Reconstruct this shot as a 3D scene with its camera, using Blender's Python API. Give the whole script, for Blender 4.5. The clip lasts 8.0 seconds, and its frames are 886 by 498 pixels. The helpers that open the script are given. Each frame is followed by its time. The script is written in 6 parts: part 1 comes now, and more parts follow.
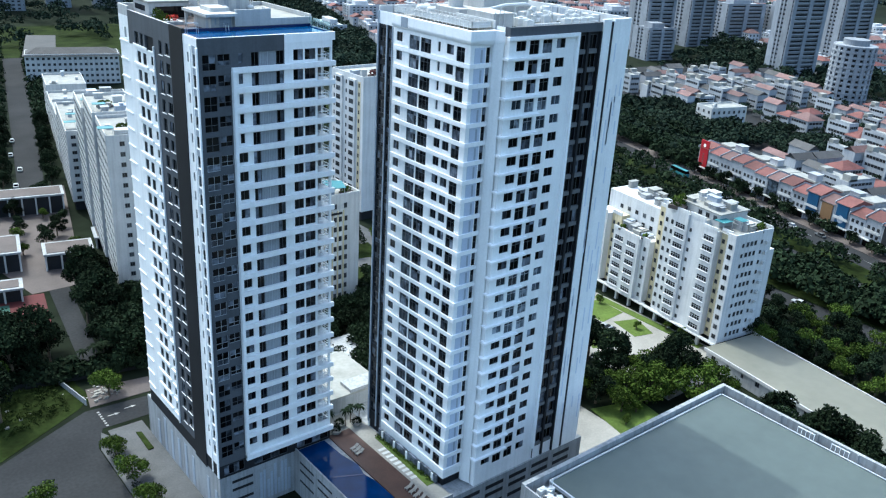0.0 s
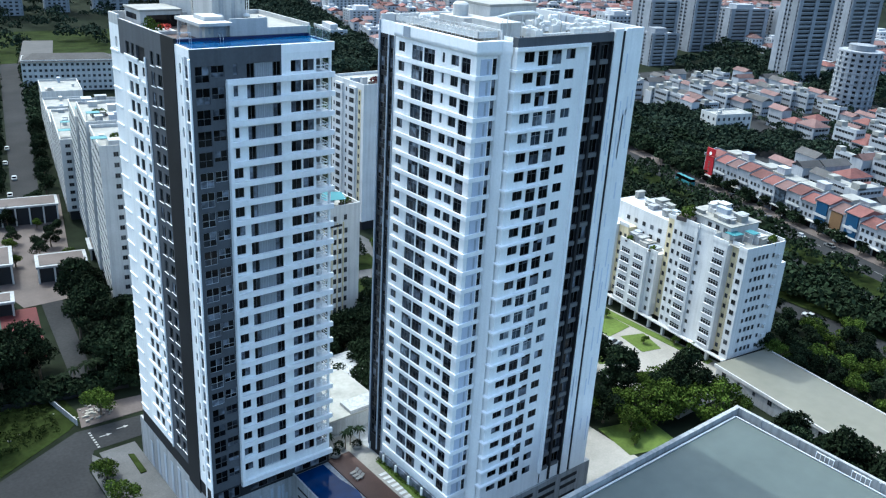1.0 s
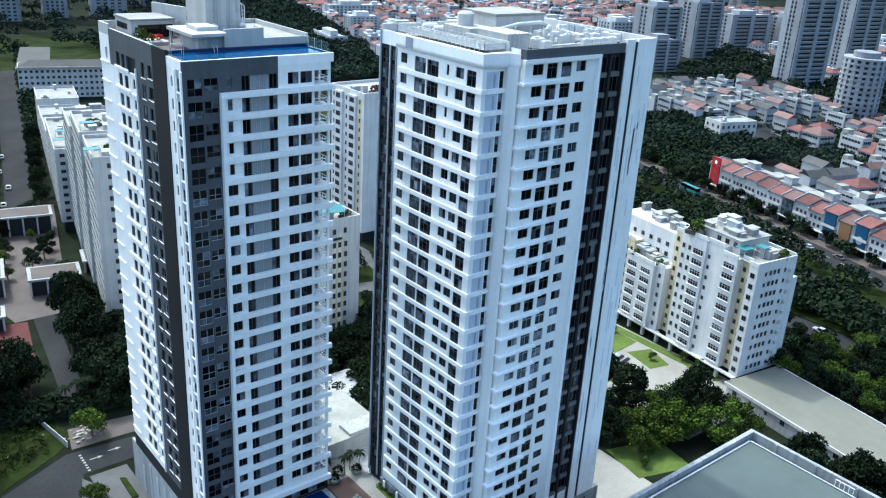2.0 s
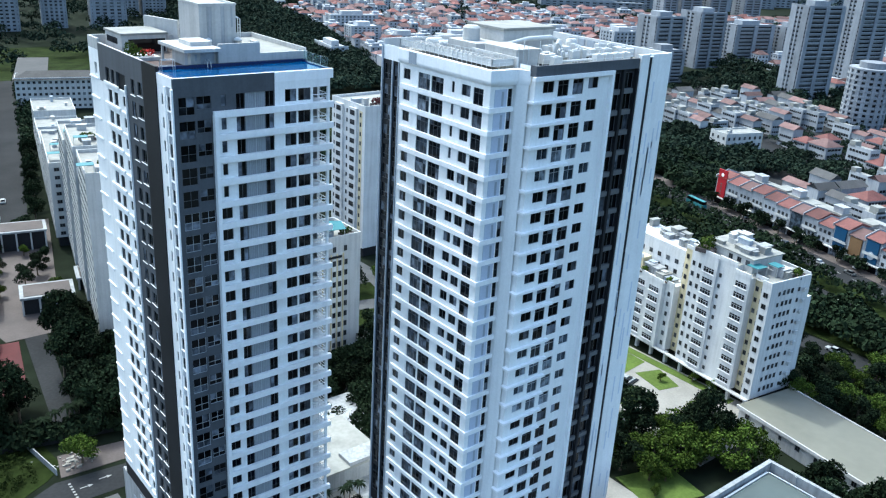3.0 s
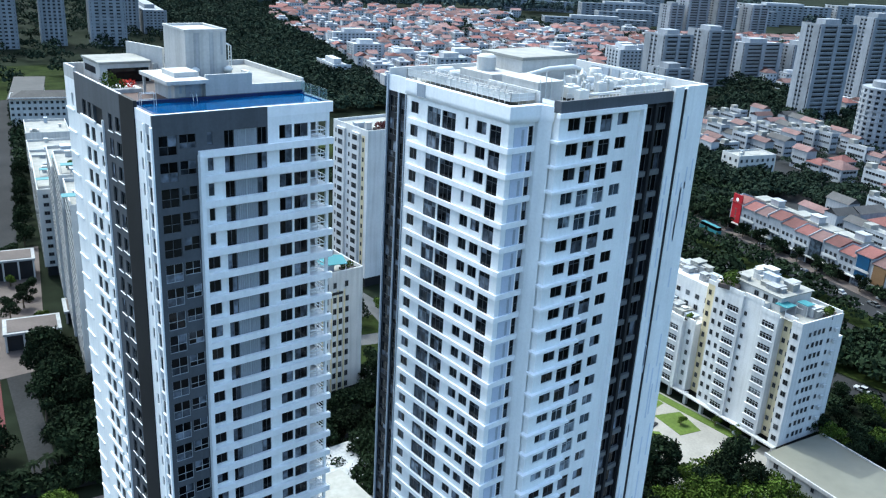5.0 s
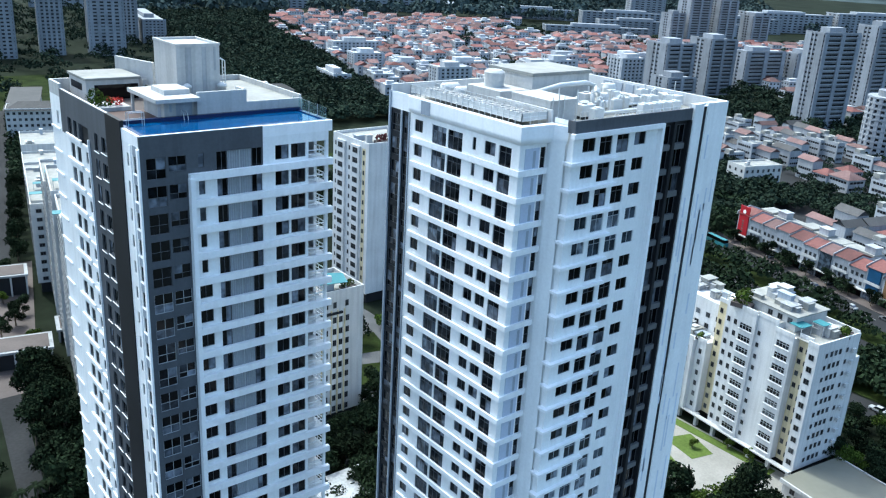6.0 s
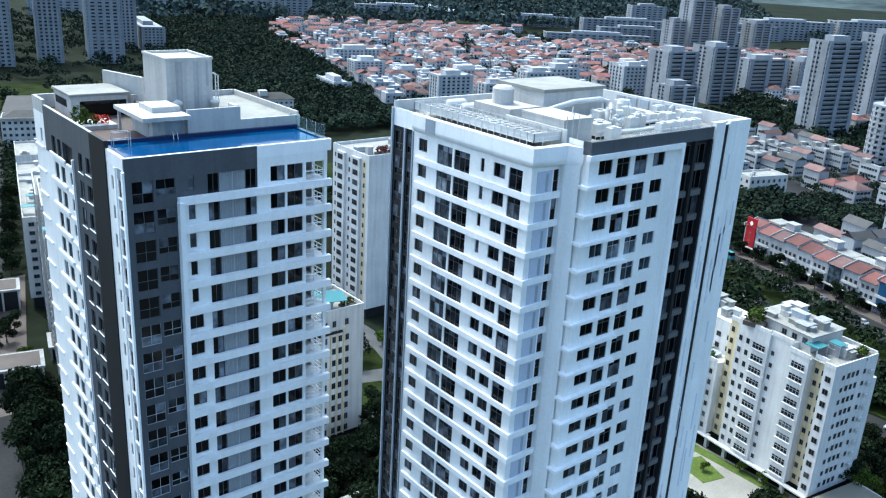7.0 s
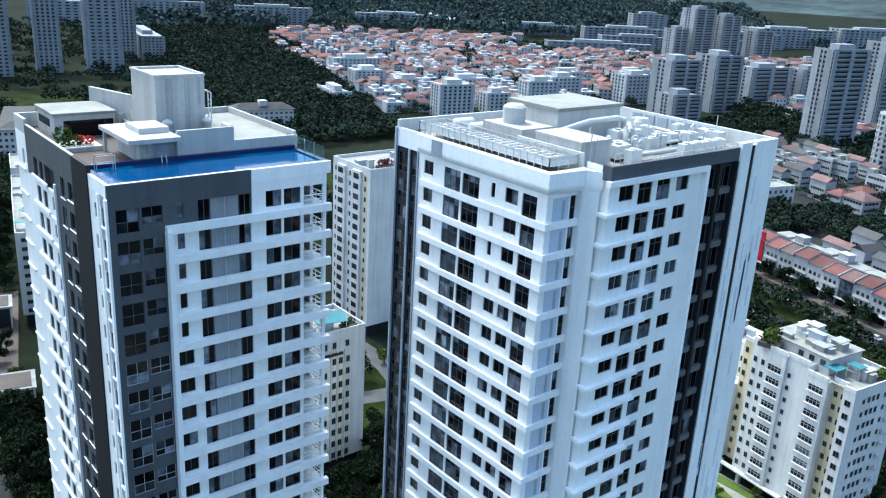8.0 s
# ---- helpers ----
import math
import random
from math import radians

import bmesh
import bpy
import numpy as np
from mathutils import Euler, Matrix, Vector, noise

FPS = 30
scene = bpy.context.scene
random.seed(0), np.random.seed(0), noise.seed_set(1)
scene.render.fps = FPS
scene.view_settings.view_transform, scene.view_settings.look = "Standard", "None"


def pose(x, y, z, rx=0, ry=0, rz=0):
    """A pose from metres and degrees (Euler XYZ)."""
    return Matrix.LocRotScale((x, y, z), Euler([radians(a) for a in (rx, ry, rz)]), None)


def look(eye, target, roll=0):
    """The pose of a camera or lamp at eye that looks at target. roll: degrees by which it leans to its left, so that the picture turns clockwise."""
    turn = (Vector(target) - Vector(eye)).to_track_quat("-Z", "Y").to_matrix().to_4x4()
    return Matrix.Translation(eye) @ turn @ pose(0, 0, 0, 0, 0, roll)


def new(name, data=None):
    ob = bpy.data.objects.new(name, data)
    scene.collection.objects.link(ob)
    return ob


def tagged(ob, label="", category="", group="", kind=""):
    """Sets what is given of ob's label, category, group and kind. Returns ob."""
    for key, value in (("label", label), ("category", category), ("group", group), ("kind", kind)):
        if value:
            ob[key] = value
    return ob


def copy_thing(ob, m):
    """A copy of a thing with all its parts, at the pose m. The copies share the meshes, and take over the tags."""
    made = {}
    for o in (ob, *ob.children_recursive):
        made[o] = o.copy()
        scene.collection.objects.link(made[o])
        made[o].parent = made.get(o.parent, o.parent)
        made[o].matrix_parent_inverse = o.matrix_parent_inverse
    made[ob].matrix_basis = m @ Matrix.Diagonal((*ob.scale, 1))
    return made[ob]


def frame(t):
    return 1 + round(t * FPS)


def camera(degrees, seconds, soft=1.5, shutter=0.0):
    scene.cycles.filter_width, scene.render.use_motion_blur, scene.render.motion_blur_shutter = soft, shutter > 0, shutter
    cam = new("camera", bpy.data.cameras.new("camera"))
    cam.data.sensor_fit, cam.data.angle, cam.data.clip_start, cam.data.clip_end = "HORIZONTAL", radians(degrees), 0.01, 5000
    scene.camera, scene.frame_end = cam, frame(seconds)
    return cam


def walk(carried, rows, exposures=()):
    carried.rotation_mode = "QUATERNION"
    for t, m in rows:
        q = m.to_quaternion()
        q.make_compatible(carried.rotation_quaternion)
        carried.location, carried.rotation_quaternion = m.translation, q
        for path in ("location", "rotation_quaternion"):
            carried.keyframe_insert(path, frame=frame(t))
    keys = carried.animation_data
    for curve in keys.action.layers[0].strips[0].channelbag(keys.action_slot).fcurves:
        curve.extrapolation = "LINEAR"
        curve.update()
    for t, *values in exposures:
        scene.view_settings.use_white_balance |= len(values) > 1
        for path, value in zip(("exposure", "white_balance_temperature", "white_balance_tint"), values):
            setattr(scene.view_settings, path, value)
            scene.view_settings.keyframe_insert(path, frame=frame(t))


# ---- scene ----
cam = camera(54.6, 8.0, soft=1.2)
PATH = [
    (0, (-1.205, -1.608, 109.498), (-0.015, -0.189, 108.743), 3.4),
    (0.5, (0.644, 1.16, 109.48), (1.835, 2.58, 108.728), 3.4),
    (1, (2.442, 3.907, 109.456), (3.633, 5.329, 108.709), 3.4),
    (1.5, (4.173, 6.535, 109.425), (5.365, 7.959, 108.682), 3.4),
    (3, (9.714, 14.812, 109.298), (10.909, 16.245, 108.58), 3.4),
    (3.5, (11.588, 17.635, 109.276), (12.784, 19.073, 108.567), 3.3),
    (4, (13.377, 20.304, 109.294), (14.574, 21.744, 108.592), 3.3),
    (4.5, (15.245, 23.148, 109.29), (16.442, 24.592, 108.596), 3.4),
    (6, (20.705, 31.63, 109.34), (21.905, 33.083, 108.671), 3.3),
    (6.5, (22.509, 34.43, 109.374), (23.71, 35.886, 108.712), 3.3),
    (7, (24.26, 37.17, 109.458), (25.463, 38.628, 108.803), 3.3),
    (7.5, (26.115, 40.05, 109.498), (27.318, 41.511, 108.851), 3.3),
    (8, (27.908, 42.936, 109.563), (29.112, 44.399, 108.925), 3.2),
]
walk(cam, [(t, look(eye, target, roll)) for t, eye, target, roll in PATH],
     exposures=[(0.0, 1.54, 5660, -4), (8.0, 1.54, 5660, -4)])

# ---- sky and sun ----
SUN = Vector((-0.055, 0.53, 0.84)).normalized()      # towards the sun, high behind the towers
world = bpy.data.worlds.new("sky")
scene.world = world
world.use_nodes = True
wn, wl = world.node_tree.nodes, world.node_tree.links
sky = wn.new("ShaderNodeTexSky")
sky.sky_type, sky.sun_disc = 'NISHITA', False
sky.sun_elevation = math.asin(SUN.z)
sky.sun_rotation = math.atan2(SUN.x, SUN.y)
sky.air_density, sky.dust_density = 1.0, 4.5
wl.new(sky.outputs[0], wn["Background"].inputs[0])
wn["Background"].inputs[1].default_value = 0.15
lamp = bpy.data.lights.new("sun", 'SUN')
lamp.energy, lamp.angle, lamp.color = 1.1, radians(1.0), (1.0, 0.97, 0.92)
sun = new("sun", lamp)
sun.matrix_world = look(SUN * 400, (0, 0, 0))


# ---- materials ----
def surface(name, base, rough=0.7, metal=0.0, var=0.15, fine=3.0, coarse=0.15, bump=0.0, streak=0.0, rand=0.0, island=0.0, spec=0.3):
    """A painted, plastered or natural surface: base colour, varied at two scales, with optional runs of dirt and piece-to-piece variation."""
    m = bpy.data.materials.new(name)
    m.use_nodes = True
    n, l = m.node_tree.nodes, m.node_tree.links
    b = n["Principled BSDF"]
    geo = n.new("ShaderNodeNewGeometry")
    def noise_at(scale, stretch=None):
        t = n.new("ShaderNodeTexNoise")
        t.inputs["Scale"].default_value, t.inputs["Detail"].default_value = scale, 4
        if stretch:
            v = n.new("ShaderNodeVectorMath")
            v.operation = 'MULTIPLY'
            v.inputs[1].default_value = stretch
            l.new(geo.outputs["Position"], v.inputs[0])
            l.new(v.outputs[0], t.inputs["Vector"])
        else:
            l.new(geo.outputs["Position"], t.inputs["Vector"])
        return t.outputs[0]
    def ranged(out, lo, hi, a=0.3, c=0.7):
        r = n.new("ShaderNodeMapRange")
        r.inputs[1].default_value, r.inputs[2].default_value = a, c
        r.inputs[3].default_value, r.inputs[4].default_value = lo, hi
        l.new(out, r.inputs[0])
        return r.outputs[0]
    def times(a, c):
        q = n.new("ShaderNodeMath")
        q.operation = 'MULTIPLY'
        l.new(a, q.inputs[0])
        l.new(c, q.inputs[1])
        return q.outputs[0]
    f = noise_at(fine)
    k = times(ranged(f, 1 - var * 0.6, 1 + var * 0.6), ranged(noise_at(coarse), 1 - var, 1 + var))
    if streak:
        k = times(k, ranged(noise_at(1.0, (1.3, 1.3, 0.06)), 1 - streak, 1.0, 0.36, 0.56))
    if rand:
        oi = n.new("ShaderNodeObjectInfo")
        k = times(k, ranged(oi.outputs["Random"], 1 - rand, 1 + rand, 0, 1))
    if island:
        k = times(k, ranged(geo.outputs["Random Per Island"], 1 - island, 1 + island, 0, 1))
    mul = n.new("ShaderNodeVectorMath")
    mul.operation = 'SCALE'
    mul.inputs[0].default_value = base
    l.new(k, mul.inputs["Scale"])
    l.new(mul.outputs[0], b.inputs["Base Color"])
    b.inputs["Roughness"].default_value, b.inputs["Metallic"].default_value = rough, metal
    b.inputs["Specular IOR Level"].default_value = spec
    if bump:
        bp = n.new("ShaderNodeBump")
        bp.inputs["Strength"].default_value, bp.inputs["Distance"].default_value = 0.6, bump
        l.new(f, bp.inputs["Height"])
        l.new(bp.outputs[0], b.inputs["Normal"])
    return m


def glazing(name, dark, pale, share, rough=0.06):
    """Window glass seen from outside: dark rooms, blinds drawn behind a share of the panes, blotchy reflections put
    into the colour.
    """
    m = bpy.data.materials.new(name)
    m.use_nodes = True
    n, l = m.node_tree.nodes, m.node_tree.links
    b = n["Principled BSDF"]
    oi, geo = n.new("ShaderNodeObjectInfo"), n.new("ShaderNodeNewGeometry")
    add = n.new("ShaderNodeMath")
    add.operation = 'ADD'
    l.new(oi.outputs["Random"], add.inputs[0])
    l.new(geo.outputs["Random Per Island"], add.inputs[1])
    fr = n.new("ShaderNodeMath")
    fr.operation = 'FRACT'
    l.new(add.outputs[0], fr.inputs[0])
    ramp = n.new("ShaderNodeValToRGB")
    e = ramp.color_ramp.elements
    e[0].position, e[0].color = 0.0, (*dark, 1)
    e[1].position, e[1].color = 1.0, (*pale, 1)
    mid = e.new(1 - share)
    mid.color = tuple(2.2 * c for c in dark) + (1,)
    l.new(fr.outputs[0], ramp.inputs[0])
    # blotches in the pane colour imitate reflected surroundings and rooms behind
    room = n.new("ShaderNodeTexNoise")
    room.inputs["Scale"].default_value, room.inputs["Detail"].default_value = 0.7, 2
    l.new(geo.outputs["Position"], room.inputs["Vector"])
    reflected = n.new("ShaderNodeMapRange")
    reflected.inputs[1].default_value, reflected.inputs[2].default_value, reflected.inputs[3].default_value, reflected.inputs[4].default_value = 0.42, 0.62, 0.5, 1.6
    l.new(room.outputs[0], reflected.inputs[0])
    mul = n.new("ShaderNodeVectorMath")
    mul.operation = 'SCALE'
    l.new(ramp.outputs[0], mul.inputs[0])
    l.new(reflected.outputs[0], mul.inputs["Scale"])
    l.new(mul.outputs[0], b.inputs["Base Color"])
    wob = n.new("ShaderNodeTexNoise")
    wob.inputs["Scale"].default_value = 0.9
    l.new(geo.outputs["Position"], wob.inputs["Vector"])
    bp = n.new("ShaderNodeBump")
    bp.inputs["Strength"].default_value, bp.inputs["Distance"].default_value = 0.25, 0.03
    l.new(wob.outputs[0], bp.inputs["Height"])
    l.new(bp.outputs[0], b.inputs["Normal"])
    b.inputs["Roughness"].default_value = rough
    b.inputs["IOR"].default_value = 1.30
    return m


def water(name, base, wave=0.35):
    m = bpy.data.materials.new(name)
    m.use_nodes = True
    n, l = m.node_tree.nodes, m.node_tree.links
    b = n["Principled BSDF"]
    geo, t = n.new("ShaderNodeNewGeometry"), n.new("ShaderNodeTexNoise")
    t.inputs["Scale"].default_value, t.inputs["Detail"].default_value = wave, 5
    l.new(geo.outputs["Position"], t.inputs["Vector"])
    bp = n.new("ShaderNodeBump")
    bp.inputs["Strength"].default_value, bp.inputs["Distance"].default_value = 0.3, 0.08
    l.new(t.outputs[0], bp.inputs["Height"])
    l.new(bp.outputs[0], b.inputs["Normal"])
    mul = n.new("ShaderNodeVectorMath")
    mul.operation = 'SCALE'
    mul.inputs[0].default_value = base
    r = n.new("ShaderNodeMapRange")
    r.inputs[1].default_value, r.inputs[2].default_value, r.inputs[3].default_value, r.inputs[4].default_value = 0.3, 0.7, 0.8, 1.25
    l.new(t.outputs[0], r.inputs[0])
    l.new(r.outputs[0], mul.inputs["Scale"])
    l.new(mul.outputs[0], b.inputs["Base Color"])
    b.inputs["Roughness"].default_value = 0.08
    b.inputs["IOR"].default_value = 1.2
    return m


WHITE = surface("white_paint", (0.845, 0.85, 0.845), 0.6, var=0.06, streak=0.06)
BAND = surface("white_ledge_paint", (0.90, 0.905, 0.91), 0.55, var=0.05, streak=0.05)
OLDWHITE = surface("weathered_white_paint", (0.46, 0.46, 0.455), 0.75, var=0.10, streak=0.14)
RENDER = surface("rendered_white_paint", (0.58, 0.583, 0.585), 0.75, var=0.08, streak=0.12)
CREAM = surface("cream_paint", (0.60, 0.52, 0.34), 0.75, var=0.10, streak=0.15)
GREY = surface("dark_grey_paint", (0.080, 0.087, 0.100), 0.65, var=0.12, streak=0.12, spec=0.3)
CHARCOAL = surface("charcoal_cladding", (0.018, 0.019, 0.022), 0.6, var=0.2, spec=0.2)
PANEL = surface("grey_blue_panel", (0.33, 0.37, 0.43), 0.5, var=0.1, streak=0.15)
CONCRETE = surface("podium_concrete", (0.30, 0.31, 0.32), 0.8, var=0.14, streak=0.25, bump=0.01)
ROOFTOP = surface("roof_screed", (0.25, 0.25, 0.235), 0.85, var=0.16, fine=1.2, coarse=0.25)
FRAME = surface("dark_window_frame", (0.12, 0.125, 0.135), 0.4, metal=0.3, var=0.1)
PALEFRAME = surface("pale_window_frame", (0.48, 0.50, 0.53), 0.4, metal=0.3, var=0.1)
GLASS = glazing("window_glass", (0.0015, 0.002, 0.003), (0.17, 0.19, 0.23), 0.24)
GLASS2 = glazing("balcony_glass", (0.02, 0.026, 0.034), (0.24, 0.27, 0.31), 0.35)
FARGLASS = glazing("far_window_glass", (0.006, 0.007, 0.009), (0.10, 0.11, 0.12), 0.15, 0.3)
CURTAIN = surface("sheer_curtain", (0.40, 0.42, 0.45), 0.9, var=0.1)
STRIPE = surface("pale_grey_stripe", (0.37, 0.385, 0.40), 0.7, var=0.1, streak=0.2)
STEEL = surface("galvanised_steel", (0.62, 0.64, 0.66), 0.4, metal=0.7, var=0.15)
PIPE = surface("white_pipe_lagging", (0.52, 0.53, 0.53), 0.5, var=0.08)
TEAK = surface("dark_timber_deck", (0.050, 0.025, 0.020), 0.6, var=0.3, fine=6)
POOLBLUE = water("deep_pool_water", (0.003, 0.022, 0.085))
ROOFPOOL = water("roof_pool_water", (0.004, 0.045, 0.135))
POOLTILE = surface("navy_pool_tile", (0.008, 0.020, 0.085), 0.25, var=0.2)
PAVING = surface("pale_paving", (0.24, 0.23, 0.21), 0.85, var=0.14, fine=2)
PINKPAVE = surface("pinkish_paving", (0.085, 0.070, 0.066), 0.85, var=0.16, fine=2)
ASPHALT = surface("asphalt", (0.026, 0.027, 0.029), 0.95, var=0.22, fine=1.5, coarse=0.06, spec=0.08)
MARK = surface("road_paint", (0.28, 0.28, 0.27), 0.7, var=0.2)
KERB = surface("kerb_concrete", (0.085, 0.086, 0.088), 0.9, var=0.18, spec=0.1)
GRASS = surface("lawn", (0.075, 0.110, 0.022), 0.95, var=0.25, fine=1.5, coarse=0.12, bump=0.03, spec=0.2)
ROUGHGRASS = surface("rough_grass", (0.017, 0.025, 0.007), 0.95, var=0.45, fine=0.8, coarse=0.12, bump=0.06, spec=0.03)
SOIL = surface("dark_ground", (0.012, 0.016, 0.010), 0.95, var=0.4, fine=0.2, coarse=0.012, spec=0.03)
LEAF = surface("foliage", (0.0095, 0.0155, 0.008), 0.85, var=0.3, fine=1.0, coarse=0.1, rand=0.35, island=0.5, spec=0.03)
BRIGHTLEAF = surface("bright_foliage", (0.042, 0.066, 0.011), 0.8, var=0.3, fine=1.0, rand=0.3, island=0.5, spec=0.05)
# foliage paler and bluer the farther off, distance haze put into the colour
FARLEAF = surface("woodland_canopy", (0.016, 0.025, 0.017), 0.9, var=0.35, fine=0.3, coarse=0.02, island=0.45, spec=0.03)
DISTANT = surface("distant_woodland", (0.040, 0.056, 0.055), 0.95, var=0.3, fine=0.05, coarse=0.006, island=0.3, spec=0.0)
BARK = surface("bark", (0.11, 0.085, 0.06), 0.9, var=0.3)
TERRACOTTA = surface("terracotta_tiles", (0.120, 0.046, 0.041), 0.8, var=0.22, fine=1.2, rand=0.3)
PINKROOF = surface("faded_red_roof", (0.13, 0.078, 0.074), 0.85, var=0.2, fine=0.8, rand=0.25)
DARKROOF = surface("dark_roof_tiles", (0.050, 0.049, 0.050), 0.8, var=0.2, fine=1.0, rand=0.3)
METALROOF = surface("grey_green_metal_roof", (0.082, 0.100, 0.093), 0.5, metal=0.1, var=0.08, fine=0.5)
CREAMROOF = surface("pale_cream_metal_roof", (0.15, 0.147, 0.118), 0.6, var=0.08, fine=0.5)
TEAL = surface("teal_canopy", (0.04, 0.16, 0.18), 0.6, var=0.12)
RED = surface("red_paint", (0.30, 0.010, 0.018), 0.5, var=0.12)
COURT = surface("red_court", (0.07, 0.014, 0.015), 0.85, var=0.12)
COURTGREEN = surface("green_court", (0.03, 0.08, 0.06), 0.85, var=0.12)
PETAL = surface("red_flowers", (0.45, 0.03, 0.02), 0.7, var=0.2, island=0.4)
SIGNBLUE = surface("blue_sign", (0.015, 0.06, 0.13), 0.4, var=0.15)
AMBER = surface("amber_sign", (0.17, 0.10, 0.05), 0.5, var=0.15)
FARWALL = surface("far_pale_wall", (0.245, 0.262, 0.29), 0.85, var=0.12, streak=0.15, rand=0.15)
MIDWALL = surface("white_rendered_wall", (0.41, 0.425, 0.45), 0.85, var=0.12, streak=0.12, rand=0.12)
# hills paled and blued, haze painted in
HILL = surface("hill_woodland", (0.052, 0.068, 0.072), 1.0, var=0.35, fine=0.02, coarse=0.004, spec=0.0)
HOUSEWALL = surface("house_plaster", (0.33, 0.345, 0.37), 0.85, var=0.12, streak=0.15, rand=0.22)


# ---- mesh helpers ----
class Mesh:
    """Collects boxes and quads into one mesh."""
    def __init__(self):
        self.v, self.f = [], []

    def quad(self, a, b, c, d):
        i = len(self.v)
        self.v += [a, b, c, d]
        self.f.append((i, i + 1, i + 2, i + 3))

    def tri(self, a, b, c):
        i = len(self.v)
        self.v += [a, b, c]
        self.f.append((i, i + 1, i + 2))

    def box(self, x0, y0, z0, x1, y1, z1):
        x0, x1 = min(x0, x1), max(x0, x1)
        y0, y1 = min(y0, y1), max(y0, y1)
        z0, z1 = min(z0, z1), max(z0, z1)
        i = len(self.v)
        self.v += [(x0, y0, z0), (x1, y0, z0), (x1, y1, z0), (x0, y1, z0), (x0, y0, z1), (x1, y0, z1), (x1, y1, z1), (x0, y1, z1)]
        for q in ((0, 3, 2, 1), (4, 5, 6, 7), (0, 1, 5, 4), (1, 2, 6, 5), (2, 3, 7, 6), (3, 0, 4, 7)):
            self.f.append(tuple(i + k for k in q))
        return self

    def tube(self, pts, r, n=8):
        """A round pipe along a line of points."""
        pts = [Vector(p) for p in pts]
        rings = []
        for k, p in enumerate(pts):
            d = (pts[min(k + 1, len(pts) - 1)] - pts[max(k - 1, 0)]).normalized()
            u = d.cross(Vector((0, 0, 1)) if abs(d.z) < 0.9 else Vector((1, 0, 0))).normalized()
            w = d.cross(u)
            rr = r[k] if isinstance(r, (list, tuple)) else r
            i = len(self.v)
            self.v += [tuple(p + rr * (math.cos(2 * math.pi * j / n) * u + math.sin(2 * math.pi * j / n) * w)) for j in range(n)]
            rings.append(i)
        for a, b in zip(rings, rings[1:]):
            for j in range(n):
                self.f.append((a + j, a + (j + 1) % n, b + (j + 1) % n, b + j))
        self.f.append(tuple(rings[0] + j for j in reversed(range(n))))
        self.f.append(tuple(rings[-1] + j for j in range(n)))
        return self

    def slab(self, pts, z0, z1):
        """A flat plate with a polygon outline (anticlockwise)."""
        i, n = len(self.v), len(pts)
        self.v += [(x, y, z0) for x, y in pts] + [(x, y, z1) for x, y in pts]
        self.f.append(tuple(i + k for k in reversed(range(n))))
        self.f.append(tuple(i + n + k for k in range(n)))
        for k in range(n):
            self.f.append((i + k, i + (k + 1) % n, i + n + (k + 1) % n, i + n + k))
        return self

    def lattice(self, us, zs, y0, y1):
        """A window frame in one piece: even columns and rows of the grid are bars, the rest is open."""
        nu, nz, i = len(us), len(zs), len(self.v)
        self.v += [(u, y0, z) for z in zs for u in us] + [(u, y1, z) for z in zs for u in us]
        p = lambda a, b, back=0: i + back * nu * nz + b * nu + a
        solid = lambda a, b: 0 <= a < nu - 1 and 0 <= b < nz - 1 and (a % 2 == 0 or b % 2 == 0)
        for b in range(nz - 1):
            for a in range(nu - 1):
                if not solid(a, b):
                    continue
                self.f.append((p(a, b), p(a + 1, b), p(a + 1, b + 1), p(a, b + 1)))
                if 0 < a and not solid(a - 1, b):
                    self.f.append((p(a, b), p(a, b + 1), p(a, b + 1, 1), p(a, b, 1)))
                if a < nu - 2 and not solid(a + 1, b):
                    self.f.append((p(a + 1, b), p(a + 1, b, 1), p(a + 1, b + 1, 1), p(a + 1, b + 1)))
                if 0 < b and not solid(a, b - 1):
                    self.f.append((p(a, b), p(a, b, 1), p(a + 1, b, 1), p(a + 1, b)))
                if b < nz - 2 and not solid(a, b + 1):
                    self.f.append((p(a, b + 1), p(a + 1, b + 1), p(a + 1, b + 1, 1), p(a, b + 1, 1)))

    def data(self, name, smooth=False):
        me = bpy.data.meshes.new(name)
        me.from_pydata(self.v, [], self.f)
        me.validate()
        if smooth:
            me.shade_smooth()
        return me


def part(name, shape, material, parent=None, label="", kind="", smooth=False):
    """Links a shape (or ready mesh data) as one mesh object under a thing."""
    me = shape.data(name, smooth) if isinstance(shape, Mesh) else shape
    if not me.materials:
        me.materials.append(material)
    ob = new(name, me)
    ob.parent = parent
    return tagged(ob, label=label, kind=kind)


def thing(name, label, category, x=0, y=0, z=0, rz=0, group="", kind=""):
    ob = new(name)
    ob.empty_display_size = 0.5
    ob.matrix_world = pose(x, y, z, 0, 0, rz)
    return tagged(ob, label, category, group, kind)


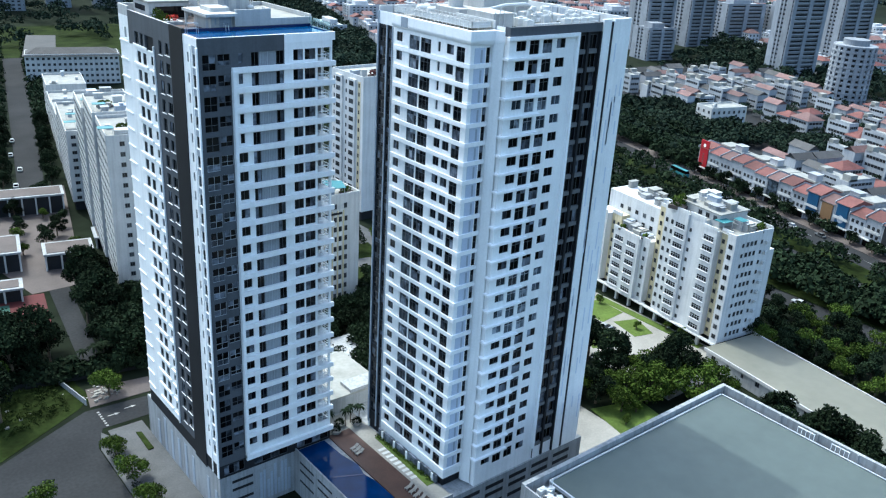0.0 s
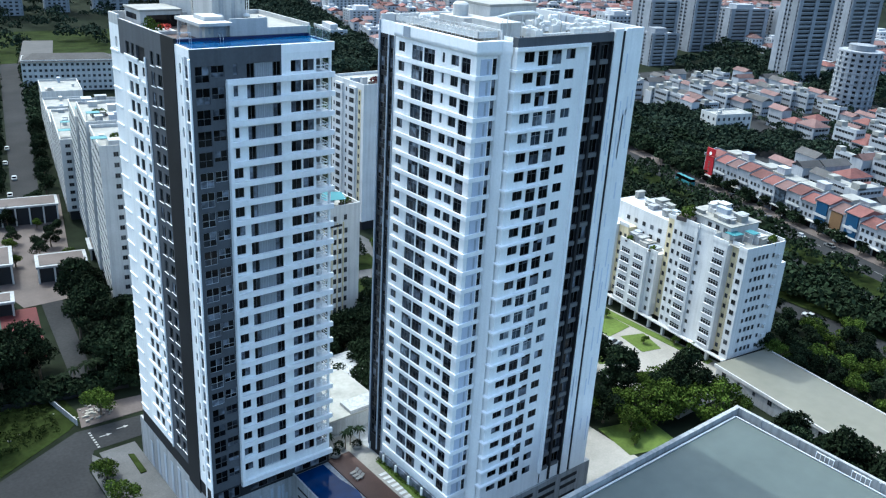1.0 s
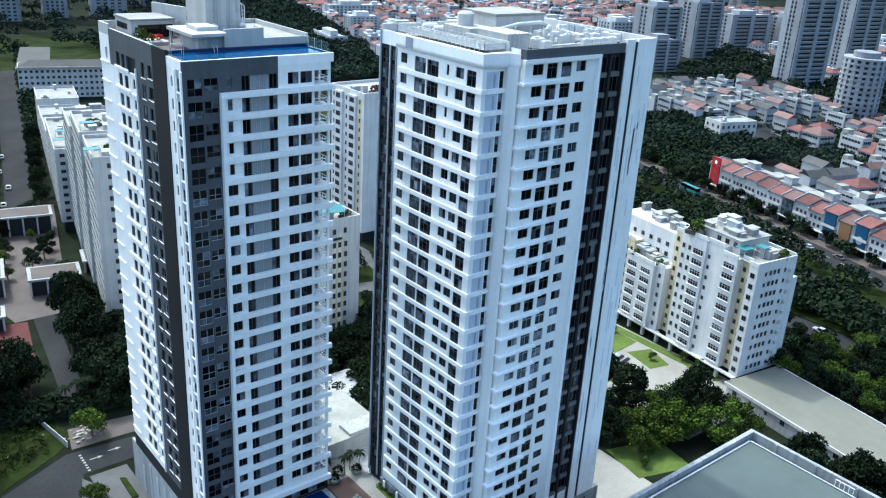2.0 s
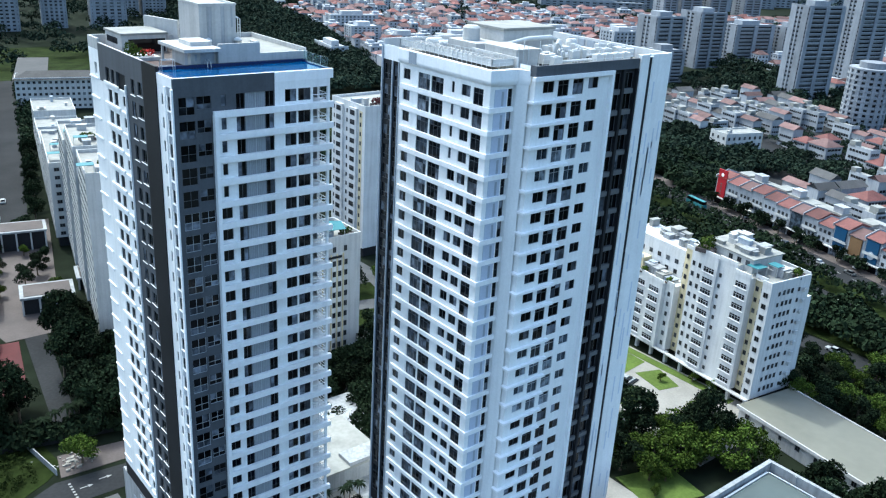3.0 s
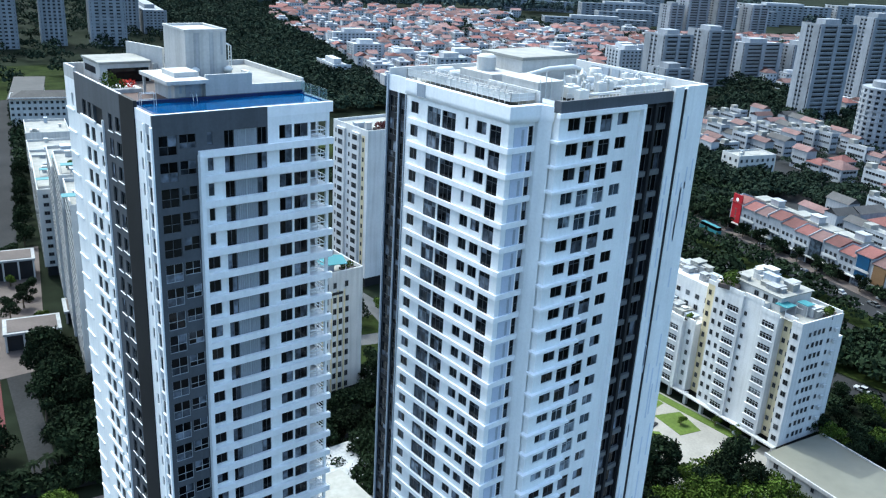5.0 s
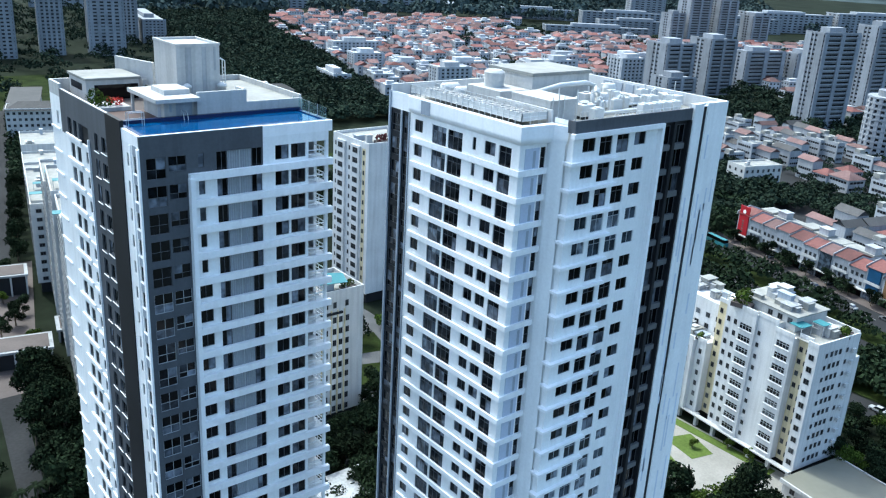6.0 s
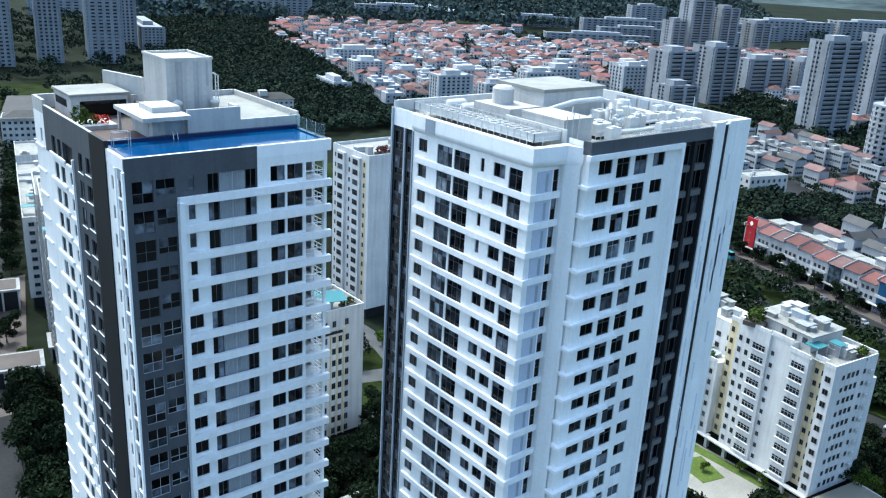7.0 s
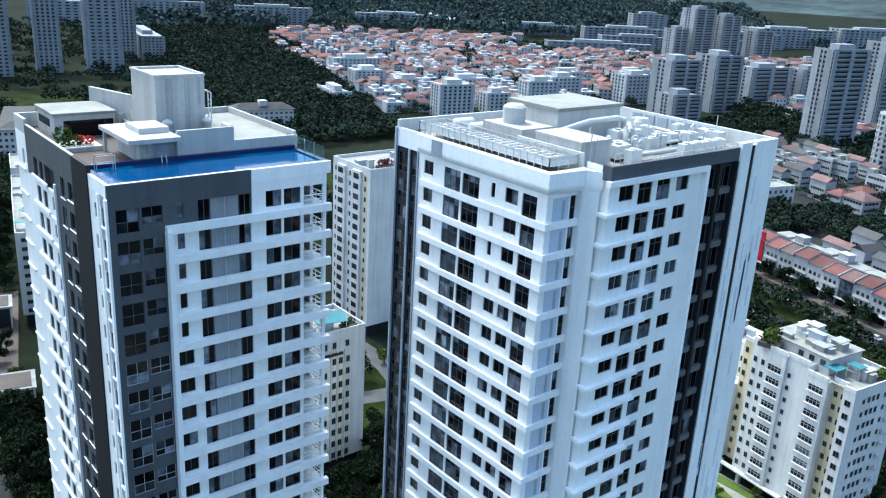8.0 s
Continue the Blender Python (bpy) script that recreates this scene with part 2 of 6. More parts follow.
class Face:
    """A facade plane. side 'S' faces -y at y = c, with u = x; side 'W' faces -x at x = c, with u = y; 'E' and 'N' the opposite ways."""
    def __init__(self, side, c):
        self.side, self.c = side, c

    def p(self, u, z, d=0.0):
        if self.side == 'S':
            return (u, self.c - d, z)
        if self.side == 'N':
            return (u, self.c + d, z)
        if self.side == 'W':
            return (self.c - d, u, z)
        return (self.c + d, u, z)

    def quad(self, m, a, b, c, d):
        if self.side in 'SE':
            m.quad(a, b, c, d)
        else:
            m.quad(d, c, b, a)

    def sheet(self, m, u0, u1, z0, z1, holes=(), depth=0.35, d=0.0):
        """The wall's outer face from u0 to u1 and z0 to z1, with openings that go in by depth."""
        us = sorted({u0, u1, *(h[0] for h in holes), *(h[1] for h in holes)})
        zs = sorted({z0, z1, *(h[2] for h in holes), *(h[3] for h in holes)})
        for a, b in zip(us, us[1:]):
            for e, g in zip(zs, zs[1:]):
                cu, cz = (a + b) / 2, (e + g) / 2
                if not any(h[0] < cu < h[1] and h[2] < cz < h[3] for h in holes):
                    self.quad(m, self.p(a, e, d), self.p(b, e, d), self.p(b, g, d), self.p(a, g, d))
        for a, b, e, g in holes:
            i = d - depth
            self.quad(m, self.p(a, e, d), self.p(b, e, d), self.p(b, e, i), self.p(a, e, i))
            self.quad(m, self.p(a, g, i), self.p(b, g, i), self.p(b, g, d), self.p(a, g, d))
            self.quad(m, self.p(a, e, i), self.p(a, g, i), self.p(a, g, d), self.p(a, e, d))
            self.quad(m, self.p(b, e, d), self.p(b, g, d), self.p(b, g, i), self.p(b, e, i))

    def block(self, m, u0, u1, z0, z1, d0, d1):
        a, b = self.p(u0, z0, d0), self.p(u1, z1, d1)
        m.box(*a, *b)

    def at(self, u, z, d=0.0):
        x, y, _ = self.p(u, z, d)
        return pose(x, y, z, 0, 0, {'S': 0, 'W': -90, 'E': 90, 'N': 180}[self.side])


STORE = {}


def window_data(w, h, bars, cross, t=0.06):
    """Shared frame and pane meshes of a window w by h: bars uprights, and a transom if cross is set."""
    key = (round(w, 2), round(h, 2), bars, cross, t)
    if key not in STORE:
        fr, pn = Mesh(), Mesh()
        a = w / 2
        us, zs = [-a, -a + t], [0.0, t]
        for k in range(bars):
            c = -a + w * (k + 1) / (bars + 1)
            us += [c - t * 0.4, c + t * 0.4]
        us += [a - t, a]
        if cross:
            zs += [h * cross - t * 0.4, h * cross + t * 0.4]
        zs += [h - t, h]
        fr.lattice(us, zs, -0.05, 0.02)
        for k in range(1, len(us) - 1, 2):
            for j in range(1, len(zs) - 1, 2):
                pn.quad((us[k], 0.0, zs[j]), (us[k + 1], 0.0, zs[j]), (us[k + 1], 0.0, zs[j + 1]), (us[k], 0.0, zs[j + 1]))
        STORE[key] = (fr.data("window"), pn.data("pane"))
    return STORE[key]


def window(parent, face, u0, u1, z0, z1, recess=0.16, bars=1, cross=0, frame_mat=None, glass=None, name="window", t=0.06):
    fr, pn = window_data(u1 - u0, z1 - z0, bars, cross, t)
    key = (fr.name, (frame_mat or FRAME).name, (glass or GLASS).name)
    if key not in STORE:
        f2, p2 = (fr, pn) if not fr.materials else (fr.copy(), pn.copy())
        f2.materials.clear(), p2.materials.clear()
        f2.materials.append(frame_mat or FRAME), p2.materials.append(glass or GLASS)
        STORE[key] = (f2, p2)
    f2, p2 = STORE[key]
    ob = new(name, f2)
    ob.parent = parent
    ob.matrix_basis = face.at((u0 + u1) / 2, z0, -recess)
    pane = new("pane", p2)
    pane.parent = ob
    return ob


def settle(ob, x, y, z=0.0, rz=0.0):
    """Moves a thing's own origin to its base, leaving its parts where they are."""
    m = pose(x, y, z, 0, 0, rz)
    ob.matrix_world = m
    for c in ob.children:
        c.matrix_basis = m.inverted() @ c.matrix_basis


# ---- ground ----
g = Mesh()
STEP = [-6000, -2500, -1200, -600, -300, -150, 0, 150, 300, 450, 600, 900, 1200, 1800, 2600, 4000, 6000]
for xa, xb in zip(STEP, STEP[1:]):
    for ya, yb in zip(STEP, STEP[1:]):
        g.quad((xa, ya, 0), (xb, ya, 0), (xb, yb, 0), (xa, yb, 0))
tagged(part("ground", g, SOIL, kind="structure"), "dark green and grey city ground reaching the horizon", "ground")


def plate(name, pts, z, material, label, category, kind="structure", drop=0.3):
    ob = part(name, Mesh().slab(pts, z - drop, z), material, kind=kind)
    return tagged(ob, label, category)


def rect(x0, y0, x1, y1):
    return [(x0, y0), (x1, y0), (x1, y1), (x0, y1)]


# ---- left tower ----
LX0, LX1, LY0, LY1 = 52.0, 75.4, 121.2, 154.0
LTOP, LPITCH, LROWS = 85.85, 3.18, 23
tower = thing("apartment_tower", "white and dark grey residential tower with a rooftop pool", "tower", group="pair of residential towers")
# charcoal core, its dark colour standing in for unlit interiors
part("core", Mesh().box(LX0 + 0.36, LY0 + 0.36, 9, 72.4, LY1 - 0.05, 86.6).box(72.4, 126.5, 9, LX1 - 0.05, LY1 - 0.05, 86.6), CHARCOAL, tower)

S, W = Face('S', LY0), Face('W', LX0)
grey, white = Mesh(), Mesh()
zs_low = 11.9
for k in range(LROWS):
    t = LTOP - LPITCH * k
    z1 = t + 0.75 if k else 87.0
    z0 = t + 0.75 - LPITCH if k < LROWS - 1 else zs_low
    # front: dark grey strip
    holes = [(52.65, 54.85, t - 2.4, t), (55.1, 57.15, t - 1.75, t)]
    if k == 0:
        holes += [(58.5, 59.2, t - 1.6, t), (60.7, 66.4, t - 2.35, t)]
        S.sheet(grey, LX0, 66.5, z0, z1, holes)
        wx = 66.5
    else:
        S.sheet(grey, LX0, 57.3, z0, z1, holes)
        wx = 57.3
    small = (58.5, 59.25) if k < 5 else (58.0, 59.7)
    wh = [(68.1, 69.9, t - 1.75, t), (70.2, 72.2, t - (1.75 if k < 14 else 1.95), t), (72.6, 75.0, t - 2.25, t)]
    if k:
        wh += [(*small, t - 1.6, t), (60.7, 66.4, t - 2.35, t)]
    S.sheet(white, wx, LX1, z0, z1, wh)
    # middle rows get pale frames, reflections put into the frame colour
    reflected = PALEFRAME if 5 <= k <= 17 else FRAME
    window(tower, S, 52.65, 54.85, t - 2.4, t, bars=1, cross=0.45, frame_mat=reflected)
    window(tower, S, 55.1, 57.15, t - 1.75, t, bars=1, cross=0.4, frame_mat=reflected)
    window(tower, S, *small, t - 1.6, t, bars=0 if k < 5 else 1)
    window(tower, S, 68.1, 69.9, t - 1.75, t, bars=1)
    window(tower, S, 70.2, 72.2, t - (1.75 if k < 14 else 1.95), t, bars=1)
    window(tower, S, 60.7, 62.0, t - 2.35, t, recess=0.2, bars=1, name="balcony_door")
    window(tower, S, 65.1, 66.4, t - 2.35, t, recess=0.2, bars=1, name="balcony_door")
    # left side
    f = 122.15
    lh = [(f, f + 1.05, t - 1.9, t), (124.6, 125.15, t - 1.5, t)]
    W.sheet(white, LY0, 126.5, z0, z1, lh)
    window(tower, W, f, f + 1.05, t - 1.9, t, bars=0, cross=0.3)
    window(tower, W, 124.6, 125.15, t - 1.5, t, bars=0)
    gh = [(132.0, 133.7, t - 1.9, t), (134.9, 136.3, t - 2.2, t)]
    W.sheet(grey, 131.4, 138.2, z0, z1 if k else 87.9, gh)
    window(tower, W, 132.0, 133.7, t - 1.9, t, bars=1)
    window(tower, W, 134.9, 136.3, t - 2.2, t, bars=1)
    if k == 0:
        W.sheet(grey, 138.2, 149.6, z0, 87.9, [(138.6, 142.3, t - 2.5, t), (143.0, 144.4, t - 2.2, t), (145.2, 146.8, t - 2.2, t)], depth=0.36)
        W.sheet(white, 149.6, LY1, z0, 87.9, [(150.6, 151.6, t - 1.8, t)])
    else:
        W.sheet(white, 138.2, LY1, z0, z1, [(139.1, 140.1, t - 1.5, t), (142.1, 143.7, t - 2.0, t), (144.6, 146.2, t - 2.0, t)])
        window(tower, W, 139.1, 140.1, t - 1.5, t, bars=0)
    window(tower, W, *((143.0, 144.4) if k == 0 else (142.1, 143.7)), t - (2.2 if k == 0 else 2.0), t, bars=1)
    window(tower, W, *((145.2, 146.8) if k == 0 else (144.6, 146.2)), t - (2.2 if k == 0 else 2.0), t, bars=1)
part("wall", grey, GREY, tower, "dark grey painted facade strips")
part("wall", white, WHITE, tower, "white painted facade")
shell = Mesh()
loggias = [LTOP - LPITCH * k for k in range(LROWS)]
Face('E', LX1).sheet(shell, LY0, LY1, zs_low, 87.0, [(LY0 + 0.5, 124.2, t - 2.25, t) for t in loggias], depth=0.3)
Face('N', LY1).sheet(shell, LX0, LX1, zs_low, 87.9)
shell.quad((LX0, LY0, zs_low), (LX1, LY0, zs_low), (LX1, LY1, zs_low), (LX0, LY1, zs_low))
part("rear_wall", shell, WHITE, tower)

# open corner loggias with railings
# loggia walls coloured charcoal, the shade of the inside put into the colour
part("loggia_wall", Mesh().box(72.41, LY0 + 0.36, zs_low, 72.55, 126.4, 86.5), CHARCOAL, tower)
part("loggia_wall", Mesh().box(72.41, 126.4, zs_low, LX1 - 0.06, 126.49, 86.5), CHARCOAL, tower, "rear wall of the loggias, shade put into its dark colour")
floor_slab = Mesh().box(72.56, LY0 + 0.36, 0, LX1 - 0.31, 126.39, 0.93).data("loggia_slab")
RAILS = []
for name, z, h in (("rail", 0.12, 0.03), ("rail", 0.62, 0.03), ("handrail", 1.12, 0.055)):
    RAILS.append((name, Mesh().box(72.6, LY0 + 0.14, z - h, 75.0, LY0 + 0.22, z + h).data(name)))
    RAILS.append((name, Mesh().box(LX1 - 0.2, LY0 + 0.5, z - h, LX1 - 0.12, 124.2, z + h).data(name)))
for i in range(3):
    y, x = LY0 + 0.6 + 1.3 * i, 72.62 + 1.16 * i
    RAILS.append(("post", Mesh().box(LX1 - 0.19, y, 0, LX1 - 0.13, y + 0.06, 1.1).data("post")))
    RAILS.append(("post", Mesh().box(x, LY0 + 0.15, 0, x + 0.05, LY0 + 0.21, 2.24 if i == 1 else 1.1).data("post")))
door = Mesh().box(72.9, 126.36, 0.0, 74.6, 126.399, 2.0).data("loggia_door")
for t in loggias:
    part("loggia_slab", floor_slab, WHITE, tower).location.z = t
    for name, data in RAILS:
        part(name, data, BAND, tower).location.z = t - 2.25
    part("loggia_door", door, GLASS, tower).location.z = t - 2.25

# floor ledges of the white panel and its frame
led = Mesh()
S.block(led, 57.3, 75.75, -0.42, 0.42, 0.02, 0.6)
led = led.data("ledge")
for k in range(1, LROWS):
    ob = part("ledge", led, BAND, tower)
    ob.location.z = LTOP - LPITCH * k + 0.72
    if k == 1:
        ob.location.z -= 0.1
fr = Mesh()
S.block(fr, 57.25, 57.8, zs_low, 83.2, 0.0, 0.75)
S.block(fr, 57.25, 75.8, zs_low - 0.4, zs_low + 0.55, 0.0, 0.65)
part("panel_frame", fr, BAND, tower, "white projecting frame of the facade panel")
for k in range(LROWS):
    t = LTOP - LPITCH * k
    for a, b in ((62.05, 63.5), (63.6, 65.05)):
        key = "curtain_data"
        if key not in STORE:
            c, n = Mesh(), 10
            for j in range(n):
                xa, xb = 1.45 * j / n, 1.45 * (j + 1) / n
                da, db = (0.14 if j % 2 else -0.06), (0.14 if (j + 1) % 2 else -0.06)
                c.quad((xa, da, 0), (xb, db, 0), (xb, db, 2.3), (xa, da, 2.3))
            STORE[key] = c.data("curtain_panel")
        ob = part("curtain_panel", STORE[key], CURTAIN, tower, "pale pleated curtain behind the glazing")
        ob.location = (a, LY0 + 0.2, t - 2.33)
    if "post" not in STORE:
        m = Mesh()
        m.box(63.5, LY0 + 0.02, 0, 63.6, LY0 + 0.3, 2.35)
        STORE["post"] = m.data("door_post")
    ob = part("door_post", STORE["post"], PALEFRAME, tower)
    ob.location.z = t - 2.35

# left side ledges, pier and panels
m = Mesh()
W.block(m, 141.4, 147.4, -0.2, 0.2, 0.02, 0.22)
led1 = m.data("ledge")
m = Mesh()
W.block(m, 150.4, 154.0, -0.13, 0.13, 0.02, 0.15)
led2 = m.data("ledge")
m = Mesh()
W.block(m, 138.7, 140.6, -0.14, 0.14, 0.02, 0.2)
led3 = m.data("ledge")
m = Mesh()
W.block(m, 131.8, 133.9, -0.1, 0.0, 0.02, 0.1)
sill = m.data("sill")
m = Mesh()
W.block(m, 134.7, 136.5, -0.40, -0.3, 0.02, 0.1)
sill2 = m.data("sill")
m = Mesh()
W.block(m, 122.05, 123.3, -0.15, 0.0, 0.02, 0.1)
sill3 = m.data("sill")
m = Mesh()
W.block(m, 122.15, 123.2, 0.05, 1.2, 0.004, 0.06)
spandrel = m.data("spandrel")
for k in range(LROWS):
    t = LTOP - LPITCH * k
    for data, z, mt in ((led1, t - 2.3, BAND), (led2, t - 2.4, BAND), (led3, t - 2.4, BAND), (sill, t - 1.92, BAND), (sill2, t - 1.92, BAND), (sill3, t - 1.92, BAND), (spandrel, t + 0.02, PANEL)):
        ob = part(data.name.split(".")[0], data, mt, tower)
        ob.location.z = z
m = Mesh()
W.block(m, 126.5, 131.4, 8.8, 89.1, -0.3, 0.14)
part("pier", m, CHARCOAL, tower, "tall charcoal clad pier")
m = Mesh()
W.block(m, LY0 + 0.02, 121.75, 9.4, 86.9, 0.0, 0.2)
part("fin", m, BAND, tower)
m = Mesh()
W.block(m, 123.75, 124.15, 9.4, 86.9, 0.0, 0.1)
part("fin", m, BAND, tower, "white vertical corner fins")
m = Mesh()
W.block(m, 138.22, 138.5, 12, 84.5, 0, 0.22)
part("fin", m, BAND, tower)
# storey under the panel: open recess, its shade put into the charcoal wall colour
m = Mesh()
S.sheet(m, LX0, LX1, 9.2, zs_low, [(52.9, 57.0, 9.5, 11.6), (59, 66, 9.5, 11.6), (68, 75, 9.5, 11.6)], depth=0.36)
W.sheet(m, LY0, LY1, 9.2, zs_low, [])
part("base_wall", m, CHARCOAL, tower)
for a, b in ((52.9, 57.0), (59, 66), (68, 75)):
    window(tower, S, a, b, 9.5, 11.6, recess=0.25, bars=3)

# roof of the left tower
m = Mesh()
m.box(LX0 + 0.02, 129.0, 86.6, LX1 + 0.6, LY1 - 0.02, 87.9)
m.box(LX0 + 0.02, LY0 + 0.02, 86.6, LX1 - 0.02, 129.0, 87.0)
part("roof_deck", m, PINKPAVE, tower, "pinkish tiled roof terrace")
m = Mesh()
m.box(52.1, 129.0, 87.9, 61.9, 137.5, 87.96)
part("terrace_floor", m, TEAK, tower, "dark timber terrace by the pool")
m = Mesh()
m.box(LX0, LY0, 87.0, LX1 + 0.5, LY0 + 0.3, 88.3)
m.box(LX0, LY0 + 0.3, 87.0, LX0 + 0.3, 128.8, 88.3)
m.box(LX1 + 0.2, LY0 + 0.3, 87.0, LX1 + 0.5, 128.8, 88.3)
part("pool_rim", m, GREY, tower)
m = Mesh()
m.box(66.5, LY0 - 0.02, 87.0, LX1 + 0.52, LY0 + 0.31, 88.32)
m.box(LX0 - 0.02, LY0 + 0.3, 87.0, LX0 + 0.31, 126.5, 88.32)
m.box(LX0, LY0 + 0.02, 88.3, 66.5, LY0 + 0.28, 88.36)
part("pool_rim", m, BAND, tower, "white pool coping")
m = Mesh()
m.box(52.3, LY0 + 0.31, 87.0, 75.6, LY0 + 0.8, 88.33)
m.box(52.3, 128.5, 87.0, 75.6, 128.99, 88.6)
m.box(52.33, LY0 + 0.8, 87.0, 52.8, 128.5, 88.33)
m.box(75.1, LY0 + 0.8, 87.0, 75.6, 128.5, 88.33)
part("pool_edge", m, POOLTILE, tower, "navy tiled pool edge")
m = Mesh()
m.box(52.8, LY0 + 0.8, 87.0, 75.1, 128.5, 88.2)
part("pool_water", m, ROOFPOOL, tower, "bright blue rooftop pool water")
# clear screen at the end of the pool
SCREEN = surface("tinted_glass_screen", (0.62, 0.80, 0.80), 0.03, var=0.02)
SCREEN.node_tree.nodes["Principled BSDF"].inputs["Transmission Weight"].default_value = 0.95
SCREEN.node_tree.nodes["Principled BSDF"].inputs["IOR"].default_value = 1.1
for i in range(4):
    part("glass_screen", Mesh().box(75.62, 122.2 + 2.1 * i, 88.3, 75.66, 124.2 + 2.1 * i, 89.7), SCREEN, tower, "clear tinted glass screen")
    part("screen_post", Mesh().box(75.61, 124.2 + 2.1 * i, 88.3, 75.67, 124.3 + 2.1 * i, 89.72), STEEL, tower)
# raised roof with its parapets
m = Mesh()
m.box(62.0, 129.0, 87.9, 68.4, 129.3, 91.2)
m.box(68.4, 129.0, 87.9, 76.2, 129.3, 89.7)
m.box(67.9, 129.3, 89.3, 68.4, 131.2, 91.3)
m.box(62.0, 129.3, 87.9, 62.3, 137.8, 90.6)
m.box(75.9, 129.3, 87.9, 76.2, 147.0, 90.1)
m.box(62.0, 146.7, 87.9, 76.2, 147.0, 90.1)
part("parapet", m, OLDWHITE, tower)
part("roof_slab", Mesh().box(62.3, 129.3, 88.0, 75.9, 146.7, 89.4), ROOFTOP, tower, "pale sunlit roof screed")
# lift and tank house
m = Mesh().box(63.2, 137.8, 89.3, 69.0, 145.2, 95.45)
part("lift_house", m, OLDWHITE, tower, "tall white lift housing with rain streaks")
m = Mesh()
for a in ((63.1, 137.7, 95.45, 69.1, 138.0, 95.75), (63.1, 145.0, 95.45, 69.1, 145.3, 95.75), (63.1, 138.0, 95.45, 63.4, 145.0, 95.75), (68.8, 138.0, 95.45, 69.1, 145.0, 95.75)):
    m.box(*a)
part("lift_house_kerb", m, OLDWHITE, tower)
m = Mesh()
for a, b, w in ((64.4, 65.2, 5.8), (66.6, 67.2, 5.8), (68.2, 68.5, 3.0)):
    m.box(a, 137.77, 95.3 - w, b, 137.8, 95.3)
part("wall_stripe", m, STRIPE, tower, "pale grey vertical stripes")
for x, y in ((64.2, 137.2), (68.8, 136.9)):
    m = Mesh().tube([(x, y, 89.4), (x, y, 90.3), (x, y, 90.32), (x, y, 90.6), (x, y, 90.9)], [0.5, 0.5, 0.62, 0.6, 0.15], 12)
    part("roof_vent", m, PIPE, tower, smooth=True)
m = Mesh()
m.tube([(69.4, 139.5, 89.5), (69.4, 139.5, 93.2), (69.9, 139.5, 93.6), (70.5, 139.5, 93.2), (70.5, 139.5, 89.5)], 0.08)
m.tube([(69.4, 140.3, 89.5), (69.4, 140.3, 93.2), (69.9, 140.3, 93.6), (70.5, 140.3, 93.2), (70.5, 140.3, 89.5)], 0.08)
for i in range(6):
    m.tube([(70.5, 139.5, 89.8 + 0.5 * i), (70.5, 140.3, 89.8 + 0.5 * i)], 0.04, 6)
part("roof_ladder", m, STEEL, tower)
# bar pavilion beside the pool
m = Mesh()
m.box(56.6, 127.9, 90.35, 62.0, 137.2, 90.8)
m.box(58.6, 130.6, 90.8, 61.8, 134.6, 91.4)
part("pavilion_roof", m, OLDWHITE, tower, "flat white pavilion roof")
m = Mesh()
m.box(58.3, 129.9, 87.95, 61.99, 136.5, 90.35)
m.box(56.9, 136.6, 87.95, 57.2, 136.9, 90.35)
part("pavilion_wall", m, OLDWHITE, tower)
for a in ((59.7, 129.86, 88.0, 61.7, 129.9, 90.3), (58.26, 131.0, 88.0, 58.3, 131.9, 90.0)):
    part("pavilion_door", Mesh().box(*a), PANEL, tower)
part("pavilion_vent", Mesh().box(58.9, 129.86, 88.9, 59.2, 129.9, 89.8), PANEL, tower)
# left roof house
m = Mesh().box(54.2, 145.2, 87.9, 61.0, 152.2, 90.5)
part("roof_house", m, OLDWHITE, tower)
m = Mesh()
m.box(54.0, 145.0, 90.5, 61.2, 152.4, 90.8)
part("roof_house_slab", m, ROOFTOP, tower)
m = Mesh()
m.box(54.16, 147.0, 89.0, 54.2, 151.5, 89.9)
m.box(55.2, 145.16, 87.95, 60.8, 145.2, 89.9)
part("roof_house_glazing", m, GLASS, tower)
m = Mesh()
m.box(LX0, 131.4, 87.9, LX0 + 0.35, 149.6, 89.0)
part("parapet", m, GREY, tower)
m = Mesh()
m.box(LX0, 149.6, 87.9, LX0 + 0.35, LY1, 89.6)
m.box(LX0 + 0.35, LY1 - 0.35, 87.9, 62, LY1, 89.6)
m.slab([(60.7, 153.4), (63.0, 145.6), (63.4, 145.8), (61.1, 153.6)], 87.9, 92.4)
m.box(LX0 + 0.02, 131.4, 89.0, LX0 + 0.33, 149.6, 89.06)
part("parapet", m, OLDWHITE, tower)
for y in (127.2, 127.9):
    m = Mesh()
    m.tube([(53.1, y, 88.1), (53.1, y, 89.66), (53.14, y, 89.7), (54.86, y, 89.7), (54.9, y, 89.66), (54.9, y, 88.1)], 0.04, 6)
    part("pool_rail", m, STEEL, tower, "steel pool handrail")
    part("rail_bar", Mesh().tube([(53.1, y, 88.9), (54.9, y, 88.9)], 0.035, 6), STEEL, tower)
for x in (60.0, 60.5):
    part("pool_ladder", Mesh().tube([(x, 128.1, 87.9), (x, 128.4, 88.9), (x, 129.0, 89.2), (x, 129.3, 88.0)], 0.05, 6), STEEL, tower, "steel pool ladder rail")
settle(tower, 63.7, 137.6, 0)

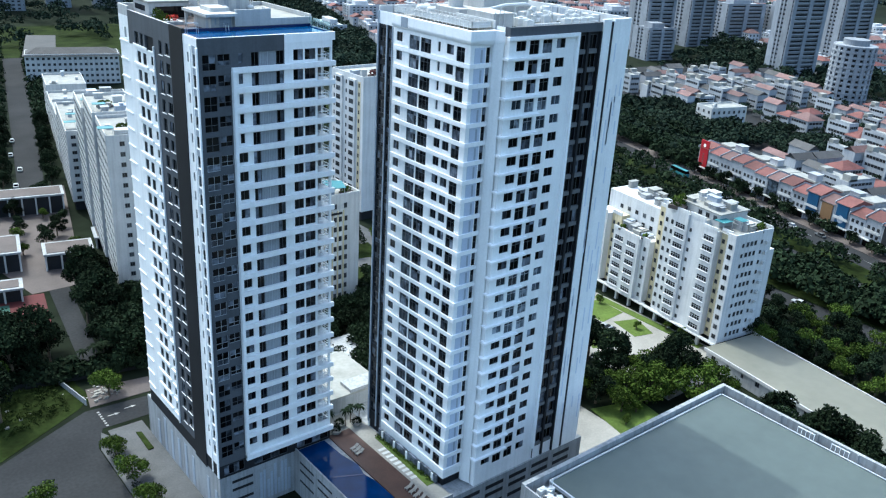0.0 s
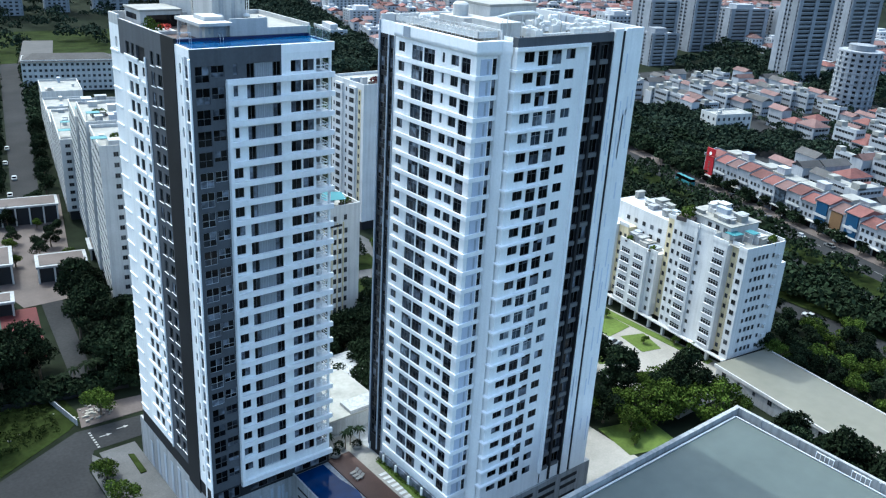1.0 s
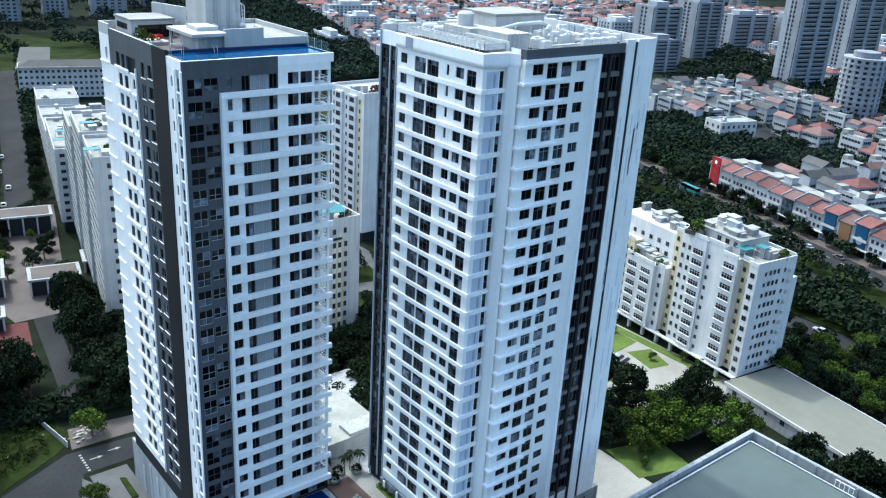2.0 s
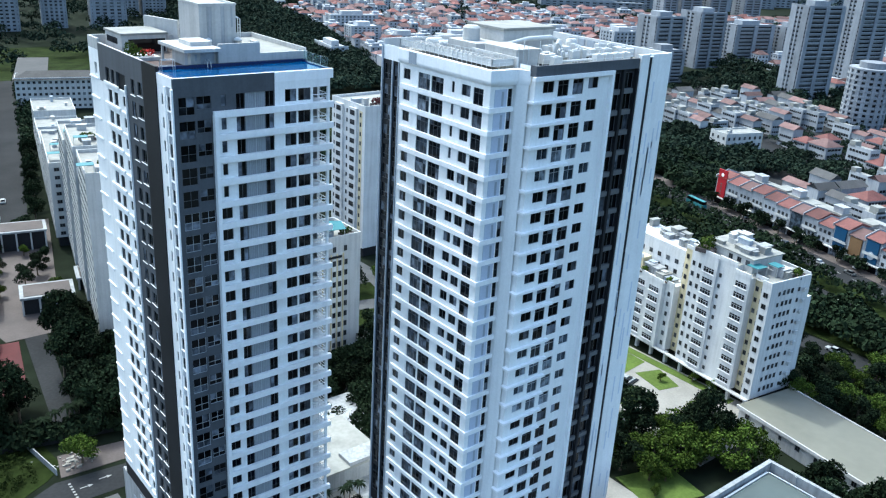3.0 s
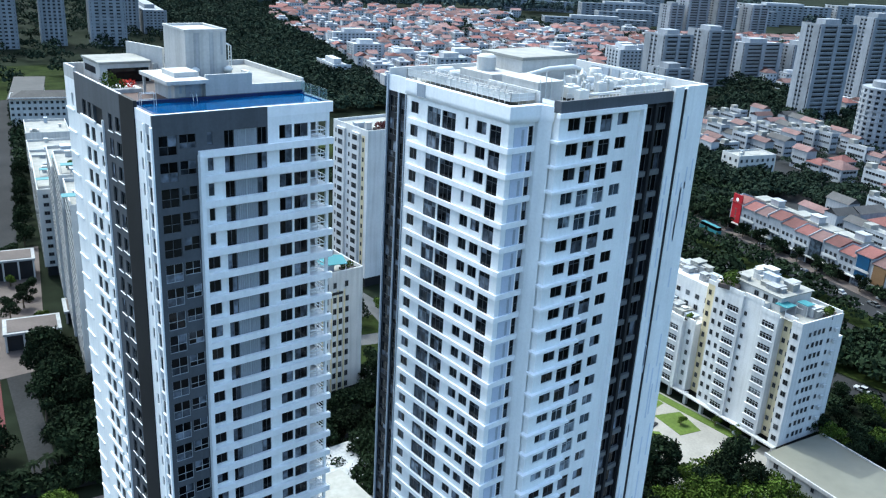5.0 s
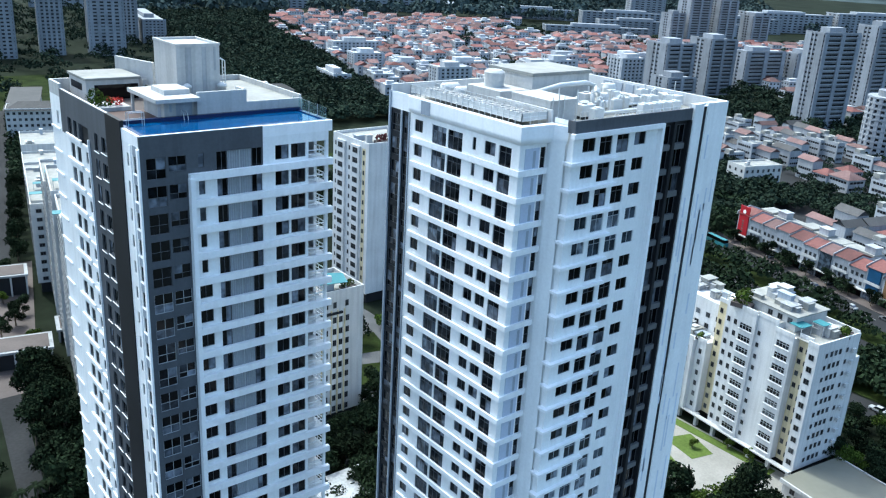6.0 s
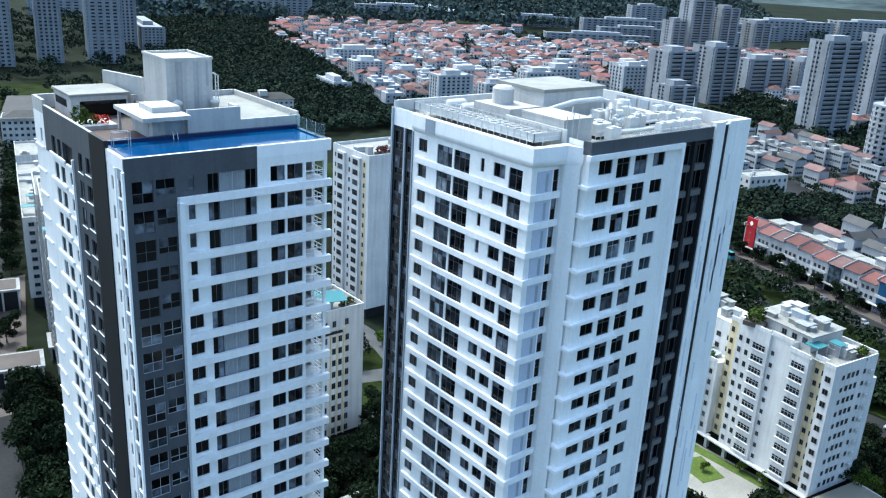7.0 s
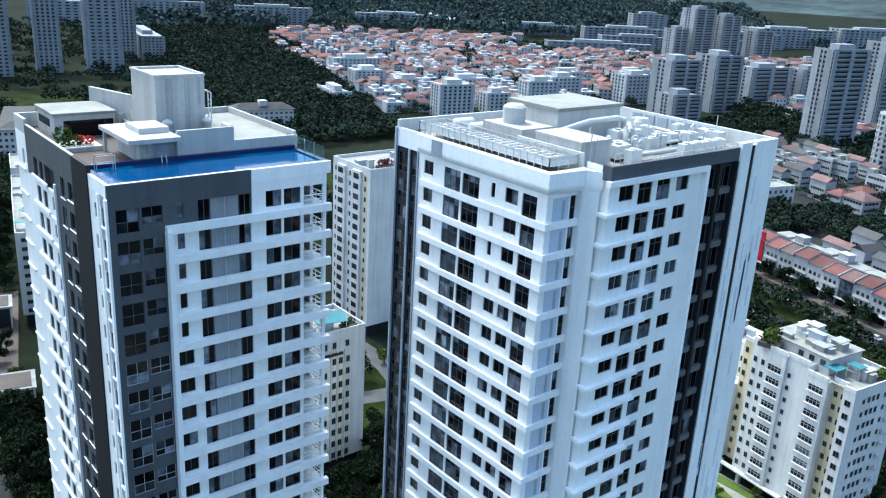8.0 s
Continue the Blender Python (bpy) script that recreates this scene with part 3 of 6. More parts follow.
# ---- right tower ----
RX, RYB = 84.1, 120.5
tower2 = thing("apartment_tower", "white residential tower with dark glazed strips, ledges and rooftop plant", "tower", group="pair of residential towers")
B, F = Face('S', 96.4), Face('S', 93.3)
W = Face('W', RX)
part("core", Mesh().box(RX + 0.36, 96.8, 9, 115.6, RYB - 0.1, 90.9).box(89.36, 93.66, 9, 115.6, 96.8, 90.9), CHARCOAL, tower2)
white, dark = Mesh(), Mesh()
RT, RP, RN = 88.9, 3.06, 25
base = 11.0
for k in range(RN):
    t = RT - RP * k
    z1 = t + 0.8 if k else 91.6
    z0 = t + 0.8 - RP if k < RN - 1 else base
    cols = [(113.6, 115.2, 1.5, 1), (109.0, 111.7, 2.3, 2), (106.0, 108.7, 2.3, 2), (97.7, 99.7, 2.3, 1)]
    cols += [(103.6, 104.2, 1.5, 0), (100.3, 102.1, 1.5, 1)] if k < 4 else [(102.6, 104.2, 1.5, 1), (100.3, 102.0, 1.5, 1)]
    W.sheet(white, 96.4, 116.2, z0, z1, [(a, b, t - h, t) for a, b, h, _ in cols])
    for a, b, h, n in cols:
        window(tower2, W, a, b, t - h, t, bars=n, cross=0.7 if h > 2 else 0, glass=GLASS2 if a == 109.0 else GLASS)
    W.sheet(dark, 116.2, RYB, z0, min(z1, 89.5), [(116.5, 117.7, t - 2.3, t), (118.2, 120.2, t - 2.3, t)], d=-0.1, depth=0.26)
    window(tower2, W, 116.5, 117.7, t - 2.3, t, recess=0.25, bars=0, cross=0.35)
    window(tower2, W, 118.2, 120.2, t - 2.3, t, recess=0.25, bars=1, cross=0.35)
    B.sheet(white, RX, 88.2, z0, z1, [(87.25, 88.05, t - 2.35, t + 0.1)])
    window(tower2, B, 87.25, 88.05, t - 2.35, t + 0.1, bars=0, cross=0.5)
part("wall", dark, CHARCOAL, tower2, "dark metal framed glazing strip")
W.sheet(white, 116.2, RYB, 89.5, 91.6)
FT, FP, FN = 90.2, 3.02, 26
gl = Mesh()
for k in range(FN):
    t = FT - FP * k
    z1 = t + 0.7
    z0 = z1 - FP
    cols = [(90.5, 92.55, 1.5, 1), (93.3, 95.35, 2.15, 1), (96.15, 98.2, 2.1, 1), (99.2, 101.2, 1.5, 1)]
    F.sheet(white, 89.0, 103.6, z0, z1, [(a, b, t - h, t) for a, b, h, _ in cols])
    for a, b, h, n in cols:
        # pale glass and frames on these rows: curtains and reflections put into colour
        pale = 13 <= k <= 16 or k in (3, 4)
        window(tower2, F, a, b, t - h, t, bars=n, cross=0.7 if h > 2 else 0, frame_mat=PALEFRAME if pale else FRAME, glass=GLASS2 if pale else GLASS)
    F.sheet(gl, 103.6, 109.2, z0, min(z1, 90.9), [(104.0, 106.0, t - 2.1, t + 0.2), (106.8, 108.8, t - 2.1, t + 0.2)], d=-0.25, depth=0.11)
    window(tower2, F, 104.0, 106.0, t - 2.1, t + 0.2, recess=0.33, bars=1, cross=0.0, name="glazing_panel")
    window(tower2, F, 106.8, 108.8, t - 2.1, t + 0.2, recess=0.33, bars=1, cross=0.0, name="glazing_panel")
low = FT + 0.7 - FP * FN
part("wall", gl, CHARCOAL, tower2)
F.sheet(white, 89.0, 109.2, 90.9, 92.2)
F.sheet(white, 89.0, 109.2, 9.2, low)
Face('W', 89.0).sheet(white, 93.3, 96.4, 9.2, 92.2)
Face('E', 116.0).sheet(white, 93.3, RYB, 9.2, 92.8)
Face('N', RYB).sheet(white, RX, 116.0, 9.2, 91.6)
part("wall", white, WHITE, tower2, "white painted facade")
PALE = surface("lavender_panel", (0.50, 0.55, 0.66), 0.4, var=0.08)
m = Mesh()
B.block(m, 84.9, 87.0, -2.35, 0.1, 0.004, 0.05)
bay = m.data("bay_panel")
m = Mesh()
B.block(m, 86.1, 86.5, -2.1, -0.2, 0.052, 0.06)
strip = m.data("bay_strip")
for k in range(RN):
    part("bay_panel", bay, PALE, tower2).location.z = RT - RP * k
    part("bay_strip", strip, PANEL, tower2).location.z = RT - RP * k
# ledges
m = Mesh()
m.slab([(RX - 0.3, 96.08), (88.1, 96.08), (88.1, 96.39), (RX - 0.01, 96.39), (RX - 0.01, 115.6), (RX - 0.3, 115.6)], -0.38, 0.3)
led = m.data("ledge")
for k in range(1, RN + 1):
    ob = part("ledge", led, BAND, tower2)
    ob.location.z = RT - RP * k + 0.55
m = Mesh()
m.slab([(88.4, 92.75), (96.3, 92.75), (96.3, 93.29), (88.99, 93.29), (88.99, 94.13), (88.4, 94.13)], -0.17, 0.17)
led = m.data("ledge")
for k in range(1, FN):
    ob = part("ledge", led, BAND, tower2)
    ob.location.z = FT - FP * k + 0.42
m = Mesh()
m.slab([(88.12, 95.8), (88.72, 94.2), (88.72, 96.385), (88.12, 96.385)], 9.5, 91.0)
part("pier", m, WHITE, tower2, "smooth full height white pier")
m = Mesh()
F.block(m, 103.35, 103.85, low - 0.3, 91.0, 0.0, 0.6)
F.block(m, 88.4, 103.35, 90.45, 91.0, 0.01, 0.6)
part("panel_frame", m, BAND, tower2, "white projecting frame of the facade panel")
m = Mesh()
F.block(m, 89.0, 109.2, 90.95, 92.35, 0.01, 0.3)
m.box(88.7, 93.0, 90.95, 88.99, 94.13, 92.35)
part("parapet_band", m, GREY, tower2, "dark grey parapet band")
m = Mesh()
F.block(m, 106.15, 106.65, 9.4, 90.9, -0.2, 0.2)
F.block(m, 109.0, 109.3, 9.4, 90.9, -0.2, 0.35)
F.block(m, 103.86, 104.0, 9.4, 90.9, -0.2, 0.1)
part("mullion", m, CHARCOAL, tower2)
m = Mesh()
F.block(m, 104.02, 106.0, -0.35, 0.35, -0.3, 0.02)
F.block(m, 106.8, 108.8, -0.35, 0.35, -0.3, 0.02)
spandrel = m.data("spandrel")
SPAN = surface("grey_spandrel", (0.12, 0.125, 0.13), 0.5, var=0.15)
for k in range(FN):
    ob = part("spandrel", spandrel, SPAN, tower2)
    ob.location.z = FT - FP * k - 2.45
m = Mesh()
for a, b, top, d0, d1 in ((109.3, 111.05, 92.8, 0.0, 0.5), (111.95, 116.1, 92.8, 0.0, 0.5), (111.05, 111.95, 92.5, -0.2, 0.40)):
    m = Mesh()
    F.block(m, a, b, 9.4, top, d0, d1)
    part("fin_panel", m, WHITE, tower2, "tall white end panel")
m = Mesh()
F.block(m, 111.25, 111.75, 9.5, 92.4, 0.402, 0.44)
part("slot", m, CHARCOAL, tower2, "dark vertical slot")
m = Mesh()
for k in range(42):
    h = 2 + 4 * random.random()
    u, z = random.choice([109.6, 110.2, 110.7, 112.4, 113.2, 114.0, 114.9]) + 0.3 * random.random(), 12 + 74 * random.random()
    F.block(m, u, u + 0.3, z, z + h, 0.5, 0.515)
part("wall_stripe", m, surface("pale_blue_stripe", (0.62, 0.66, 0.74), 0.5, var=0.08), tower2, "thin pale grey vertical stripes", kind="stuff")
# cap of the lower block, flaring out over the wall and running on across the pier
OUT = [(RX - 0.55, 116.0), (RX - 0.55, 95.85), (88.1, 95.6), (88.74, 93.95)]
WALLLINE = [(RX - 0.06, 116.0), (RX - 0.06, 96.34), (88.1, 95.95), (88.74, 94.3)]
m = Mesh()
m.slab([*OUT, (88.74, 96.42), (RX + 0.02, 96.42), (RX + 0.02, 116.0)], 90.25, 91.6)
rings = []
for k in range(6):
    f = (1 - k / 5) ** 2
    rings.append([(p[0] * (1 - f) + q[0] * f, p[1] * (1 - f) + q[1] * f, 89.5 + 0.75 * k / 5) for p, q in zip(OUT, WALLLINE)])
for lo, hi in zip(rings, rings[1:]):
    for k in range(len(OUT) - 1):
        m.quad(lo[k], lo[k + 1], hi[k + 1], hi[k])
part("cap", m, BAND, tower2, "white parapet cap with a flared underside")
m = Mesh().box(RX - 0.57, 111.6, 89.9, RX - 0.5, 113.4, 91.5)
part("louvre", m, PANEL, tower2)
m = Mesh()
m.box(RX - 0.12, 116.25, 10.5, RX - 0.02, 116.45, 89.5)
m.box(RX - 0.12, 117.8, 10.5, RX + 0.05, 118.1, 89.5)
m.box(RX - 0.2, 120.3, 10.5, RX + 0.05, 120.6, 91.6)
part("mullion", m, PANEL, tower2)
# roof
m = Mesh()
m.box(RX + 0.02, 96.45, 90.9, 88.95, RYB - 0.02, 91.0)
m.box(89.02, 93.35, 90.9, 115.95, RYB - 0.02, 91.2)
part("roof_slab", m, ROOFTOP, tower2, "pale roof screed")
m = Mesh()
m.box(89.02, 93.32, 91.2, 109.2, 93.6, 92.2)
m.box(115.7, 93.35, 91.2, 116.1, RYB, 92.8)
m.box(109.3, 93.31, 91.2, 115.7, 93.7, 92.75)
m.box(RX + 0.02, RYB - 0.3, 91.0, 115.7, RYB - 0.02, 92.4)
m.box(RX + 0.02, 96.45, 91.0, RX + 0.3, RYB - 0.3, 91.58)
m.box(RX + 0.3, 96.45, 91.0, 89.0, 96.7, 91.58)
m.box(88.75, 96.7, 91.0, 89.0, 105.9, 92.9)
part("parapet", m, RENDER, tower2)
for i in range(7):
    part("parapet_panel", Mesh().box(115.5, 99.5 + 2.0 * i, 91.3, 115.68, 100.9 + 2.0 * i, 92.5), PANEL, tower2)
# plant house and stairs
m = Mesh().box(94.6, 106.0, 91.2, 104.6, 113.6, 94.9)
part("plant_house", m, OLDWHITE, tower2, "white rooftop plant house")
part("plant_house_roof", Mesh().box(94.4, 105.8, 94.9, 104.8, 113.8, 95.3), ROOFTOP, tower2)
part("plant_house", Mesh().box(89.8, 106.4, 91.2, 94.59, 112.5, 93.3), OLDWHITE, tower2)
m = Mesh()
m.tube([(92.0, 110, 93.3), (92.0, 110, 95.0), (92.0, 110, 95.3)], [1.25, 1.25, 0.9], 20)
part("water_tank", m, OLDWHITE, tower2, "white cylindrical roof tank", smooth=False)
part("stair_house", Mesh().box(89.1, 97.4, 91.2, 93.2, 103.6, 93.6).box(89.0, 97.3, 93.6, 93.3, 103.7, 93.8), OLDWHITE, tower2)
# rooftop machines on dark undersides, and rails
for x, y, w, d, h in ((94.6, 97.6, 2.2, 1.5, 1.3), (100.2, 102.4, 1.8, 1.4, 1.5), (107.2, 100.6, 3.6, 1.0, 1.0), (104.6, 95.9, 1.2, 0.8, 1.0), (112.4, 98.0, 1.4, 3.0, 1.2)):
    unit = part("plant_unit", Mesh().box(x, y, 91.55, x + w, y + d, 91.55 + h), PIPE, tower2, "white boxed plant unit")
    # charcoal box under the unit, its shaded underside put into colour
    part("stand", Mesh().box(x + 0.05, y + 0.05, 91.2, x + w - 0.05, y + d - 0.05, 91.545), CHARCOAL, unit)
    part("fan_cowl", Mesh().tube([(x + w / 2, y + d / 2, 91.55 + h), (x + w / 2, y + d / 2, 91.7 + h)], 0.36, 14), CONCRETE, unit)
goose = Mesh().tube([(0, 0, 0), (0, 0, 1.7), (0.12, 0, 1.95), (0.35, 0, 2.05), (0.58, 0, 1.95), (0.7, 0, 1.7), (0.7, 0, 1.2)], 0.11, 10).data("gooseneck_pipe", True)
for i, (x, y) in enumerate(((97.4, 97.3), (97.9, 97.9), (99.6, 99.0), (103.4, 99.6), (103.9, 100.2), (110.4, 100.5), (109.0, 97.2), (106.2, 97.8), (112.2, 101.2), (96.3, 100.6))):
    part("gooseneck_pipe", goose, PIPE, tower2).matrix_basis = pose(x, y, 91.2, 0, 0, 70 * i)
for i in range(6):
    y = 95.9 + 1.35 * i
    part("pipe_run", Mesh().tube([(98.0 + 0.6 * (i % 3), y, 91.6 + 0.25 * (i % 2)), (113.6 - 0.8 * (i % 2), y, 91.6 + 0.25 * (i % 2))], 0.07 + 0.03 * (i % 3), 8), STEEL if i % 2 else PIPE, tower2)
for x0, y0, x1, y1 in ((93.6, 96.9, 97.0, 96.9), (105.0, 98.9, 111.0, 98.9), (89.2, 104.9, 94.0, 104.9)):
    rl = Mesh()
    for z in (91.75, 92.3):
        rl.tube([(x0, y0, z), (x1, y1, z)], 0.035, 6)
    for j in range(5):
        x = x0 + (x1 - x0) * j / 4
        rl.tube([(x, y0, 91.2), (x, y0, 92.3)], 0.035, 6)
    part("guard_rail", rl, STEEL, tower2)
for x in (89.3, 91.1, 93.25):
    part("wall_pipe", Mesh().tube([(x, 97.22, 91.2), (x, 97.22, 94.2)], 0.05, 8), STEEL, tower2)
for y in (113.6, 116.4):
    m = Mesh().tube([(89.0, y, 92.1), (89.3, y, 92.1), (91.5, y, 92.1), (91.8, y, 92.1)], [0.5, 0.75, 0.75, 0.5], 16)
    part("tank", m, PIPE, tower2, "white horizontal tank", smooth=True)
m = Mesh()
m.box(84.95, 97.5, 92.05, 88.4, 117.0, 92.2)
for i in range(19):
    m.box(84.95, 97.8 + i, 92.2, 88.4, 97.9 + i, 92.34)
for i in range(4):
    m.box(85.1 + i * 1.0, 97.6, 92.21, 85.18 + i * 1.0, 116.9, 92.38)
part("cooling_platform", m, OLDWHITE, tower2, "white slatted platform for cooling units")
rail = Mesh()
for i in range(21):
    y = 97.2 + i
    for x in (84.75, 88.55):
        rail.box(x - 0.04, y - 0.04, 91.0, x + 0.04, y + 0.04, 92.75)
for x in (84.75, 88.55):
    for z in (91.9, 92.3, 92.72):
        rail.box(x - 0.03, 97.2, z - 0.03, x + 0.03, 117.2, z + 0.03)
for i in range(4):
    x = 84.75 + 1.27 * i
    for y in (97.2, 117.2):
        rail.box(x - 0.04, y - 0.04, 91.0, x + 0.04, y + 0.04, 92.75)
for z in (91.9, 92.3, 92.72):
    for y in (97.2, 117.2):
        rail.box(84.75, y - 0.03, z - 0.03, 88.55, y + 0.03, z + 0.03)
part("railing", rail, STEEL, tower2, "pale steel rooftop railing")
mesh_screen = Mesh()
mesh_screen.box(84.76, 97.2, 91.9, 84.78, 117.2, 92.7).box(84.75, 97.19, 91.9, 88.55, 97.21, 92.7)
part("railing_panel", mesh_screen, PIPE, tower2)
ac = Mesh()
ac.box(0, 0, 0.15, 1.6, 0.9, 1.6)
ac.box(0.05, 0.05, 0, 0.2, 0.85, 0.15)
ac.box(1.4, 0.05, 0, 1.55, 0.85, 0.15)
ac.tube([(0.8, 0.45, 1.6), (0.8, 0.45, 1.72)], 0.38, 12)
acd = ac.data("condenser")
for i in range(4):
    ob = part("condenser", acd, PIPE, tower2, "white air conditioning condenser")
    ob.location = (102.4 + 1.9 * i, 95.2, 91.2)
for i, (x, y) in enumerate(((94.5, 95.6), (97.5, 98.6), (101.5, 98.9), (105.0, 99.4), (108.5, 99.0), (107.8, 103.4), (111.5, 103.0), (111.3, 107.4), (108.0, 109.0))):
    ob = part("condenser", acd, PIPE, tower2)
    ob.matrix_basis = pose(x, y, 91.2, 0, 0, 90 * (i % 2))
m = Mesh()
m.tube([(105.6, 104.2, 91.2), (105.6, 104.2, 92.2), (105.6, 104.2, 92.6)], [0.8, 0.8, 0.6], 18)
part("cooling_tower", m, PIPE, tower2, "white round cooling tower")
m = Mesh()
m.tube([(109.0, 106.2, 91.2), (109.0, 106.2, 92.8), (109.0, 106.2, 93.3)], [0.9, 0.9, 0.7], 18)
part("cooling_tower", m, PIPE, tower2, "white round cooling tower")
m = Mesh()
m.tube([(93.6, 104.6, 93.2), (98.0, 104.6, 93.9), (102.5, 104.6, 94.0), (104.0, 104.8, 93.6), (104.4, 104.9, 91.3)], 0.32, 12)
for i in range(3):
    y = 100.2 + 0.9 * i
    m.tube([(99.0 + i, y, 91.6), (99.0 + i, y, 93.5), (99.5 + i, y, 93.9), (100.2 + i, y, 93.5), (100.2 + i, y, 91.8), (109 + i, y, 91.8)], 0.2, 8)
m.tube([(95.0, 94.6, 91.7), (108.6, 94.6, 91.7)], 0.12, 8)
m.tube([(97.0, 97.2, 91.8), (112.0, 97.4, 91.8), (112.0, 110.0, 91.8)], 0.2, 8)
m.tube([(97.0, 101.9, 91.7), (113.5, 101.9, 91.7)], 0.16, 8)
part("pipework", m, PIPE, tower2, "white rooftop pipes", smooth=True)
m = Mesh()
for x in (90.0, 92.6, 94.2, 101.0, 106.4, 112.5):
    part("mast", Mesh().tube([(x, 97.0 + (x % 3), 91.2), (x, 97.0 + (x % 3), 94.6)], 0.06, 6), STEEL, tower2)
m = Mesh()
for i in range(20):
    m.box(96.0 + 0.62 * i, 93.95, 91.2, 96.06 + 0.62 * i, 94.0, 92.5)
m.box(96.0, 93.95, 92.45, 108.0, 94.0, 92.52)
part("railing", m, STEEL, tower2)
settle(tower2, 100, 106, 0)


# ---- podium with the pool deck ----
podium = thing("podium", "grey concrete car park podium with slot vents and a pool deck", "podium", group="")
PX = 67.4
m = Mesh()
m.slab([(52.0, 121.25), (PX, 121.25), (PX, 93.0), (118.0, 93.0), (118.0, 156.0), (52.0, 156.0)], -0.3, 9.15)
part("body", m, CONCRETE, podium)
PS, PW, PL = Face('S', 121.25), Face('W', PX), Face('W', 52.0)
for z in (3.0, 5.4, 7.2):
    m = Mesh()
    PS.block(m, 54.4, 58.6, z, z + 0.55, 0.003, 0.05)
    part("vent_slot", m, CHARCOAL, podium)
    for y in (94.5, 101, 107.5, 114):
        m = Mesh()
        PW.block(m, y, y + 5, z + 0.6, z + 1.0, 0.003, 0.05)
        part("vent_slot", m, CHARCOAL, podium)
    for x in (86, 92, 98, 104, 110):
        m = Mesh()
        Face('S', 93.0).block(m, x, x + 4.5, z, z + 0.8, 0.003, 0.05)
        part("vent_slot", m, CHARCOAL, podium)
for i in range(18):
    if 0.5 + 0.5 * random.random() < 0.55:
        continue
    m = Mesh()
    x = 60.0 + 0.75 * (i % 9)
    if i < 9:
        PS.block(m, x, x + 0.5, 1.0, 4.5 + 4 * random.random(), 0.003, 0.04)
    else:
        y = 122.5 + 3.4 * (i - 9)
        PL.block(m, y, y + 1.1, 0.5, 5.0 + 4 * random.random(), 0.003, 0.06)
    part("wall_stripe", m, PANEL, podium)
m = Mesh()
m.box(PX + 0.02, 93.02, 9.15, PX + 0.3, 121.0, 9.95)
m.box(PX + 0.3, 93.02, 9.15, 84.0, 93.3, 9.95)
m.box(52.02, 121.27, 9.15, 52.3, 155.9, 9.35)
part("parapet", m, CONCRETE, podium)
part("deck", Mesh().box(75.2, 93.4, 9.15, 80.2, 121.6, 9.42), TEAK, podium, "dark brown timber pool deck")
part("deck_paving", Mesh().slab([(80.2, 93.4), (83.9, 93.4), (83.9, 127), (74, 127), (74, 121.6), (80.2, 121.6)], 9.15, 9.40), PAVING, podium, "pale stone paving")
part("deck_lawn", Mesh().slab([(81.9, 98), (83.55, 98), (83.55, 116), (82.6, 116)], 9.41, 9.5), GRASS, podium, "narrow strip of lawn", "")
m = Mesh()
m.slab([(PX + 0.4, 93.4), (75.1, 93.4), (75.1, 104.5), (74.4, 107.6), (75.1, 110.6), (74.2, 115.0), (73.9, 120.9), (PX + 0.4, 120.9)], 9.15, 9.34)
part("pool_water", m, POOLBLUE, podium, "deep blue swimming pool water")
m = Mesh()
m.slab([(69.0, 109.8), (74.3, 107.3), (74.4, 107.6), (69.2, 110.2)], 9.15, 9.39)
part("pool_step", m, POOLTILE, podium)
step = Mesh().box(-0.8, -0.35, 0, 0.8, 0.35, 0.07).data("stepping_slab")
for i in range(9):
    ob = part("stepping_slab", step, OLDWHITE, podium)
    ob.matrix_basis = pose(81.5, 101.5 + 1.3 * i, 9.4)
m = Mesh()
m.box(83.6, 97.6, 9.15, 84.0, 116.2, 11.2)
part("glazing", m, GLASS, podium, "dark glazed ground floor")
for y in (98.5, 102.5, 106.5, 110.5, 114.5):
    part("column", Mesh().box(83.4, y, 9.15, 84.05, y + 0.5, 11.2), WHITE, podium)
settle(podium, 85, 123, 0)

# sun loungers on the deck
lounger = thing("sun_lounger", "pale sun lounger with a raised back on the pool deck", "lounger", group="loungers by the pool")
part("seat", Mesh().box(-0.9, -0.33, 0.28, 0.35, 0.33, 0.36), PAVING, lounger)
m = Mesh()
m.quad((0.35, -0.33, 0.3), (1.0, -0.33, 0.72), (1.0, 0.33, 0.72), (0.35, 0.33, 0.3))
m.quad((0.35, 0.33, 0.36), (1.0, 0.33, 0.78), (1.0, -0.33, 0.78), (0.35, -0.33, 0.36))
part("backrest", m, PAVING, lounger)
leg = Mesh().box(-0.04, -0.04, 0, 0.04, 0.04, 0.3).data("leg")
for x, y in ((-0.8, -0.28), (-0.8, 0.28), (0.3, -0.28), (0.3, 0.28)):
    part("leg", leg, STEEL, lounger).location = (x, y, 0)
lounger.matrix_world = pose(77.2, 115.2, 9.42, 0, 0, 10)
for i in range(1, 3):
    copy_thing(lounger, pose(77.2, 115.2 - 0.95 * i, 9.42, 0, 0, 10))
for i in range(4):
    copy_thing(lounger, pose(78.8, 99.5 - 1.3 * i, 9.42, 0, 0, 12))

# pavilion between the towers
hut = thing("pool_pavilion", "low pavilion with a pale flat roof behind the pool", "pavilion")
part("wall", Mesh().box(77.5, 128.0, 9.1, 91.0, 142.0, 13.2), CONCRETE, hut)
part("roof", Mesh().box(76.5, 126.8, 13.2, 92.0, 143.0, 13.6), ROOFTOP, hut)
part("roof_edge", Mesh().box(84.0, 127.0, 13.6, 92.0, 131.0, 14.3), CONCRETE, hut)
settle(hut, 84, 135, 9.15)


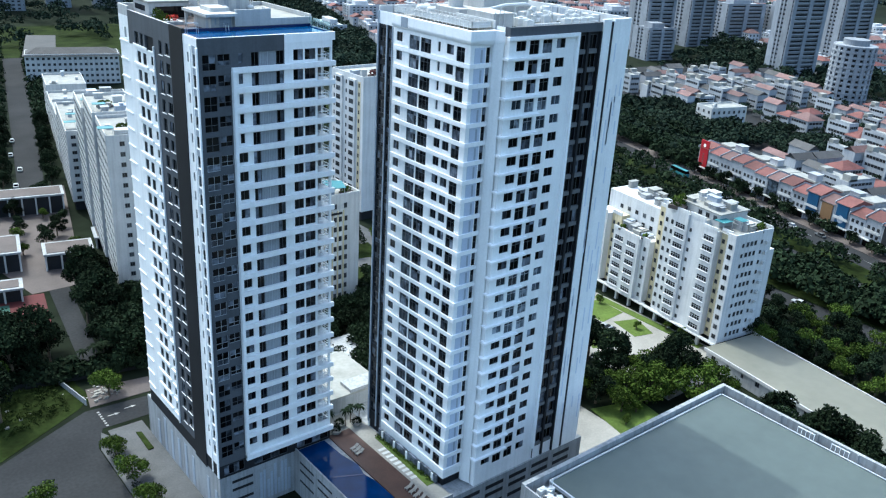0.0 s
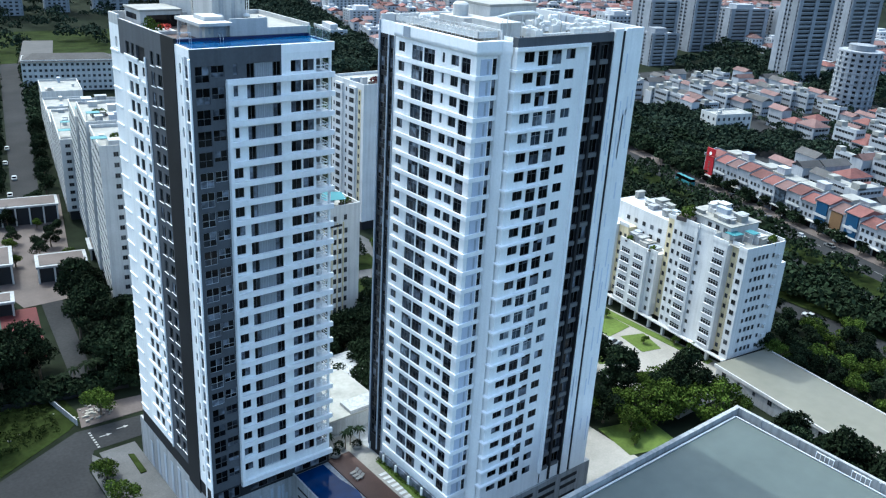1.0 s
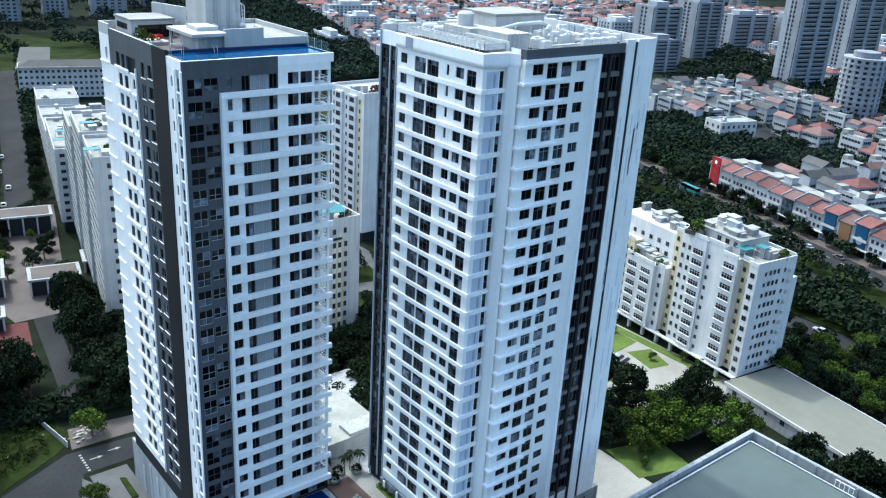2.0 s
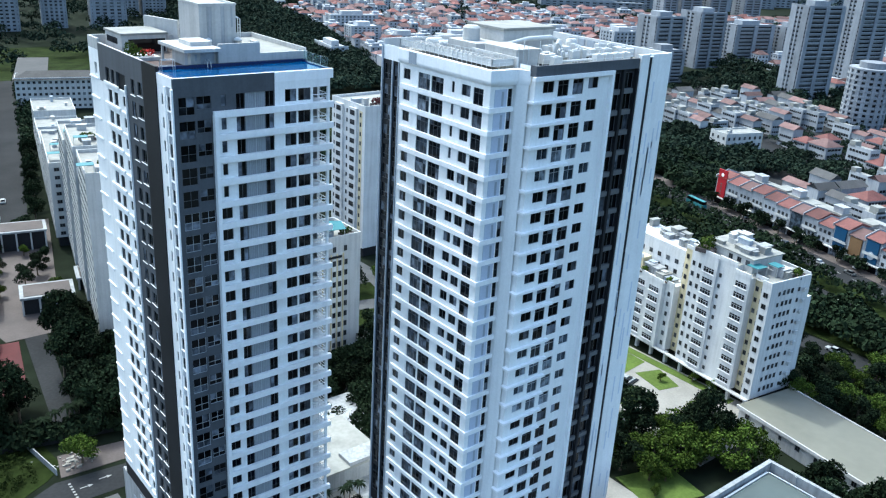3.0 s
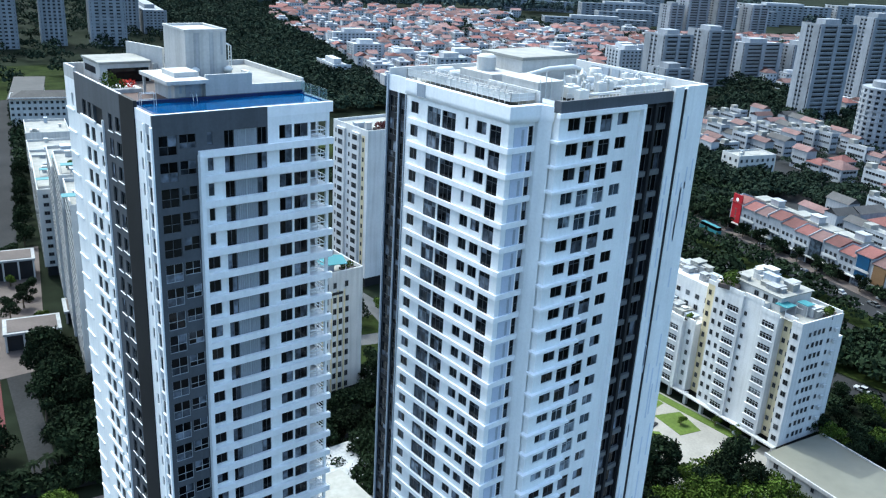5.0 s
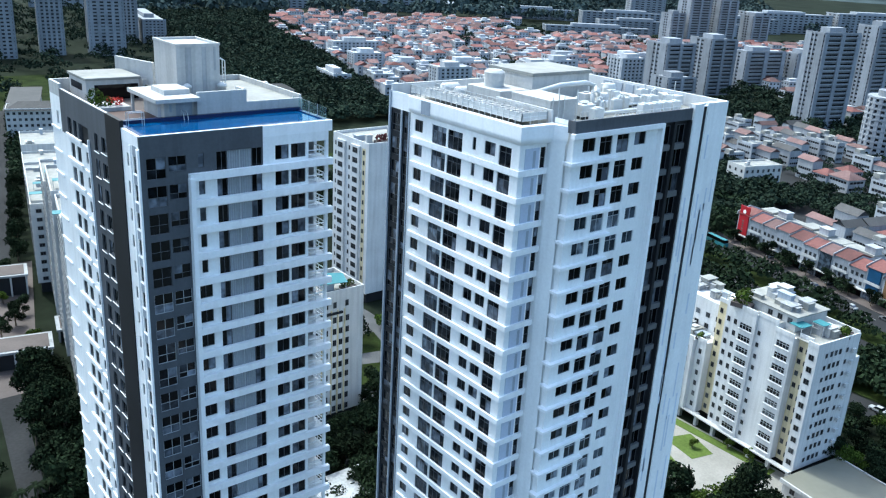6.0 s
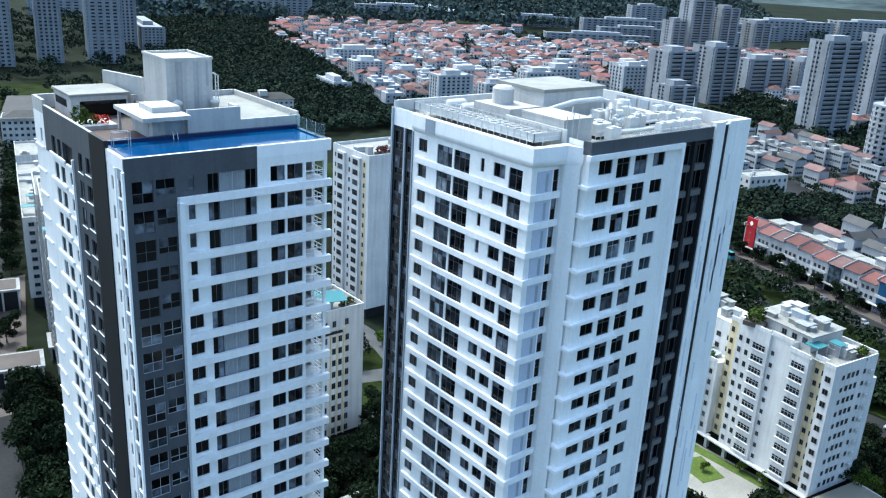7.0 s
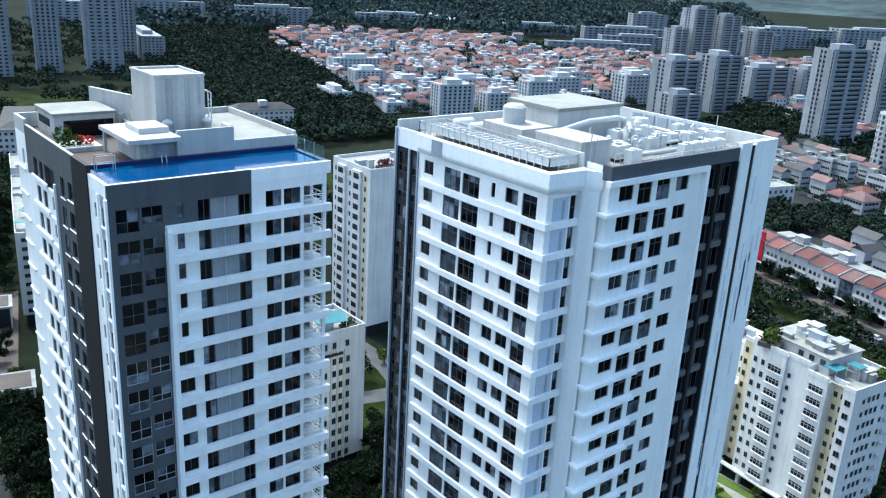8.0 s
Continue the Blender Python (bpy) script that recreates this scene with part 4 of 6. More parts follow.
# ---- apartment blocks ----
def simple_window(parent, data, m, frame_mat=None):
    """A smaller or more distant window: frame and pane in one piece, sharing its mesh with its fellows."""
    frame_mat = frame_mat or FRAME
    key = ("simple", data[0].name, frame_mat.name)
    if key not in STORE:
        fr, pn = data
        n = len(fr.vertices)
        us, zs = [v.co.x for v in pn.vertices], [v.co.z for v in pn.vertices]
        pane = [(min(us), 0, min(zs)), (max(us), 0, min(zs)), (max(us), 0, max(zs)), (min(us), 0, max(zs))]
        me = bpy.data.meshes.new("window")
        faces = [tuple(f.vertices) for f in fr.polygons] + [(n, n + 1, n + 2, n + 3)]
        me.from_pydata([tuple(v.co) for v in fr.vertices] + pane, [], faces)
        me.materials.append(frame_mat), me.materials.append(FARGLASS)
        for f in range(len(fr.polygons), len(faces)):
            me.polygons[f].material_index = 1
        STORE[key] = me
    ob = part("window", STORE[key], FRAME, parent)
    ob.matrix_basis = m
    return ob


def roof_clutter(parent, x0, y0, x1, y1, z, n, rnd):
    """Tanks, stair heads and low sheds on a flat roof."""
    for i in range(n):
        w, d, h = 1.0 + 2.8 * rnd.random() ** 1.5, 1.0 + 2.8 * rnd.random() ** 1.5, 0.6 + 1.9 * rnd.random()
        x, y = x0 + 0.5 + (x1 - x0 - w - 1) * rnd.random(), y0 + 0.5 + (y1 - y0 - d - 1) * rnd.random()
        part("roof_shed", Mesh().box(x, y, z, x + w, y + d, z + h).box(x - 0.2, y - 0.2, z + h, x + w + 0.2, y + d + 0.2, z + h + 0.15), rnd.choice((OLDWHITE, ROOFTOP, CONCRETE, PANEL)), parent)


# courtyard apartment building on the right, long side to the west, end wall to the south
apt = thing("apartment_building", "ten storey white and cream apartment building with roof terraces", "apartment building")
rnd = random.Random(5)
APT = pose(187.2, 107.4, 0, 0, 0, -7)


def ap(x, y):
    """A spot on the apartment building in the plan of the whole place."""
    v = APT @ Vector((x, y, 0))
    return v.x, v.y


AS = Face('S', 0.0)
# bays along the west side: (start, end, outward step, height, cream, window width, window height, window middles)
BAYS = [(0.0, 2.6, 0.0, 33.4, 0, 1.3, 1.3, (1.3,)), (2.6, 5.8, -1.6, 33.4, 1, 0.9, 1.2, (3.4, 5.0)), (5.8, 10.6, 0.5, 33.4, 0, 3.4, 1.5, (8.2,)),
        (10.6, 15.8, 0.0, 34.8, 0, 0.8, 1.1, (14.9,)), (15.8, 20.6, 0.6, 34.8, 0, 3.4, 1.5, (18.2,)), (20.6, 24.6, 0.0, 34.8, 0, 0.9, 1.3, (21.6, 23.6)),
        (24.6, 28.6, -2.2, 33.0, 1, 0.9, 1.3, (25.6, 27.6)), (28.6, 31.6, 0.0, 22.0, 0, 0.9, 1.3, (30.1,)), (31.6, 37.4, 1.2, 22.0, 0, 3.6, 1.5, (34.5,)),
        (37.4, 42.6, 0.8, 22.0, 0, 3.4, 1.5, (40.0,)), (42.6, 46.5, -1.8, 25.0, 1, 0.9, 1.2, (43.6, 45.5)), (46.5, 52.0, 0.4, 25.0, 0, 3.4, 1.5, (49.2,))]
wcache = {}
PITCH = 2.86
for y0, y1, out, h, paint, ww, wh, cols in BAYS:
    part("bay_wall", Mesh().box(-out, y0, 3.4, 14.4, y1, h), CREAM if paint else RENDER, apt, "cream recessed wall" if paint else "white rendered wall")
    part("parapet", Mesh().box(-out - 0.12, y0 + 0.004, h, -out + 0.2, y1 - 0.004, h + 1.0), RENDER, apt)
    wide = ww > 2
    key = (ww, wh)
    if key not in wcache:
        wcache[key] = window_data(ww, wh, 3 if wide else 1, 0.62 if wide else 0, 0.1)
    if wide and "hood" not in wcache:
        wcache["hood"] = Mesh().box(-1.9, -0.34, -0.2, 1.9, -0.01, -0.04).data("window_box")
    for k in range(int((h - 3.6) / PITCH)):
        z = 4.5 + PITCH * k
        for c in cols:
            simple_window(apt, wcache[key], Face('W', -out).at(c, z, 0.03), PALEFRAME if wide else FRAME)
        if wide:
            part("window_box", wcache["hood"], RENDER, apt).matrix_basis = Face('W', -out).at(cols[0], z, 0.0)
for k in range(10):
    z = 4.9 + PITCH * k
    for x in (3.2, 4.9, 6.4, 7.9, 10.4):
        simple_window(apt, wcache[(0.9, 1.3)] if 4 < x < 9 else wcache[(0.8, 1.1)], AS.at(x, z, 0.03))
    if k:
        part("condenser", acd, PIPE, apt).matrix_basis = pose(11.6, -0.9, z - 0.2) @ Matrix.Scale(0.6, 4)
part("bay_wall", Mesh().box(14.4, 1.2, 0.0, 18.0, 50.0, 27.5), RENDER, apt)
part("upper_wall", Mesh().box(5.0, 28.6, 22.0, 14.4, 52.0, 30.6), RENDER, apt, "set back white upper storeys")
for k in range(2):
    for y in (30.4, 33.6, 36.8, 40.0, 43.2, 46.4):
        simple_window(apt, wcache[(1.3, 1.3)], Face('W', 5.0).at(y, 23.2 + PITCH * k, 0.03))
for i in range(10):
    part("column", Mesh().box(-0.2, 0.6 + 5.4 * i, 0, 0.7, 1.4 + 5.4 * i, 3.4), OLDWHITE, apt)
# charcoal colour on the arcade wall stands for deep shade
part("arcade_wall", Mesh().box(4, 0.2, 0, 14.2, 51.8, 3.4), CHARCOAL, apt, "arcade wall, deep shade put into its dark colour")
part("arcade_beam", Mesh().box(-1.3, 0.1, 3.1, 0.0, 51.9, 3.39), OLDWHITE, apt)
part("roof", Mesh().box(0.5, 0.4, 33.4, 14.3, 10.6, 33.5).box(0.5, 10.6, 34.8, 14.3, 24.5, 34.85), ROOFTOP, apt)
m = Mesh()
m.box(0.2, 0.004, 33.4, 14.4, 0.3, 34.4).box(14.1, 0.3, 33.4, 14.4, 24.6, 34.8)
part("parapet", m, RENDER, apt)
part("upper_storey", Mesh().box(2.4, 8.0, 33.5, 13.0, 23.0, 36.9), OLDWHITE, apt)
part("upper_roof", Mesh().box(2.0, 7.6, 36.9, 13.4, 23.4, 37.15), ROOFTOP, apt)
for y in (9.6, 12.2, 14.8):
    simple_window(apt, wcache[(1.3, 1.3)], Face('W', 2.4).at(y, 35.0, 0.03))
roof_clutter(apt, 2.6, 8.4, 12.8, 22.6, 37.15, 14, rnd)
roof_clutter(apt, 5.0, 0.6, 13.5, 7.4, 33.5, 6, rnd)
roof_clutter(apt, 0.4, 29.0, 5.0, 42.0, 22.0, 7, rnd)
roof_clutter(apt, 5.4, 29.0, 14.0, 51.5, 30.6, 14, rnd)
m = Mesh()
m.box(0.9, 5.4, 35.7, 4.6, 8.6, 35.82).box(5.6, 3.4, 36.1, 8.2, 6.4, 36.22)
part("roof_canopy", m, TEAL, apt, "blue-green terrace canopies")
m = Mesh()
for x, y in ((1.0, 5.5), (4.5, 5.5), (5.7, 3.5), (8.1, 3.5), (5.7, 6.3), (8.1, 6.3)):
    m.box(x - 0.05, y - 0.05, 33.5, x + 0.05, y + 0.05, 36.1)
part("canopy_posts", m, STEEL, apt)
apt.matrix_world = APT

# long low annex with a cream roof beside it
annex = thing("annex_building", "low annex with a pale cream metal roof", "annex")
part("wall", Mesh().box(0.4, -66, 0, 18.6, -0.4, 4.3), OLDWHITE, annex)
part("roof", Mesh().box(0, -66.4, 4.3, 19.0, 0, 4.7), CREAMROOF, annex, "pale cream metal roof")
part("gutter", Mesh().box(-0.35, -66.4, 4.0, -0.004, 0, 4.85), OLDWHITE, annex)
part("ridge_kerb", Mesh().box(18.7, -66.4, 4.7, 19.0, 0, 5.0), OLDWHITE, annex)
for i in range(12):
    simple_window(annex, wcache[(0.8, 1.1)] if i % 3 else wcache[(1.3, 1.3)], Face('W', 0.4).at(-3.0 - 4.8 * i, 2.2, 0.03))
annex.matrix_world = pose(180.8, 106.5, 0, 0, 0, -8.7)

# shopping hall with the big grey roof
mall = thing("market_hall", "large hall with a grey-green metal roof and concrete parapet", "hall")
part("wall", Mesh().box(83.0, -60, 0, 138.2, 75.8, 21.4), CONCRETE, mall)
part("roof", Mesh().slab([(88.2, -60), (135.6, -60), (135.6, 74.2), (88.2, 74.2)], 21.4, 22.6), METALROOF, mall, "grey-green metal sheet roof")
m = Mesh()
m.slab([(83.0, 75.0), (138.2, 75.0), (138.2, 75.8), (83.0, 75.8)], 21.4, 23.7)
part("parapet", m, CONCRETE, mall, "tall concrete parapet")
part("parapet", Mesh().box(137.5, -60, 21.4, 138.2, 74.99, 23.7), CONCRETE, mall)
part("parapet", Mesh().box(82.8, -60, 21.4, 83.1, 75.0, 23.7), CONCRETE, mall)
m = Mesh()
for i in range(16):
    m.box(137.3, 70 - 7.5 * i, 21.5, 137.5, 70.4 - 7.5 * i, 23.6)
part("parapet_rib", m, CONCRETE, mall, kind="stuff")
m = Mesh()
m.box(135.7, -60, 22.3, 136.0, 74.3, 22.8).box(88.2, 74.25, 22.3, 135.7, 74.6, 22.8).box(87.9, -60, 22.3, 88.2, 74.3, 22.9)
part("roof_gutter", m, STEEL, mall)
m = Mesh()
for y in (58.5, 52.0):
    for i in range(5):
        m.box(136.3, y - i * 0.8, 21.5, 136.4, y - i * 0.8 + 0.08, 23.9)
    m.box(136.3, y - 3.3, 23.8, 136.4, y + 0.1, 23.95)
part("roof_rail", m, BAND, mall)
for i, (x, y) in enumerate(((84.6, 73.0), (86.0, 72.0), (84.7, 70.4), (86.2, 69.2), (84.8, 67.4))):
    ob = part("condenser", acd, STEEL, mall)
    ob.matrix_basis = pose(x, y, 21.4, 0, 0, 20 * i)
m = Mesh()
m.tube([(84.0, 74.5, 22.0), (86.5, 71.0, 22.2), (87.6, 66.0, 22.0)], 0.25)
m.tube([(87.2, 73.0, 21.4), (87.2, 73.0, 24.4)], 0.1)
part("duct", m, STEEL, mall, smooth=True)
settle(mall, 110, 10, 0)


def slab_block(name, label, x, y, rz, w, d, h, storeys, cols_s, cols_w, group="", paint=None, plinth=3.4, wide=1.5, seed=1, clutter=4, category="apartment building"):
    """A plain apartment block: body, parapet, a window in each storey of its south and west sides, and roof sheds."""
    rnd = random.Random(seed)
    ob = thing(name, label, category, group=group)
    paint = paint or OLDWHITE
    part("wall", Mesh().box(0, 0, plinth, w, d, h), paint, ob)
    part("base", Mesh().box(0.8, 0.8, 0, w - 0.8, d - 0.8, plinth), CHARCOAL, ob)
    m = Mesh()
    m.box(0, 0, h, w, 0.3, h + 1.0).box(0, 0.3, h, 0.3, d, h + 1.0).box(w - 0.3, 0.3, h, w, d, h + 1.0).box(0.3, d - 0.3, h, w - 0.3, d, h + 1.0)
    part("parapet", m, paint, ob)
    part("roof", Mesh().box(0.3, 0.3, h, w - 0.3, d - 0.3, h + 0.1), ROOFTOP, ob)
    pitch = (h - plinth) / storeys
    data = window_data(wide, pitch * 0.45, 1, 0, 0.1)
    for k in range(storeys):
        z = plinth + pitch * (k + 0.3)
        for i in range(cols_s):
            simple_window(ob, data, Face('S', 0).at(w * (i + 0.5) / cols_s, z, 0.03))
        for i in range(cols_w):
            simple_window(ob, data, Face('W', 0).at(d * (i + 0.5) / cols_w, z, 0.03))
    roof_clutter(ob, 0.5, 0.5, w - 0.5, d - 0.5, h + 0.1, clutter, rnd)
    ob.matrix_world = pose(x, y, 0, 0, 0, rz)
    return ob


# blocks between and beside the towers
mid = slab_block("apartment_building", "white block with cream window strips and a planted roof terrace", 107.0, 184.0, 0, 16.6, 13.0, 33.6, 11, 0, 0, seed=3, clutter=2)
m = Mesh()
m.v += [(5.5, 1.0, 36.4), (12.6, 0.6, 35.9), (13.6, 4.6, 36.6), (6.5, 6.0, 37.4)]
m.v += [(x, y, z - 0.12) for x, y, z in m.v]
m.f += [(0, 1, 2, 3), (7, 6, 5, 4), (0, 4, 5, 1), (1, 5, 6, 2), (2, 6, 7, 3), (3, 7, 4, 0)]
part("roof_canopy", m, TEAL, mid, "teal roof canopy")
part("canopy_post", Mesh().box(12.3, 0.9, 33.6, 12.4, 1.0, 36.0), STEEL, mid)
part("canopy_post", Mesh().box(6.3, 1.1, 33.6, 6.4, 1.2, 36.4), STEEL, mid)
m = Mesh()
for x in (5.4, 7.9, 9.6, 11.4):
    m.box(x - 0.12, -0.35, 3.4, x + 0.12, -0.004, 30.0)
part("pilaster", m, CREAM, mid, "cream pilasters between the windows")
part("window_strip", Mesh().box(2.0, -0.06, 3.6, 10.9, -0.004, 28.5), RENDER, mid)
part("shade_band", Mesh().box(3.0, -0.5, 29.0, 10.8, -0.07, 29.5), CHARCOAL, mid)
wdata = window_data(0.95, 1.5, 1, 0, 0.09)
for k in range(10):
    for x in (4.0, 6.6, 8.8, 10.4, 12.2) if k < 9 else (6.6, 8.8, 12.0):
        simple_window(mid, wdata, Face('S', -0.06).at(x, 3.9 + 2.85 * k + (0.9 if k == 9 else 0), 0.03))
# tall block behind: blank corner, windows towards its east end, bays along its west side
tall = slab_block("apartment_building", "tall white apartment block with a red planted roof terrace", 162.3, 240.5, 0, 22.0, 20.0, 51.0, 15, 0, 0, seed=8, clutter=5, paint=RENDER)
big, slim = window_data(2.7, 1.7, 2, 0.6, 0.1), window_data(0.8, 1.4, 0, 0.5, 0.08)
for y0, y1 in ((4.2, 8.6), (12.6, 17.0)):
    part("bay_wall", Mesh().box(-0.7, y0, 3.6, -0.004, y1, 50.4), RENDER, tall)
part("recess_wall", Mesh().box(-0.03, 1.6, 3.6, -0.004, 3.4, 50.0), CREAM, tall, "cream recessed wall")
for k in range(15):
    z = 4.6 + 3.1 * k
    for y, out, data in ((6.4, 0.7, big), (14.8, 0.7, big), (2.5, 0.03, slim), (10.6, 0.0, slim), (18.4, 0.0, slim)):
        simple_window(tall, data, Face('W', -out).at(y, z, 0.03))
    for x in (14.2, 16.4, 18.8, 20.8):
        simple_window(tall, slim, Face('S', 0).at(x, z, 0.03))
for x in (13.2, 15.3, 17.5, 19.9):
    part("pilaster", Mesh().box(x, -0.3, 3.6, x + 0.3, -0.004, 46.0), RENDER, tall)
slab_block("apartment_building", "white slab apartment block with a teal roof canopy", 69.0, 221.5, -12, 16.0, 23.0, 46.5, 15, 2, 7, seed=11, clutter=6, wide=1.3, group="slab blocks along the street")
slab_block("apartment_building", "white slab apartment block along the street", 73.4, 245.6, -12, 17.0, 26.0, 47.0, 16, 0, 8, seed=12, clutter=8, wide=1.3, group="slab blocks along the street")
slab_block("apartment_building", "white slab apartment block along the street", 78.6, 273.2, -12, 16.0, 25.0, 42.0, 13, 0, 8, seed=13, clutter=9, wide=1.3, group="slab blocks along the street")
slab_block("apartment_building", "pale lower block with stepped roof terraces", 80.6, 300.0, -12, 18.0, 45.0, 28.0, 9, 4, 12, seed=14, clutter=12, wide=1.6)
for i, (x, y, h) in enumerate(((91.0, 349.0, 22.0), (97.5, 379.0, 19.0), (104.0, 409.0, 21.0))):
    slab_block("apartment_building", "pale lower block with cluttered roof terraces", x, y, -12, 17.0, 27.0, h, 5, 0, 4, seed=30 + i, clutter=4, wide=2.2, group="lower blocks along the street")
far_left = slab_block("apartment_building", "long five storey white block with a dark roof", 121.0, 512.0, -16, 49.0, 16.0, 16.5, 5, 18, 4, seed=15, clutter=0, wide=1.4, plinth=0.6)
m = Mesh()
m.quad((-1, -1, 16.6), (50, -1, 16.6), (43, 8, 20.0), (6, 8, 20.0))
m.quad((-1, 17, 16.6), (-1, -1, 16.6), (6, 8, 20.0), (6, 8.01, 20.0))
m.quad((50, 17, 16.6), (-1, 17, 16.6), (6, 8, 20.0), (43, 8, 20.0))
m.quad((50, -1, 16.6), (50, 17, 16.6), (43, 8, 20.0), (43, 8.01, 20.0))
part("hip_roof", m, DARKROOF, far_left, "dark hipped roof")
part("rear_wing", Mesh().box(0, 16.2, 0, 15, 75, 15.5), OLDWHITE, far_left)
part("rear_wing_roof", Mesh().box(-1, 16.2, 15.5, 16, 76, 16.2), DARKROOF, far_left)

# clubhouse buildings, court and gardens on the left
for x, y, w, d, h in ((40, 258, 12, 14, 6.5), (58, 252, 13, 9, 5.5), (52, 306, 26, 9, 7.0), (30, 238, 17, 6, 4.5), (76, 262, 8, 9, 4.0)):
    c = thing("clubhouse", "low white flat roofed clubhouse building", "clubhouse", group="clubhouses in the garden")
    part("wall", Mesh().box(0, 0.6, 0, w, d, h - 0.6), CHARCOAL, c)
    part("roof", Mesh().box(-0.6, -0.6, h - 0.6, w + 0.6, d + 0.6, h), CONCRETE, c)
    part("roof_top", Mesh().box(0.4, 0.4, h, w - 0.4, d - 0.4, h + 0.12), PINKPAVE, c)
    for i in range(max(2, int(w / 4)) + 1):
        part("column", Mesh().box(i * w / max(2, int(w / 4)) - 0.25, -0.2, 0, i * w / max(2, int(w / 4)) + 0.25, 0.3, h - 0.6), OLDWHITE, c)
    c.matrix_world = pose(x, y, 0, 0, 0, -12)
plate("court", [(37, 206), (47.4, 206), (52.8, 237), (41, 239)], 0.12, COURT, "red sports court surface", "court")
plate("court", [(35, 224), (41, 223), (43, 234), (37, 235)], 0.16, COURTGREEN, "green playing court beside the red one", "court")

# ---- roads and pavements ----
def BX(x, y):
    """The boulevard runs aslant: x is its offset where y is 135."""
    return x + 0.27 * (y - 135)


def along(xa, xb, ya=20, yb=420):
    return [(BX(xa, ya), ya), (BX(xb, ya), ya), (BX(xb, yb), yb), (BX(xa, yb), yb)]


plate("road", [(18, -40), (41.0, -40), (41.0, 156), (44, 162.5), (60, 162.5), (112, 164), (112, 171), (57, 170), (43, 171), (18, 158)], 0.05, ASPHALT, "grey asphalt street junction", "road")
plate("road", rect(-200, 150, 18, 160), 0.05, ASPHALT, "grey asphalt side street", "road")
plate("pavement", [(41.2, -40), (44.6, -40), (44.6, 158), (43.2, 161), (41.2, 155)], 0.2, KERB, "raised kerbed pavement strip with trees", "pavement")
plate("road", rect(44.6, 60, 52, 161), 0.1, KERB, "grey paved drop-off lane", "road")
plate("planting_bed", [(49.0, 149.5), (50.2, 149.5), (50.2, 156.5), (49.2, 157)], 0.35, ROUGHGRASS, "small grass bed with a pale kerb", "bed")
plate("lot", [(8, 160), (24, 162), (42, 172.5), (46, 176), (44, 192), (8, 200)], 0.08, ROUGHGRASS, "overgrown vacant lot", "lot")
plate("lot", [(44.5, 172), (60, 171.5), (60, 178), (46, 180)], 0.1, PINKPAVE, "bare rubble strewn lot", "lot")
plate("road", [(47.5, 182), (52.5, 182), (60, 238), (54.5, 238)], 0.09, ASPHALT, "grey service lane", "road")
plate("pavement", [(50, 238), (64, 238), (86, 330), (60, 330), (46, 262)], 0.09, PINKPAVE, "pinkish paved garden walks", "pavement")
plate("road", [(66.5, 316), (76, 316), (157, 670), (145, 673)], 0.06, ASPHALT, "long straight street", "road")
plate("pavement", rect(118.2, 88, 138, 112), 0.1, PAVING, "pale paved forecourt", "pavement")
plate("lawn", [(137, 97), (150, 93), (152, 104), (139, 108)], 0.14, GRASS, "small bright lawn", "lawn")
plate("pavement", rect(158, 100, 190, 160), 0.12, PAVING, "pale paved courtyard", "pavement")
for pts in ([(177, 126), (183, 124.5), (186, 133), (179, 135.5)], [(176, 137), (186, 138), (186.5, 148), (178, 149)], [(162, 128), (171, 123.5), (174, 130), (166, 136)], [(162, 140), (173, 140), (173, 152), (162, 152)]):
    plate("lawn", pts, 0.2, GRASS, "bright green courtyard lawn", "lawn")
plate("lawn", rect(186.5, 112, 189.2, 150), 0.2, GRASS, "strip of lawn beside the arcade", "lawn")
fountain = thing("stepped_fountain", "dark stepped stone feature in the courtyard", "fountain")
for i in range(4):
    part("tier", Mesh().box(-2.6 + 0.6 * i, -2.6 + 0.6 * i, 0.12 + 0.35 * i, 2.6 - 0.6 * i, 2.6 - 0.6 * i, 0.47 + 0.35 * i), CONCRETE if i % 2 else CHARCOAL, fountain)
settle(fountain, 0, 0, 0.12)
fountain.matrix_world = pose(173.5, 134.5, 0.12, 0, 0, 10)
plate("road", rect(233, -100, 242, 420), 0.05, ASPHALT, "grey asphalt road behind the annex", "road")
plate("road", along(268, 279), 0.05, ASPHALT, "wide boulevard carriageway", "road")
plate("road", along(291, 303), 0.05, ASPHALT, "wide boulevard carriageway", "road")
plate("pavement", along(303, 311), 0.18, PINKPAVE, "shop front pavement", "pavement")
plate("pavement", along(279, 291), 0.18, ROUGHGRASS, "grassy central reservation", "pavement")
plate("lawn", [(243, 50), (BX(267, 50), 50), (BX(267, 420), 420), (243, 420)], 0.12, ROUGHGRASS, "roadside park grass", "lawn")
plate("road", [(-200, 171.2), (-200, 171.3), (18, 158.2), (18, 158.1)], 0.06, KERB, "kerb line", "kerb")
plate("pavement", rect(122, 190, 160, 250), 0.1, KERB, "paved garden court", "pavement")
plate("lawn", [(130, 196), (142, 192), (146, 204), (133, 208)], 0.16, ROUGHGRASS, "garden lawn", "lawn")
plate("lawn", [(142, 212), (150, 210), (153, 222), (144, 222)], 0.16, ROUGHGRASS, "garden lawn", "lawn")
m = Mesh()
for i in range(40):
    for xa in (273.3, 297.0):
        m.slab(along(xa, xa + 0.2, 25 + 9 * i, 29 + 9 * i), 0.051, 0.058)
    m.box(29.5, -38 + 6 * i, 0.051, 29.7, -35 + 6 * i, 0.058) if i < 30 else None
tagged(part("lane_marking", m, MARK, kind="stuff"), "white dashed lane markings on the asphalt", "marking")


